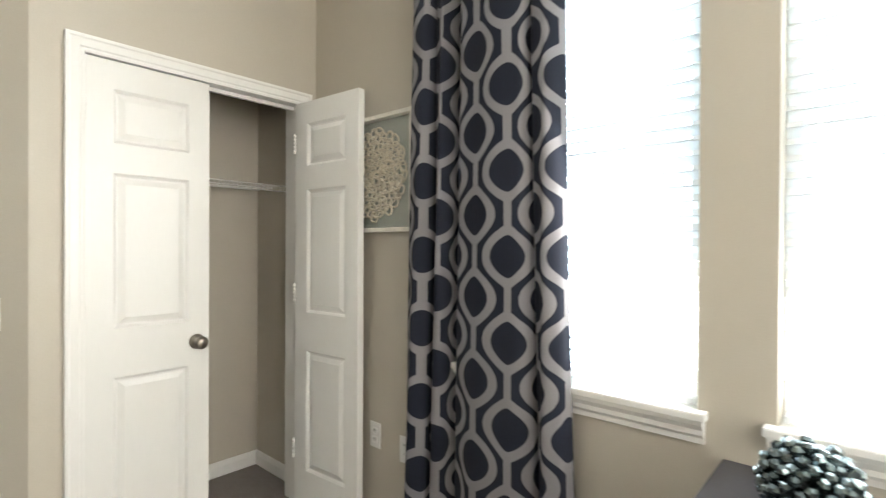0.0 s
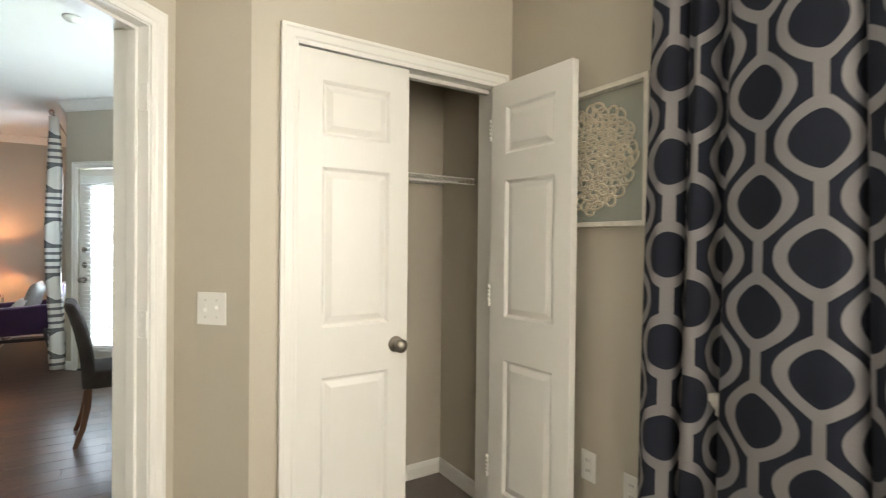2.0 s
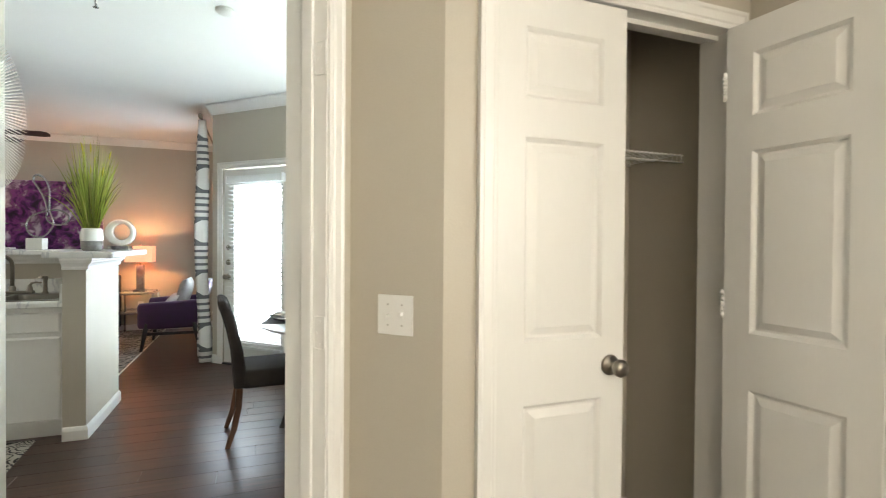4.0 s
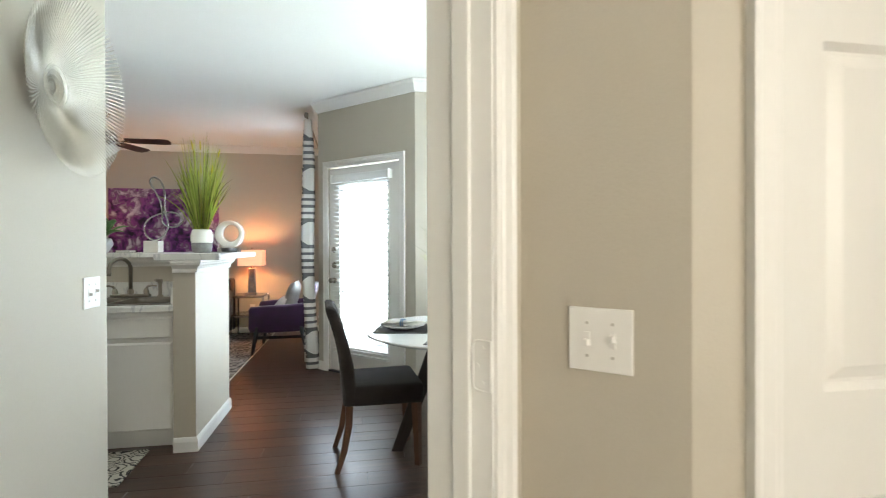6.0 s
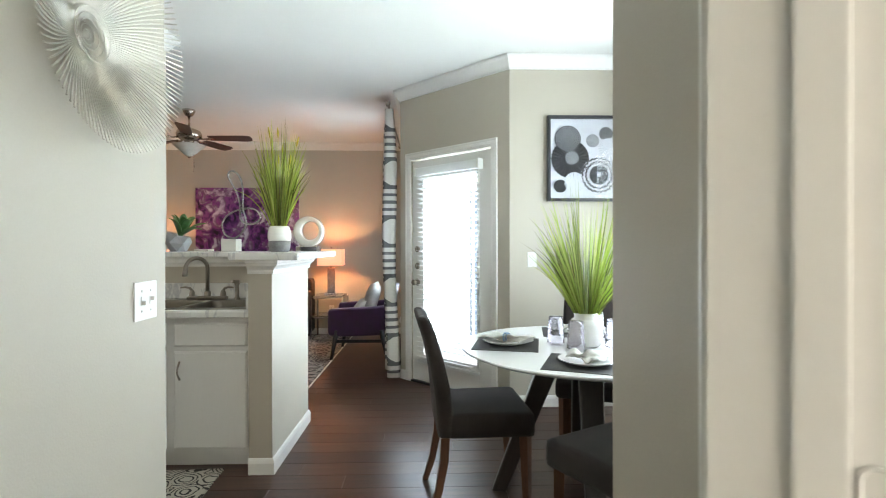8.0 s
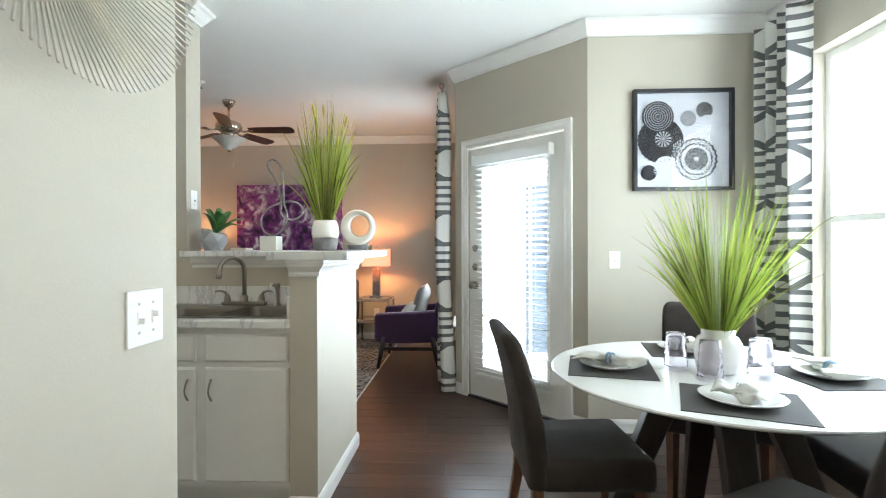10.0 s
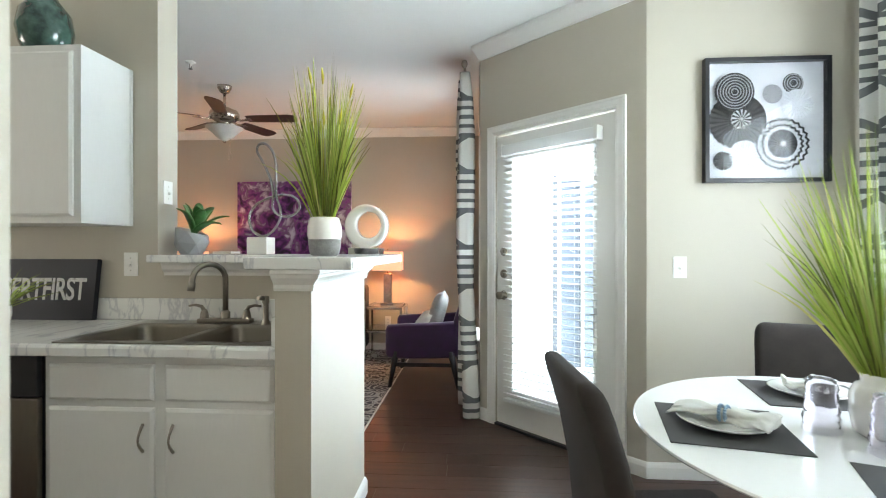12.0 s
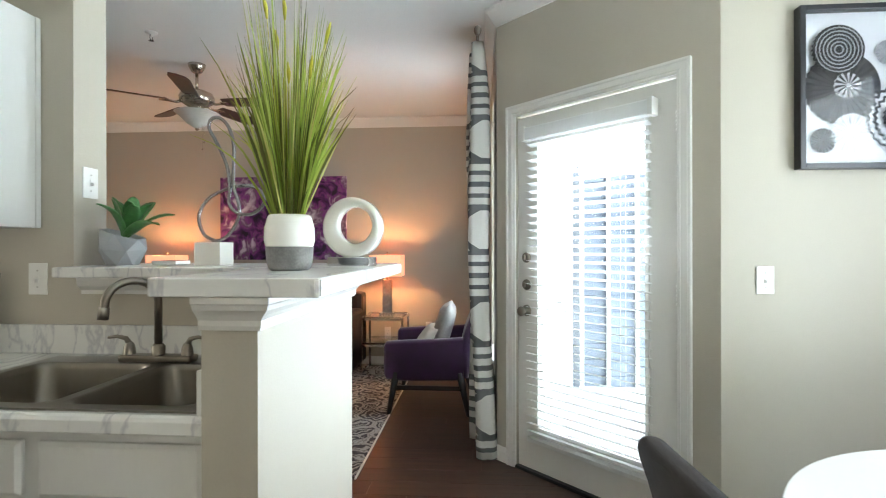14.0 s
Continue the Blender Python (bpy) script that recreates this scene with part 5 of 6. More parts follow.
def grass_material(name, low, high):
    m, n, l, b = node_material(name)
    geo, ramp = n.new("ShaderNodeNewGeometry"), n.new("ShaderNodeValToRGB")
    ramp.color_ramp.elements[0].color, ramp.color_ramp.elements[1].color = (*low, 1), (*high, 1)
    for p, c in ((0.15, (0.16, 0.16, 0.05)), (0.5, (0.36, 0.49, 0.08)), (0.8, (0.50, 0.60, 0.14))):
        ramp.color_ramp.elements.new(p).color = (*c, 1)
    l.new(geo.outputs["Random Per Island"], ramp.inputs[0])
    l.new(ramp.outputs[0], b.inputs["Base Color"])
    b.inputs["Roughness"].default_value = 0.45
    tr, ms = n.new("ShaderNodeBsdfTranslucent"), n.new("ShaderNodeMixShader")
    l.new(ramp.outputs[0], tr.inputs[0])
    ms.inputs[0].default_value = 0.3
    l.new(b.outputs[0], ms.inputs[1])
    l.new(tr.outputs[0], ms.inputs[2])
    l.new(ms.outputs[0], n["Material Output"].inputs[0])
    return m


M["grass"] = grass_material("artificial_grass_blades", (0.10, 0.14, 0.03), (0.56, 0.50, 0.17))
M["seed"] = finish("yellow_green_seed_heads", (0.50, 0.48, 0.04), 0.7, 0, 0.2, 40, 200, 0.3, 0.002)


def grass_tuft(parent, z, count, height, spread, base, seed, wide=0.0035, droop=0.25):
    rnd = random.Random(seed)
    bm = bmesh.new()
    for k in range(count):
        a = rnd.uniform(0, 2 * math.pi)
        lean = spread * rnd.random() ** 0.8
        h = height * rnd.uniform(0.45, 1.0) * (1 - 0.25 * lean / max(spread, 0.01))
        r0 = base * math.sqrt(rnd.random())
        p0 = Vector((r0 * math.cos(a), r0 * math.sin(a), z))
        d = Vector((math.cos(a + rnd.uniform(-0.5, 0.5)), math.sin(a + rnd.uniform(-0.5, 0.5)), 0))
        w = wide * rnd.uniform(0.5, 1.15)
        bend = rnd.uniform(0, droop) if rnd.random() < 0.7 else rnd.uniform(droop, 2 * droop)
        pts, ws = [], []
        for i in range(7):
            t = i / 6
            out = lean * t * (1 + bend * t * t)
            pts.append(p0 + d * out + Vector((0, 0, h * (t - bend * 0.35 * t ** 3))))
            ws.append(w * (0.55 + 0.9 * t) if t < 0.4 else w * max(0.04, (1 - t) / 0.6) ** 0.8)
        ribbon(bm, pts, ws, Vector((math.cos(a + 1.3), math.sin(a + 1.3), 0.2)))
    ob = mesh_object("grass_tuft", bm, M["grass"], fix=False)
    ob.parent = parent
    tagged(ob, "green and yellow artificial grass blades", kind="stuff")
    return ob


# things along the bar and ledge
pot = thing("grass_planter", (-4.735, -1.212, TOP), "artificial grass in a white pot with grey glazed foot", "potted plant")
bm = bmesh.new()
add_lathe(bm, [(0.066, 0.068), (0.071, 0.085), (0.070, 0.12), (0.062, 0.150), (0.057, 0.158), (0.048, 0.158), (0.048, 0.13), (0.0, 0.128)], 32)
part("pot", bm, M["ceramic"], pot)
bm = bmesh.new()
add_lathe(bm, [(0.0, 0.0), (0.050, 0.0), (0.059, 0.008), (0.064, 0.03), (0.0665, 0.0675), (0.05, 0.0675)], 32)
part("glazed_foot", bm, M["stone_grey"], pot, "grey crackled lower half of the pot")
grass_tuft(pot, 0.12, 340, 0.77, 0.145, 0.036, 21, 0.0048, 0.32)
bm = bmesh.new()
rnd = random.Random(5)
for k in range(9):
    a, r, h = rnd.uniform(0, 6.28), rnd.uniform(0.02, 0.11), rnd.uniform(0.50, 0.70)
    x, y = r * math.cos(a), r * math.sin(a)
    add_tube(bm, [(x * 0.3, y * 0.3, 0.13), (x * 0.7, y * 0.7, h * 0.7), (x, y, h)], 0.0012, 5)
    add_tube(bm, [(x, y, h), (x * 1.05, y * 1.05, h + 0.03), (x * 1.15 + 0.008, y * 1.15, h + 0.06)], [0.003, 0.006, 0.002], 6)
part("seed_head", bm, M["seed"], pot, "yellow-green seed heads")["kind"] = "stuff"

ringo = thing("ring_sculpture", (-5.000, -1.095, TOP), "white ceramic ring sculpture on a chrome block", "sculpture", "", 82)
part("plinth", boxed(-0.078, 0.070, -0.038, 0.038, 0, 0.034, bevel=0.003), M["chrome"], ringo, "polished chrome block")
bm = bmesh.new()
N = 48
rows = []
for i in range(N):
    a = 2 * math.pi * i / N
    ci = (0, 0.135)
    inner, outer = 0.062, 0.101
    prof = [(inner, -0.016), (inner + 0.006, -0.022), (outer - 0.012, -0.030), (outer, -0.022), (outer, 0.022), (outer - 0.012, 0.030), (inner + 0.006, 0.022), (inner, 0.016)]
    shift = 0.010
    rows.append([bm.verts.new((r * math.sin(a) + (shift if r < 0.07 else 0), d, 0.133 + r * math.cos(a) + (0.006 if r < 0.07 else 0))) for r, d in prof])
for i in range(N):
    a, b = rows[i], rows[(i + 1) % N]
    for j in range(8):
        bm.faces.new((a[j], a[(j + 1) % 8], b[(j + 1) % 8], b[j])).smooth = True
part("ring", bm, M["ceramic"], ringo)

sc = thing("knot_sculpture", (-5.164, -1.677, TOP), "silver wire knot sculpture on a white block", "sculpture", "", 86)
part("plinth", boxed(-0.050, 0.056, -0.045, 0.045, 0, 0.087, bevel=0.004), M["ceramic"], sc, "white square block")
bm = bmesh.new()
loop = [(0.005, 0.0, 0.092), (-0.035, 0.008, 0.118), (-0.054, 0.015, 0.178), (-0.040, 0.022, 0.226), (-0.010, 0.024, 0.258), (0.060, 0.015, 0.284), (0.122, 0.0, 0.284), (0.164, -0.02, 0.256), (0.172, -0.03, 0.216), (0.136, -0.03, 0.184), (0.085, -0.02, 0.190), (0.056, -0.01, 0.225), (0.054, 0.0, 0.285), (0.040, 0.008, 0.36), (0.008, 0.012, 0.44), (-0.018, 0.012, 0.495), (-0.010, 0.010, 0.528), (0.018, 0.008, 0.530), (0.048, 0.005, 0.495), (0.066, 0.0, 0.43), (0.068, -0.005, 0.35), (0.072, -0.012, 0.28), (0.088, -0.015, 0.225), (0.088, -0.015, 0.172), (0.060, -0.008, 0.122), (0.030, 0.0, 0.098), (0.005, 0.0, 0.092)]
ctrl = [Vector((0.005 + (x - 0.005) * 1.28, y, 0.092 + (z - 0.092) * 1.07)) for x, y, z in loop]
pts = []
for i in range(len(ctrl) - 1):
    p0, p1, p2, p3 = ctrl[max(i - 1, 0)], ctrl[i], ctrl[i + 1], ctrl[min(i + 2, len(ctrl) - 1)]
    for k in range(5):
        t = k / 5
        pts.append(0.5 * ((2 * p1) + (p2 - p0) * t + (2 * p0 - 5 * p1 + 4 * p2 - p3) * t * t + (3 * p1 - p0 - 3 * p2 + p3) * t ** 3))
add_tube(bm, pts, 0.0066, 10, True)
add_rod(bm, (0, 0, 0.084), (0, 0, 0.096), 0.008, n=12)
part("wire_knot", bm, M["silver"], sc)

sp = thing("succulent_planter", (-5.16, -2.035, TOP), "green succulent in a slanting faceted grey pot", "potted plant")
bm = bmesh.new()
ang = [2 * math.pi * (k + 0.25) / 6 for k in range(6)]
lo = [bm.verts.new((0.055 * math.cos(a), 0.052 * math.sin(a), 0)) for a in ang]
md = [bm.verts.new((0.088 * math.cos(a), 0.084 * math.sin(a), 0.052 + 0.010 * (k % 2))) for k, a in enumerate([b + math.pi / 6 for b in ang])]
hi = [bm.verts.new((0.076 * math.cos(a), 0.078 * math.sin(a), 0.120 - 0.30 * 0.078 * math.sin(a))) for a in ang]
top = [bm.verts.new((0.070 * math.cos(a), 0.072 * math.sin(a), 0.119 - 0.30 * 0.072 * math.sin(a))) for a in ang]
soil = [bm.verts.new((0.066 * math.cos(a), 0.068 * math.sin(a), 0.104 - 0.30 * 0.068 * math.sin(a))) for a in ang]
bm.faces.new(lo[::-1])
for k in range(6):
    q = (k + 1) % 6
    bm.faces.new((lo[k], lo[q], md[k]))
    bm.faces.new((lo[q], md[q], md[k]))
    bm.faces.new((md[k], hi[q], hi[k]))
    bm.faces.new((md[k], md[q], hi[q]))
    bm.faces.new((hi[k], hi[q], top[q], top[k]))
    bm.faces.new((top[k], top[q], soil[q], soil[k]))
bm.faces.new(soil)
part("pot", bm, M["concrete"], sp)
rnd = random.Random(9)
for k in range(11):
    a = k * 2.4 + 1.2
    el = 0.58 + 0.078 * k
    L0 = 0.205 - 0.003 * k + rnd.uniform(-0.012, 0.012)
    bm = bmesh.new()
    rows = []
    for i in range(9):
        t = i / 8
        w = 0.0265 * math.sin(math.pi * min(1, 0.14 + 0.86 * t ** 0.9)) ** 0.75 + 0.0006
        out = L0 * t * math.cos(el)
        up = L0 * t * math.sin(el) + 0.022 * math.sin(math.pi * t) - 0.016 * t * t
        rows.append([bm.verts.new((out, e * w, up + abs(e) * 0.45 * w)) for e in (-1, -0.5, 0.0, 0.5, 1)])
    for r0, r1 in zip(rows, rows[1:]):
        for j in range(4):
            bm.faces.new((r0[j], r0[j + 1], r1[j + 1], r1[j])).smooth = True
    bm.transform(Matrix.Translation((0, 0.008, 0.106)) @ Matrix.Rotation(radians(-17), 4, "X") @ Matrix.Rotation(a, 4, "Z"))
    lf = part("leaf", bm, M["leaf"], sp)
    so = lf.modifiers.new("thick", "SOLIDIFY")
    so.thickness = 0.003
tray = thing("coaster", (-5.25, -1.90, TOP), "flat white coaster on the pass-through ledge", "coaster")
part("slab", boxed(-0.05, 0.05, -0.05, 0.05, 0, 0.016, bevel=0.004), M["ceramic"], tray)

wp = thing("grass_planter", (-4.82, -2.74, WZ1), "small artificial grass in a white pot on the worktop", "potted plant")
bm = bmesh.new()
add_lathe(bm, [(0.0, 0.0), (0.04, 0.0), (0.05, 0.05), (0.048, 0.09), (0.043, 0.09), (0.043, 0.07), (0.0, 0.07)], 24)
part("pot", bm, M["ceramic"], wp)
grass_tuft(wp, 0.07, 90, 0.24, 0.16, 0.03, 33, 0.003, 0.6)

# ---- dining ----
TX, TY, TZ, TR = -4.115, 0.495, 0.755, 0.625
table = thing("dining_table", (TX, TY, 0), "round white dining table on dark slanting plank legs", "table")
bm = bmesh.new()
add_lathe(bm, [(0.0, TZ - 0.024), (TR - 0.035, TZ - 0.024), (TR - 0.006, TZ - 0.012), (TR, TZ - 0.006), (TR - 0.002, TZ - 0.001), (TR - 0.005, TZ), (0.0, TZ)], 96)
for f in bm.faces:
    f.smooth = False
part("tabletop", bm, M["table_top"], table)
for k in range(4):
    bm = bmesh.new()
    a, b, w = 0.10, 0.40, 0.055
    vs = [bm.verts.new(p) for p in ((a, -w, TZ - 0.026), (a + 0.11, -w, TZ - 0.026), (a + 0.11, w, TZ - 0.026), (a, w, TZ - 0.026), (b, -w * 0.7, 0), (b + 0.07, -w * 0.7, 0), (b + 0.07, w * 0.7, 0), (b, w * 0.7, 0))]
    for f in ((0, 1, 2, 3), (7, 6, 5, 4), (0, 4, 5, 1), (1, 5, 6, 2), (2, 6, 7, 3), (3, 7, 4, 0)):
        bm.faces.new([vs[i] for i in f])
    bmesh.ops.bevel(bm, geom=list(bm.edges), offset=0.004, segments=1, affect="EDGES")
    bm.transform(Matrix.Rotation(radians(-12 + 90 * k), 4, "Z"))
    part("leg", bm, M["espresso"], table)
part("hub", boxed(-0.16, 0.16, -0.16, 0.16, TZ - 0.05, TZ - 0.0265), M["espresso"], table)


def dining_chair(place, turn, label):
    c = thing("dining_chair", place, label, "chair", "dining chairs", turn)
    bm = bmesh.new()
    add_box(bm, -0.228, 0.228, -0.17, 0.245, 0.365, 0.478, bevel=0.03)
    for v in bm.verts:
        if v.co.z > 0.45:
            v.co.z += 0.014 * (1 - (v.co.x / 0.23) ** 2)
        v.co.x *= 1.0 + 0.04 * (v.co.y / 0.24)
    for f in bm.faces:
        f.smooth = True
    part("seat", bm, M["chair_cloth"], c)
    bm = bmesh.new()
    loops = []
    for z, y, th, hw in ((0.372, -0.185, 0.070, 0.212), (0.385, -0.185, 0.078, 0.222), (0.47, -0.19, 0.078, 0.225), (0.60, -0.205, 0.074, 0.226), (0.74, -0.235, 0.068, 0.226), (0.84, -0.264, 0.066, 0.224), (0.885, -0.280, 0.066, 0.221), (0.905, -0.287, 0.061, 0.215), (0.918, -0.292, 0.050, 0.206), (0.926, -0.295, 0.034, 0.194), (0.929, -0.296, 0.014, 0.182)):
        loops.append([(x, y - yy * 1.0 + (0.02 * (x / 0.22) ** 2), z) for x, yy in rounded(-hw, hw, -th / 2, th / 2, th * 0.42, 4)])
    loft(bm, loops)
    bm.faces.new([bm.verts.new(p) for p in loops[0]])
    part("backrest", bm, M["chair_cloth"], c)
    for x in (-0.19, 0.19):
        bm = bmesh.new()
        add_rod(bm, (x, 0.205, 0.366), (x, 0.215, 0.0), 0.030, 0.020, 4)
        part("leg", bm, M["chair_leg"], c, "tapered brown wooden leg")
        bm = bmesh.new()
        add_tube(bm, [(x, -0.175, 0.371), (x, -0.18, 0.26), (x, -0.205, 0.12), (x, -0.245, 0.0)], [0.028, 0.027, 0.023, 0.019], 4)
        for f in bm.faces:
            f.smooth = False
        part("leg", bm, M["chair_leg"], c, "curved brown wooden leg")
    return c


CHAIR = "charcoal upholstered dining chair with brown wooden legs"
chair = dining_chair((-4.145, -0.058, 0), 4, CHAIR + " by the round table")
copy_thing(chair, pose(-4.66, 0.745, 0, 0, 0, -110))
copy_thing(chair, pose(-4.04, 1.12, 0, 0, 0, 176))
copy_thing(chair, pose(-3.54, 0.495, 0, 0, 0, 119))


def napkin(parent, z, turn, ringed, seed):
    rnd = random.Random(seed)
    bm = bmesh.new()
    nu, nv = 34, 24
    grid = []
    for i in range(nu + 1):
        t = -1 + 2 * i / nu
        w = (0.015 + 0.052 * abs(t) ** 0.8) if ringed else 0.040 + 0.02 * math.sin(3 * t)
        row = []
        for j in range(nv):
            a = 2 * math.pi * j / nv
            wob = 1 + 0.30 * math.sin(a * 3 + t * 4 + seed) + 0.20 * abs(math.sin(a * 4 + t * 5)) - 0.12 + 0.10 * math.sin(a * 7 + t * 3)
            row.append(bm.verts.new(((0.125 if ringed else 0.075) * t, w * math.cos(a) * wob, 0.016 + 0.006 * abs(t) + 0.006 * math.sin(9 * t + seed) * abs(t) + (0.010 + 0.010 * (1 - abs(t))) * math.sin(a) * wob * (0.9 if ringed else 1.0 + 0.5 * math.sin(5 * t)))))
        grid.append(row)
    for r0, r1 in zip(grid, grid[1:]):
        for j in range(nv):
            bm.faces.new((r0[j], r0[(j + 1) % nv], r1[(j + 1) % nv], r1[j])).smooth = True
    bm.faces.new(grid[0][::-1])
    bm.faces.new(grid[-1])
    bm.transform(Matrix.Translation((0, 0, z)) @ Matrix.Rotation(radians(turn), 4, "Z"))
    part("cloth", bm, M["napkin"], parent)
    bm = bmesh.new()
    for k in range(18):
        a = 2 * math.pi * k / 18
        for x in (-0.008, 0.008):
            s = bmesh.new()
            bmesh.ops.create_icosphere(s, subdivisions=1, radius=0.0065)
            s.transform(Matrix.Translation((x, 0.019 * math.cos(a), 0.020 + 0.020 * math.sin(a))))
            tmp = bpy.data.meshes.new("b")
            s.to_mesh(tmp)
            s.free()
            bm.from_mesh(tmp)
            bpy.data.meshes.remove(tmp)
    bm.transform(Matrix.Translation((0, 0, z)) @ Matrix.Rotation(radians(turn), 4, "Z"))
    part("napkin_ring", bm, M["blue_ring"] if ringed else M["silver"], parent, "pale blue beaded ring" if ringed else "silver beaded ring")


PLATE = [(0.0, 0.0), (0.068, 0.0), (0.088, 0.006), (0.120, 0.019), (0.1225, 0.022), (0.118, 0.023), (0.086, 0.012), (0.066, 0.007), (0.0, 0.007)]
for px, py, mt, nt, ringed, sd in ((-4.164, 0.103, -13, 48, True, 1), (-3.725, 0.375, 68, 50, False, 2), (-4.04, 0.865, 4, -15, True, 3), (-4.485, 0.538, -101, 70, False, 4)):
    mtm = thing("placemat", (px, py, TZ), "slate grey rectangular placemat on the white table", "placemat", "placemats", mt)
    part("sheet", boxed(-0.172, 0.172, -0.160, 0.160, 0.0, 0.003), M["placemat"], mtm)
    pl = thing("dinner_plate", (px, py, TZ + 0.003), "white china dinner plate on a grey placemat", "plate", "plates", mt)
    bm = bmesh.new()
    add_lathe(bm, PLATE, 40)
    part("dish", bm, M["china"], pl)
    nk = thing("napkin", (px, py, TZ + 0.010), "white linen napkin in a pale blue beaded ring" if ringed else "white linen napkin in a silver ring", "napkin", "napkins", 0)
    napkin(nk, 0.006, nt, ringed, sd)

gl = None
for gx, gy in ((-4.145, 0.350), (-3.985, 0.405), (-4.02, 0.602), (-4.27, 0.60)):
    if gl is None:
        gl = thing("drinking_glass", (gx, gy, TZ), "lilac-tinted dimpled glass tumbler upside down", "glass", "tumblers")
        bm = bmesh.new()
        prof = []
        n = 22
        for i in range(n + 1):
            t = i / n
            r = 0.0435 - 0.010 * t + 0.0016 * math.sin(t * 2 * math.pi * 5)
            prof.append((r, 0.142 * t))
        prof += [(0.029, 0.145), (0.0, 0.145), (0.0, 0.137), (0.027, 0.135)]
        prof += [(0.041 - 0.010 * t, 0.142 * t) for t in (0.9, 0.7, 0.5, 0.3, 0.1, 0.0)]
        prof.append((0.0435, 0.0))
        add_lathe(bm, prof, 28)
        for v in bm.verts:
            a = math.atan2(v.co.y, v.co.x)
            k = 1 + 0.065 * math.sin(a * 9 + (v.co.z // 0.024) * math.pi)
            v.co.x *= k
            v.co.y *= k
        part("vessel", bm, M["lilac_glass"], gl)
    else:
        copy_thing(gl, pose(gx, gy, TZ))

cv = thing("grass_vase", (-4.105, 0.492, TZ), "white ceramic vase of tall artificial grass", "potted plant")
bm = bmesh.new()
add_lathe(bm, [(0.0, 0.0), (0.06, 0.0), (0.075, 0.012), (0.083, 0.06), (0.083, 0.11), (0.070, 0.135), (0.058, 0.142), (0.060, 0.165), (0.054, 0.167), (0.050, 0.14), (0.0, 0.13)], 36)
part("vase", bm, M["ceramic"], cv)
grass_tuft(cv, 0.12, 320, 0.78, 0.235, 0.04, 51, 0.0046, 0.22)

# framed paper art on the dining wall
pic = thing("framed_art", (-5.5, 0.953, 1.937), "black shadow-box frame with black and white paper rosettes", "wall art", "", 90)
pw, ph = 0.322, 0.332
bm = bmesh.new()
for a, b, c, d in ((-pw, -pw + 0.022, -ph, ph), (pw - 0.022, pw, -ph, ph), (-pw + 0.022, pw - 0.022, -ph, -ph + 0.022), (-pw + 0.022, pw - 0.022, ph - 0.022, ph)):
    add_box(bm, a, b, -0.045, -0.001, c, d, bevel=0.002)
part("frame", bm, M["black_frame"], pic)
part("backing", boxed(-pw + 0.022, pw - 0.022, -0.010, -0.002, -ph + 0.022, ph - 0.022), M["paper"], pic)
part("glazing", boxed(-pw + 0.022, pw - 0.022, -0.040, -0.038, -ph + 0.022, ph - 0.022), M["art_glass"], pic).visible_shadow = False
M["paper_grey"] = finish("grey_art_paper", (0.34, 0.34, 0.37), 0.8, 0, 0.15, 20, 200, 0.2, 0.001)


IW, IH = 2 * (pw - 0.022), 2 * (ph - 0.022)


def fan_disc(u, v, r, mat, y, petals, fold=0.006):
    """A pleated paper disc; u and v run from the paper's top left corner, 0 to 1."""
    x, z, r = (u - 0.5) * IW, (0.5 - v) * IH, r * IW
    bm = bmesh.new()
    n = petals * 2
    rows = []
    for q in (0.08, 0.4, 0.7, 1.0):
        rows.append([bm.verts.new((x + q * r * (1 - 0.03 * (k % 2) * (q == 1.0)) * math.cos(2 * math.pi * k / n), y - (fold if k % 2 else 0.0) * q, z + q * r * (1 - 0.03 * (k % 2) * (q == 1.0)) * math.sin(2 * math.pi * k / n))) for k in range(n)])
    for a, b in zip(rows, rows[1:]):
        for k in range(n):
            bm.faces.new((a[k], a[(k + 1) % n], b[(k + 1) % n], b[k]))
    bm.faces.new(rows[0])
    part("rosette", bm, M[mat], pic)


def zigzag_ring(u, v, r, q, wide, jag, mat, y, teeth):
    """A zigzag band round a disc, at the share q of its radius."""
    x, z, r = (u - 0.5) * IW, (0.5 - v) * IH, r * IW
    bm = bmesh.new()
    n = teeth * 2
    ins, outs = [], []
    for k in range(n):
        an, j = 2 * math.pi * k / n, jag if k % 2 else -jag
        for row, w in ((ins, -wide), (outs, wide)):
            rr = r * (q + j + w)
            row.append(bm.verts.new((x + rr * math.cos(an), y, z + rr * math.sin(an))))
    for k in range(n):
        bm.faces.new((ins[k], ins[(k + 1) % n], outs[(k + 1) % n], outs[k]))
    part("zigzag_band", bm, M[mat], pic)


def pinwheel(u, v, r, mat, y, arms):
    x, z, r = (u - 0.5) * IW, (0.5 - v) * IH, r * IW
    bm = bmesh.new()
    for k in range(arms):
        a0 = 2 * math.pi * k / arms
        pts = [(0.15, a0), (1.0, a0 + 0.25), (1.0, a0 + 0.25 + math.pi / arms), (0.15, a0 + math.pi / arms)]
        bm.faces.new([bm.verts.new((x + q * r * math.cos(a), y, z + q * r * math.sin(a))) for q, a in pts])
    part("pinwheel", bm, M[mat], pic)


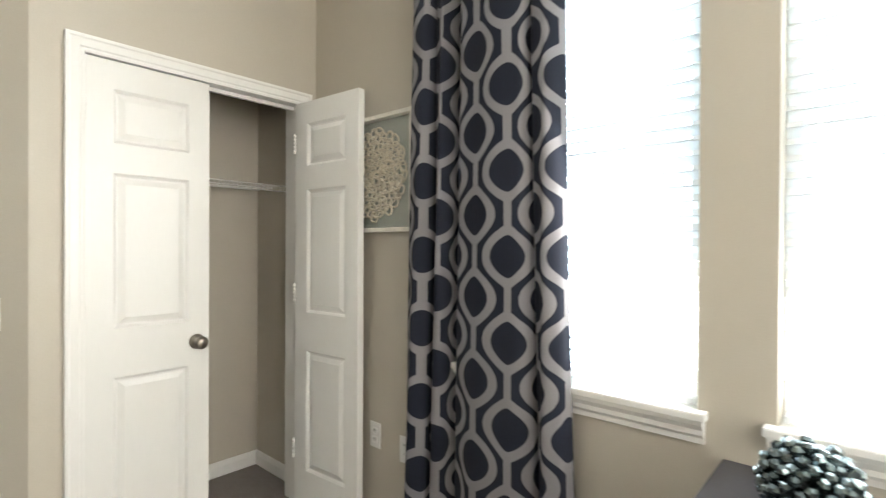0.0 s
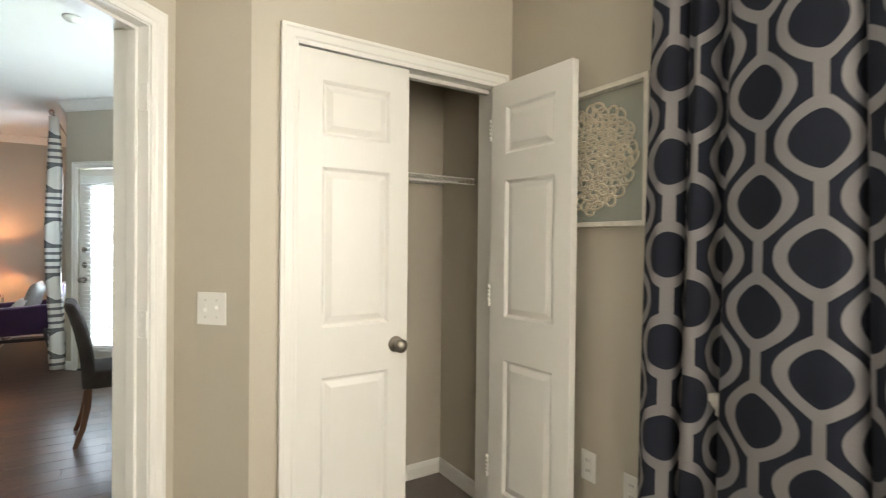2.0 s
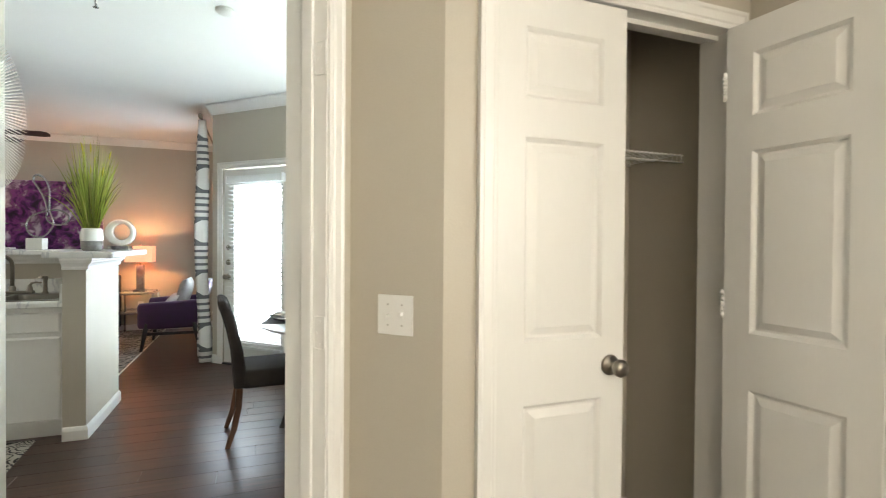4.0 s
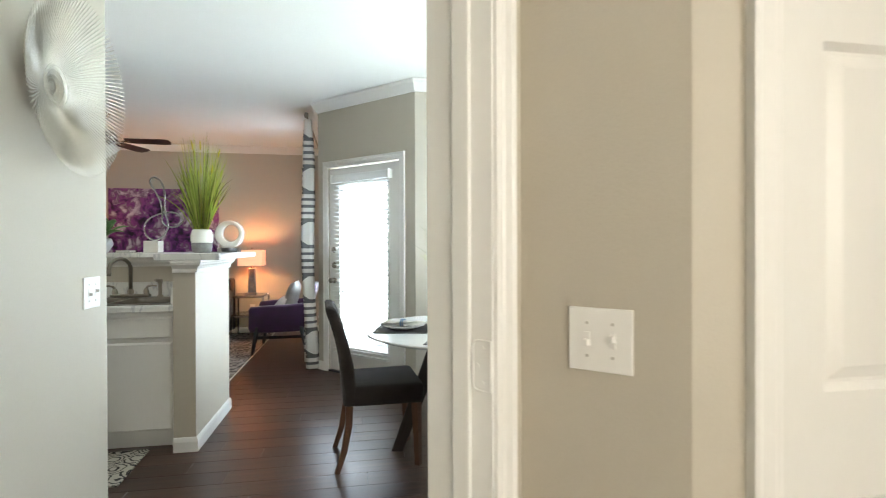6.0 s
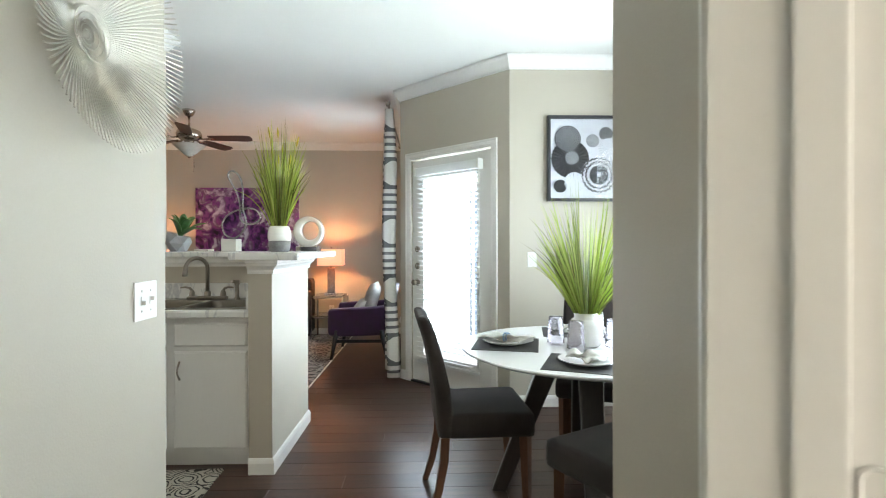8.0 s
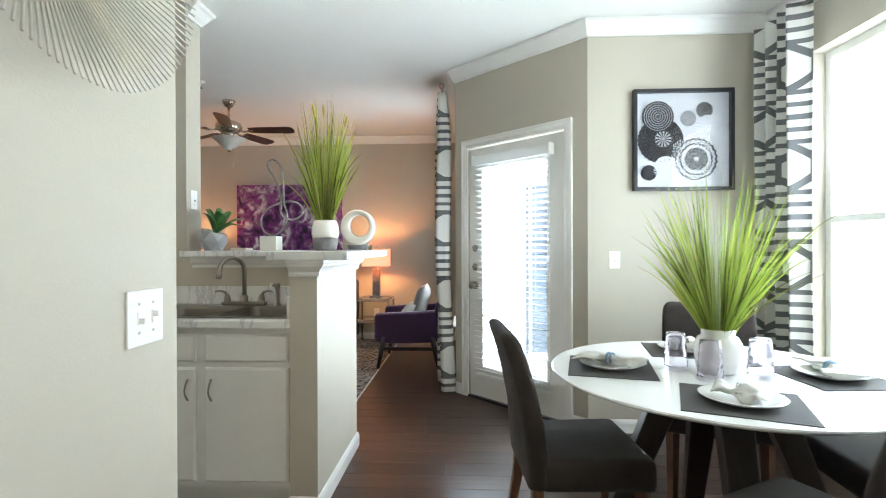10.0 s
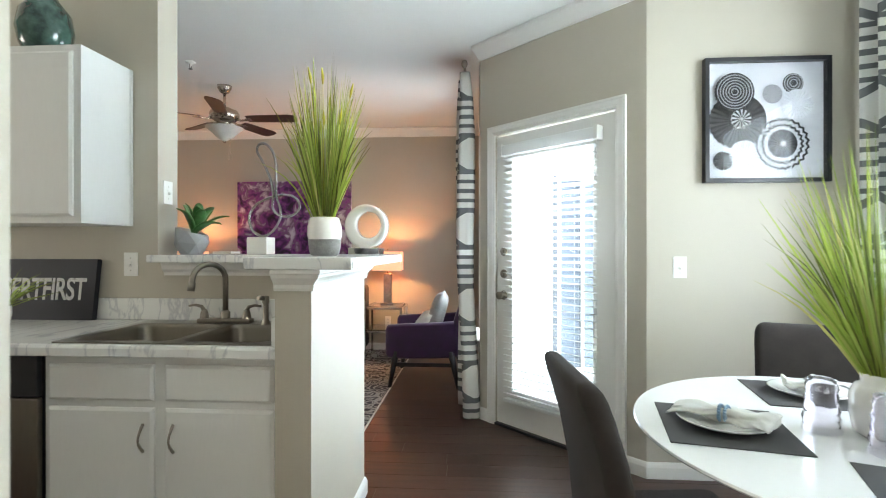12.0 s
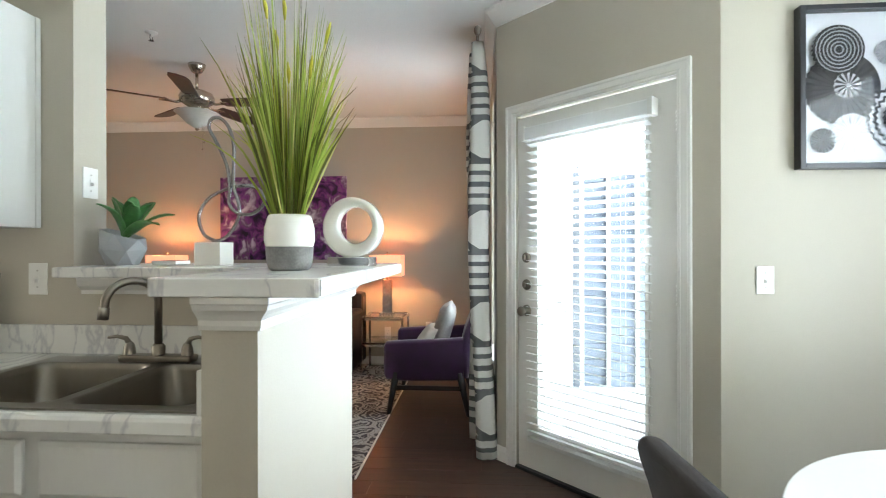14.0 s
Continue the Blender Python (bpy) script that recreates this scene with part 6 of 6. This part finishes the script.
fan_disc(0.265, 0.500, 0.252, "ink", -0.012, 30)
fan_disc(0.229, 0.253, 0.174, "ink", -0.021, 34)
for q in (0.16, 0.30, 0.44, 0.58, 0.72, 0.86):
    zigzag_ring(0.229, 0.253, 0.174, q, 0.026, 0.012, "paper_grey", -0.0285, 30)
fan_disc(0.320, 0.800, 0.137, "paper", -0.016, 26)
fan_disc(0.285, 0.490, 0.090, "paper", -0.024, 16)
pinwheel(0.285, 0.490, 0.088, "ink", -0.0315, 13)
fan_disc(0.135, 0.845, 0.086, "ink", -0.016, 20)
fan_disc(0.737, 0.184, 0.090, "ink", -0.013, 22)
for q in (0.35, 0.60, 0.85):
    zigzag_ring(0.737, 0.184, 0.090, q, 0.05, 0.02, "paper_grey", -0.0205, 18)
fan_disc(0.560, 0.273, 0.086, "paper_grey", -0.014, 22)
fan_disc(0.765, 0.368, 0.134, "paper", -0.022, 26)
fan_disc(0.640, 0.705, 0.240, "paper", -0.012, 22)
for q in (0.91, 0.71):
    zigzag_ring(0.640, 0.705, 0.240, q, 0.045, 0.04, "ink", -0.0195, 24)
fan_disc(0.640, 0.705, 0.128, "ink", -0.0215, 22)
fan_disc(0.640, 0.705, 0.026, "paper", -0.030, 10, 0.001)

# ---- living room ----
LZ = 0.0


def amethyst():
    m, n, l, b = node_material("purple_crystal_print")
    co = n.new("ShaderNodeTexCoord")
    nz, vo, st = n.new("ShaderNodeTexNoise"), n.new("ShaderNodeTexVoronoi"), n.new("ShaderNodeTexNoise")
    nz.inputs["Scale"].default_value, nz.inputs["Detail"].default_value, nz.inputs["Distortion"].default_value = 4.5, 12, 1.0
    st.inputs["Scale"].default_value, st.inputs["Detail"].default_value, st.inputs["Distortion"].default_value = 6.5, 12, 1.4
    vo.inputs["Scale"].default_value = 8.0
    for tex in (nz, st):
        l.new(co.outputs["Object"], tex.inputs["Vector"])
    mx = n.new("ShaderNodeMixRGB")
    mx.inputs[0].default_value = 0.3
    l.new(co.outputs["Object"], mx.inputs[1])
    l.new(st.outputs[1], mx.inputs[2])
    l.new(mx.outputs[0], vo.inputs["Vector"])
    q = Maths(m.node_tree)
    v = q.op("ADD", q.op("MULTIPLY", nz.outputs[0], 0.75), q.op("MULTIPLY", vo.outputs[0], 0.32))
    v = q.op("ADD", v, q.op("MULTIPLY", q.op("SUBTRACT", st.outputs[0], 0.5), 0.7))
    r = n.new("ShaderNodeValToRGB")
    cr = r.color_ramp
    cr.elements[0].position, cr.elements[0].color = 0.34, (0.018, 0.006, 0.025, 1)
    cr.elements[1].position, cr.elements[1].color = 0.74, (0.66, 0.60, 0.66, 1)
    for p, c in ((0.45, (0.10, 0.018, 0.13, 1)), (0.53, (0.26, 0.06, 0.26, 1)), (0.58, (0.17, 0.09, 0.16, 1)), (0.64, (0.40, 0.29, 0.40, 1))):
        cr.elements.new(p).color = c
    l.new(v, r.inputs[0])
    l.new(r.outputs[0], b.inputs["Base Color"])
    b.inputs["Roughness"].default_value = 0.45
    return m


def rug_material():
    m, n, l, b = node_material("worn_floral_rug")
    co = n.new("ShaderNodeTexCoord")
    vo, nz, wear = n.new("ShaderNodeTexVoronoi"), n.new("ShaderNodeTexNoise"), n.new("ShaderNodeTexNoise")
    nz.inputs["Scale"].default_value, nz.inputs["Detail"].default_value = 4, 4
    wear.inputs["Scale"].default_value, wear.inputs["Detail"].default_value = 2.2, 8
    mx = n.new("ShaderNodeMixRGB")
    mx.inputs[0].default_value = 0.22
    for t in (nz, wear):
        l.new(co.outputs["Object"], t.inputs["Vector"])
    l.new(co.outputs["Object"], mx.inputs[1])
    l.new(nz.outputs[1], mx.inputs[2])
    vo.inputs["Scale"].default_value = 7
    vo.feature = "DISTANCE_TO_EDGE"
    l.new(mx.outputs[0], vo.inputs["Vector"])
    q = Maths(m.node_tree)
    band = q.op("SINE", q.op("MULTIPLY", vo.outputs[0], 34))
    v = q.op("ADD", q.op("MULTIPLY_ADD", band, 0.28, 0.45), q.op("MULTIPLY", q.op("SUBTRACT", wear.outputs[0], 0.5), 1.1))
    r = n.new("ShaderNodeValToRGB")
    cr = r.color_ramp
    cr.elements[0].position, cr.elements[0].color = 0.3, (0.055, 0.045, 0.045, 1)
    cr.elements[1].position, cr.elements[1].color = 0.62, (0.40, 0.37, 0.33, 1)
    cr.elements.new(0.45).color = (0.13, 0.10, 0.09, 1)
    l.new(v, r.inputs[0])
    l.new(r.outputs[0], b.inputs["Base Color"])
    b.inputs["Roughness"].default_value = 0.95
    bp = n.new("ShaderNodeBump")
    bp.inputs["Strength"].default_value, bp.inputs["Distance"].default_value = 0.5, 0.004
    l.new(v, bp.inputs["Height"])
    l.new(bp.outputs[0], b.inputs["Normal"])
    return m


def mat_material():
    m, n, l, b = node_material("rose_scroll_kitchen_mat")
    co = n.new("ShaderNodeTexCoord")
    vo = n.new("ShaderNodeTexVoronoi")
    vo.inputs["Scale"].default_value, vo.inputs["Randomness"].default_value = 7.5, 0.7
    l.new(co.outputs["Object"], vo.inputs["Vector"])
    nz = n.new("ShaderNodeTexNoise")
    nz.inputs["Scale"].default_value = 16
    l.new(co.outputs["Object"], nz.inputs["Vector"])
    q = Maths(m.node_tree)
    d = q.op("ADD", vo.outputs[0], q.op("MULTIPLY", nz.outputs[0], 0.25))
    band = q.op("LESS_THAN", q.op("MODULO", d, 0.14), 0.05)
    mx = n.new("ShaderNodeMixRGB")
    mx.inputs[1].default_value, mx.inputs[2].default_value = (0.42, 0.40, 0.34, 1), (0.03, 0.028, 0.028, 1)
    l.new(band, mx.inputs[0])
    l.new(mx.outputs[0], b.inputs["Base Color"])
    b.inputs["Roughness"].default_value = 0.9
    return m


kmat = thing("kitchen_mat", (-4.20, -2.0, 0), "black and cream rose-scroll mat before the sink", "mat", "", 3)
part("woven_face", boxed(-0.24, 0.24, -0.57, 0.57, 0.0, 0.009, bevel=0.003), mat_material(), kmat)

rug = thing("area_rug", (-7.42, -2.615, 0), "worn grey and brown floral area rug", "rug")
part("woven_face", boxed(-1.35, 1.35, -1.25, 1.25, 0, 0.010, bevel=0.003), rug_material(), rug)
part("binding", boxed(-1.36, 1.36, 1.2505, 1.262, 0, 0.009, bevel=0.002), M["frame_wash"], rug, "pale bound edge")

canvas = thing("canvas_print", (-8.79, -2.862, 1.63), "wide purple amethyst crystal canvas print", "painting", "", 90)
part("canvas", boxed(-0.725, 0.725, -0.04, -0.001, -0.465, 0.465, bevel=0.004), amethyst(), canvas)


def table_lamp(x, y, z, label):
    t = thing("table_lamp", (x, y, z), label, "lamp", "table lamps")
    part("foot", boxed(-0.075, 0.075, -0.075, 0.075, 0, 0.022, bevel=0.003), M["chrome"], t)
    part("column", boxed(-0.045, 0.045, -0.045, 0.045, 0.0225, 0.36, bevel=0.006), M["stone_grey"], t, "grey ribbed column")
    bm = bmesh.new()
    add_rod(bm, (0, 0, 0.36), (0, 0, 0.40), 0.012, n=12)
    add_rod(bm, (0, 0, 0.40), (0, 0, 0.635), 0.004, n=8)
    add_rod(bm, (0, 0, 0.635), (0, 0, 0.655), 0.010, n=12)
    part("stem", bm, M["nickel"], t)
    bm = bmesh.new()
    for a, b, c, d in ((-0.12, -0.116, -0.165, 0.165), (0.116, 0.12, -0.165, 0.165), (-0.116, 0.116, -0.165, -0.161), (-0.116, 0.116, 0.161, 0.165)):
        add_box(bm, a, b, c, d, 0.40, 0.62)
    part("shade", bm, M["shade"], t, "lit blush rectangular shade")
    return t


table_lamp(-8.50, -1.63, 0.60, "lit table lamp with grey column and rectangular shade")
bulb("lamp_bulb_a", (-8.50, -1.63, 1.11), 26, 0.03, WARM)
table_lamp(-8.50, -4.05, 0.60, "lit table lamp with grey column and rectangular shade")
bulb("lamp_bulb_b", (-8.50, -4.05, 1.11), 26, 0.03, WARM)


def side_table(x, y):
    t = thing("side_table", (x, y, 0), "chrome and glass side table with a lower shelf", "side table", "side tables")
    hw = 0.21
    for sx in (-1, 1):
        for sy in (-1, 1):
            part("post", boxed(sx * hw - 0.012, sx * hw + 0.012, sy * hw - 0.012, sy * hw + 0.012, 0.0, 0.588), M["chrome"], t)
    for z in (0.30, 0.565):
        for k in range(4):
            bm = boxed(-hw + 0.0125, hw - 0.0125, hw - 0.011, hw + 0.011, z, z + 0.022)
            bm.transform(Matrix.Rotation(radians(90 * k), 4, "Z"))
            part("rail", bm, M["chrome"], t)
        part("shelf", boxed(-hw + 0.012, hw - 0.012, -hw + 0.012, hw - 0.012, z + 0.0225, z + 0.0345), M["glass"], t, "clear glass shelf")
    for k in range(4):
        bm = boxed(-hw + 0.0125, hw - 0.0125, hw - 0.011, hw + 0.011, 0.001, 0.023)
        bm.transform(Matrix.Rotation(radians(90 * k), 4, "Z"))
        part("rail", bm, M["chrome"], t)
    return t


st = side_table(-8.47, -1.645)
copy_thing(st, pose(-8.47, -4.05, 0))

sofa = thing("sofa", (-8.27, -2.85, 0), "dark brown leather sofa against the wall", "sofa")
part("base", boxed(-0.45, 0.42, -0.95, 0.95, 0.08, 0.30, bevel=0.03), M["dark_leather"], sofa)
part("backrest", boxed(-0.47, -0.22, -0.95, 0.95, 0.30, 0.82, bevel=0.05), M["dark_leather"], sofa)
for y in (-0.95, 0.73):
    part("arm", boxed(-0.45, 0.43, y, y + 0.22, 0.08, 0.66, bevel=0.04), M["dark_leather"], sofa)
for y in (-0.72, 0.005):
    part("seat_cushion", boxed(-0.24, 0.44, y, y + 0.715, 0.305, 0.46, bevel=0.04), M["dark_leather"], sofa)
for x in (-0.38, 0.36):
    for y in (-0.88, 0.88):
        part("leg", boxed(x - 0.03, x + 0.03, y - 0.03, y + 0.03, 0, 0.079), M["espresso"], sofa)


def pillow(name, place, rot, w, h, t, mat, label):
    p = thing(name, place, label, "cushion", "cushions")
    p.rotation_euler = [radians(a) for a in rot]
    bm = bmesh.new()
    n = 10
    for s in (1, -1):
        g = [[bm.verts.new((w * (i / n - 0.5), s * t * 0.5 * ((1 - (2 * i / n - 1) ** 4) * (1 - (2 * j / n - 1) ** 4)) ** 0.6, h * (j / n - 0.5) + h / 2)) for j in range(n + 1)] for i in range(n + 1)]
        for i in range(n):
            for j in range(n):
                bm.faces.new((g[i][j], g[i + 1][j], g[i + 1][j + 1], g[i][j + 1])).smooth = True
    bmesh.ops.remove_doubles(bm, verts=bm.verts, dist=0.0005)
    part("cover", bm, mat, p)
    return p


pillow("cushion", (-8.12, -2.17, 0.462), (-12, 0, 80), 0.42, 0.40, 0.13, M["grey_cushion"], "silver patterned cushion on the dark sofa")

# purple armchair, seen from its side
ac = thing("armchair", (-7.50, -1.04, 0), "purple velvet armchair on black wooden legs", "armchair", "", 180)
# local: front towards +y
part("seat", boxed(-0.30, 0.30, -0.24, 0.33, 0.27, 0.43, bevel=0.04), M["purple"], ac)
bm = bmesh.new()
lp = []
for z, y, th, hw in ((0.28, -0.24, 0.10, 0.33), (0.45, -0.26, 0.11, 0.345), (0.62, -0.30, 0.10, 0.34), (0.76, -0.345, 0.085, 0.32), (0.81, -0.36, 0.06, 0.29)):
    lp.append([(x, y + yy, z) for x, yy in rounded(-hw, hw, -th / 2, th / 2, th * 0.4, 4)])
loft(bm, lp)
part("backrest", bm, M["purple"], ac)
for s in (-1, 1):
    bm = bmesh.new()
    lp = []
    for y, z0, z1, w in ((-0.25, 0.27, 0.60, 0.08), (-0.05, 0.265, 0.585, 0.085), (0.2, 0.26, 0.575, 0.085), (0.345, 0.27, 0.565, 0.08), (0.365, 0.30, 0.54, 0.06)):
        lp.append([(s * 0.33 + xx, y, zz) for xx, zz in rounded(-w / 2, w / 2, z0, z1, 0.028, 4)])
    loft(bm, lp)
    part("arm", bm, M["purple"], ac)
    for y, dy in ((0.27, 0.06), (-0.22, -0.07)):
        bm = bmesh.new()
        add_rod(bm, (s * 0.345, y, 0.33), (s * 0.36, y + dy, 0.0), 0.032, 0.018, 8)
        part("leg", bm, M["black_frame"], ac, "black tapered wooden leg")
    part("stretcher", boxed(s * 0.345 - 0.012, s * 0.345 + 0.012, -0.25, 0.29, 0.19, 0.225, bevel=0.003), M["black_frame"], ac)
pillow("cushion", (-7.50, -1.02, 0.432), (-16, 0, 0), 0.44, 0.42, 0.15, M["grey_cushion"], "pale grey cushion on the purple armchair")
pillow("cushion", (-7.48, -1.18, 0.432), (-38, 0, 8), 0.40, 0.26, 0.12, M["napkin"], "white and black lumbar cushion on the armchair")
switch_plate("wall_outlet", (-8.79, -1.22, 0.42), 90, 0, "white outlet plate low on the living room wall", True)
switch_plate("wall_outlet", (-8.79, -1.68, 0.36), 90, 0, "white outlet plate low on the living room wall", True)

# ceiling fan
fan = thing("ceiling_fan", (-7.10, -2.885, CEIL), "brushed nickel ceiling fan with five dark blades and glass bowl", "ceiling fan")
bm = bmesh.new()
add_lathe(bm, [(0.0, -0.001), (0.065, -0.001), (0.062, -0.02), (0.04, -0.06), (0.022, -0.07), (0.0, -0.07)], 28)
part("canopy", bm, M["fan_nickel"], fan)
bm = bmesh.new()
add_rod(bm, (0, 0, -0.07), (0, 0, -0.205), 0.012, n=14)
part("downrod", bm, M["fan_nickel"], fan)
bm = bmesh.new()
add_lathe(bm, [(0.03, -0.155), (0.06, -0.16), (0.115, -0.185), (0.13, -0.215), (0.125, -0.25), (0.09, -0.275), (0.05, -0.285), (0.05, -0.33), (0.075, -0.335), (0.08, -0.35), (0.0, -0.35)], 32)
part("motor", bm, M["fan_nickel"], fan)
bm = bmesh.new()
add_lathe(bm, [(0.165, -0.338), (0.150, -0.350), (0.115, -0.380), (0.080, -0.415), (0.045, -0.442), (0.018, -0.455), (0.0, -0.456), (0.0, -0.45), (0.04, -0.436), (0.075, -0.408), (0.108, -0.376), (0.145, -0.346), (0.160, -0.336)], 32)
part("glass_bowl", bm, M["bowl_glass"], fan, "white frosted glass bowl")
bm = bmesh.new()
add_lathe(bm, [(0.0, -0.454), (0.016, -0.457), (0.014, -0.47), (0.0, -0.478)], 16)
part("bowl_finial", bm, M["fan_nickel"], fan)
for x, L0 in ((0.012, 0.26), (-0.012, 0.20)):
    bm = bmesh.new()
    add_rod(bm, (x, 0.05, -0.35), (x, 0.05, -0.35 - L0), 0.0016, n=5)
    add_lathe(bm, [(0.0, 0.0), (0.005, -0.008), (0.006, -0.018), (0.0, -0.024)], 10, (x, 0.05, -0.35 - L0))
    part("pull_chain", bm, M["fan_nickel"], fan)
for k in range(5):
    an = radians(72 * k + 20)
    bm = bmesh.new()
    add_tube(bm, [(0.10, 0, -0.255), (0.15, 0.0, -0.272), (0.19, 0.0, -0.268), (0.23, 0, -0.262)], [0.012, 0.010, 0.010, 0.016], 8)
    add_box(bm, 0.20, 0.26, -0.035, 0.035, -0.270, -0.262, bevel=0.003)
    bm.transform(Matrix.Rotation(an, 4, "Z"))
    part("blade_arm", bm, M["fan_nickel"], fan)
    bm = bmesh.new()
    pts = [(0.21, -0.055), (0.30, -0.062), (0.60, -0.072), (0.655, -0.055), (0.67, 0.0), (0.655, 0.055), (0.60, 0.072), (0.30, 0.062), (0.21, 0.055)]
    add_prism(bm, pts, -0.003, 0.003)
    bm.transform(Matrix.Rotation(an, 4, "Z") @ Matrix.Translation((0, 0, -0.258)) @ Matrix.Rotation(radians(-12), 4, "X"))
    part("blade", bm, M["fan_blade"], fan, "dark cherry wood blade")

for ob in fan.children:
    if not ob.name.startswith(("canopy", "downrod")):
        ob.data.transform(Matrix.Translation((0, 0, -0.045)))

spk = thing("fire_sprinkler", (-6.52, -2.86, CEIL), "small white ceiling sprinkler head", "sprinkler")
bm = bmesh.new()
add_lathe(bm, [(0.0, -0.001), (0.04, -0.001), (0.038, -0.008), (0.012, -0.012), (0.010, -0.03), (0.0, -0.031)], 20)
part("escutcheon", bm, M["plate"], spk)
bm = bmesh.new()
add_tube(bm, [(-0.012, 0, -0.02), (-0.014, 0, -0.045), (0, 0, -0.055), (0.014, 0, -0.045), (0.012, 0, -0.02)], 0.003, 6)
add_lathe(bm, [(0.0, -0.054), (0.016, -0.056), (0.016, -0.058), (0.0, -0.059)], 14)
part("deflector", bm, M["silver"], spk)
copy_thing(spk, pose(-4.09, -1.02, CEIL))
for sx, sy in ((-3.97, -0.31),):
    det = thing("smoke_detector", (sx, sy, CEIL), "small white ceiling detector", "detector")
    bm = bmesh.new()
    add_lathe(bm, [(0.0, -0.001), (0.055, -0.001), (0.055, -0.012), (0.045, -0.024), (0.0, -0.026)], 28)
    part("housing", bm, M["plate"], det)

# ---- floor planks, running across the view ----
PW, PL = 0.152, 1.22
floor_near = structure("floor", boxed(-5.4, -2.30, -1.42, 0.10, -0.0119, -0.0085), M["shadow_gap"], "dark walnut plank floor")


def plank_mesh(length):
    bm = bmesh.new()
    add_box(bm, 0.0006, PW - 0.0006, 0.0006, length - 0.0006, -0.0084, 0.0)
    top = [e for e in bm.edges if all(v.co.z > -0.001 for v in e.verts)]
    bmesh.ops.bevel(bm, geom=top, offset=0.0012, segments=1, affect="EDGES")
    bmesh.ops.recalc_face_normals(bm, faces=bm.faces)
    me = bpy.data.meshes.new("plank")
    bm.to_mesh(me)
    bm.free()
    me.materials.append(M["wood_floor"])
    return me


plank_by_length = {}
rest_v, rest_f = [], []
x = -8.79
rnd = random.Random(2)


def far_side(x):
    """The y where the floor ends under the outer walls, for a board that starts at x."""
    if x + PW < -6.40:
        return -0.54
    if x + PW < -5.52:
        return min(0.36, x + PW + 5.84 + 0.03)
    if x + PW > -2.14:
        return -2.032 - x - PW
    return 1.55


while x < -1.47:
    y = -5.6 - rnd.uniform(0, PL)
    end = far_side(x)
    while y < end:
        length = round(min(PL, end - y), 3)
        near = -6.6 < x < -2.45 and y + PL > -1.4 and y < 0.75
        if near:
            if length not in plank_by_length:
                plank_by_length[length] = plank_mesh(length)
            ob = new("plank", plank_by_length[length])
            ob.location = (x, y, 0)
            ob.parent = floor_near
        else:
            k = len(rest_v)
            a, b, c, d = x + 0.0006, x + PW - 0.0006, y + 0.0006, y + length - 0.0006
            rest_v += [(a, c, -0.0084), (b, c, -0.0084), (b, d, -0.0084), (a, d, -0.0084), (a, c, 0), (b, c, 0), (b, d, 0), (a, d, 0)]
            rest_f += [(k + 4, k + 5, k + 6, k + 7), (k, k + 1, k + 5, k + 4), (k + 1, k + 2, k + 6, k + 5), (k + 2, k + 3, k + 7, k + 6), (k + 3, k, k + 4, k + 7)]
        y += PL
    x += PW
me = bpy.data.meshes.new("floor_far_planks")
me.from_pydata(rest_v, [], rest_f)
me.materials.append(M["wood_floor"])
tagged(new("floor_far_planks", me), "dark walnut planks in the far parts of the rooms", "floor", "", "stuff")
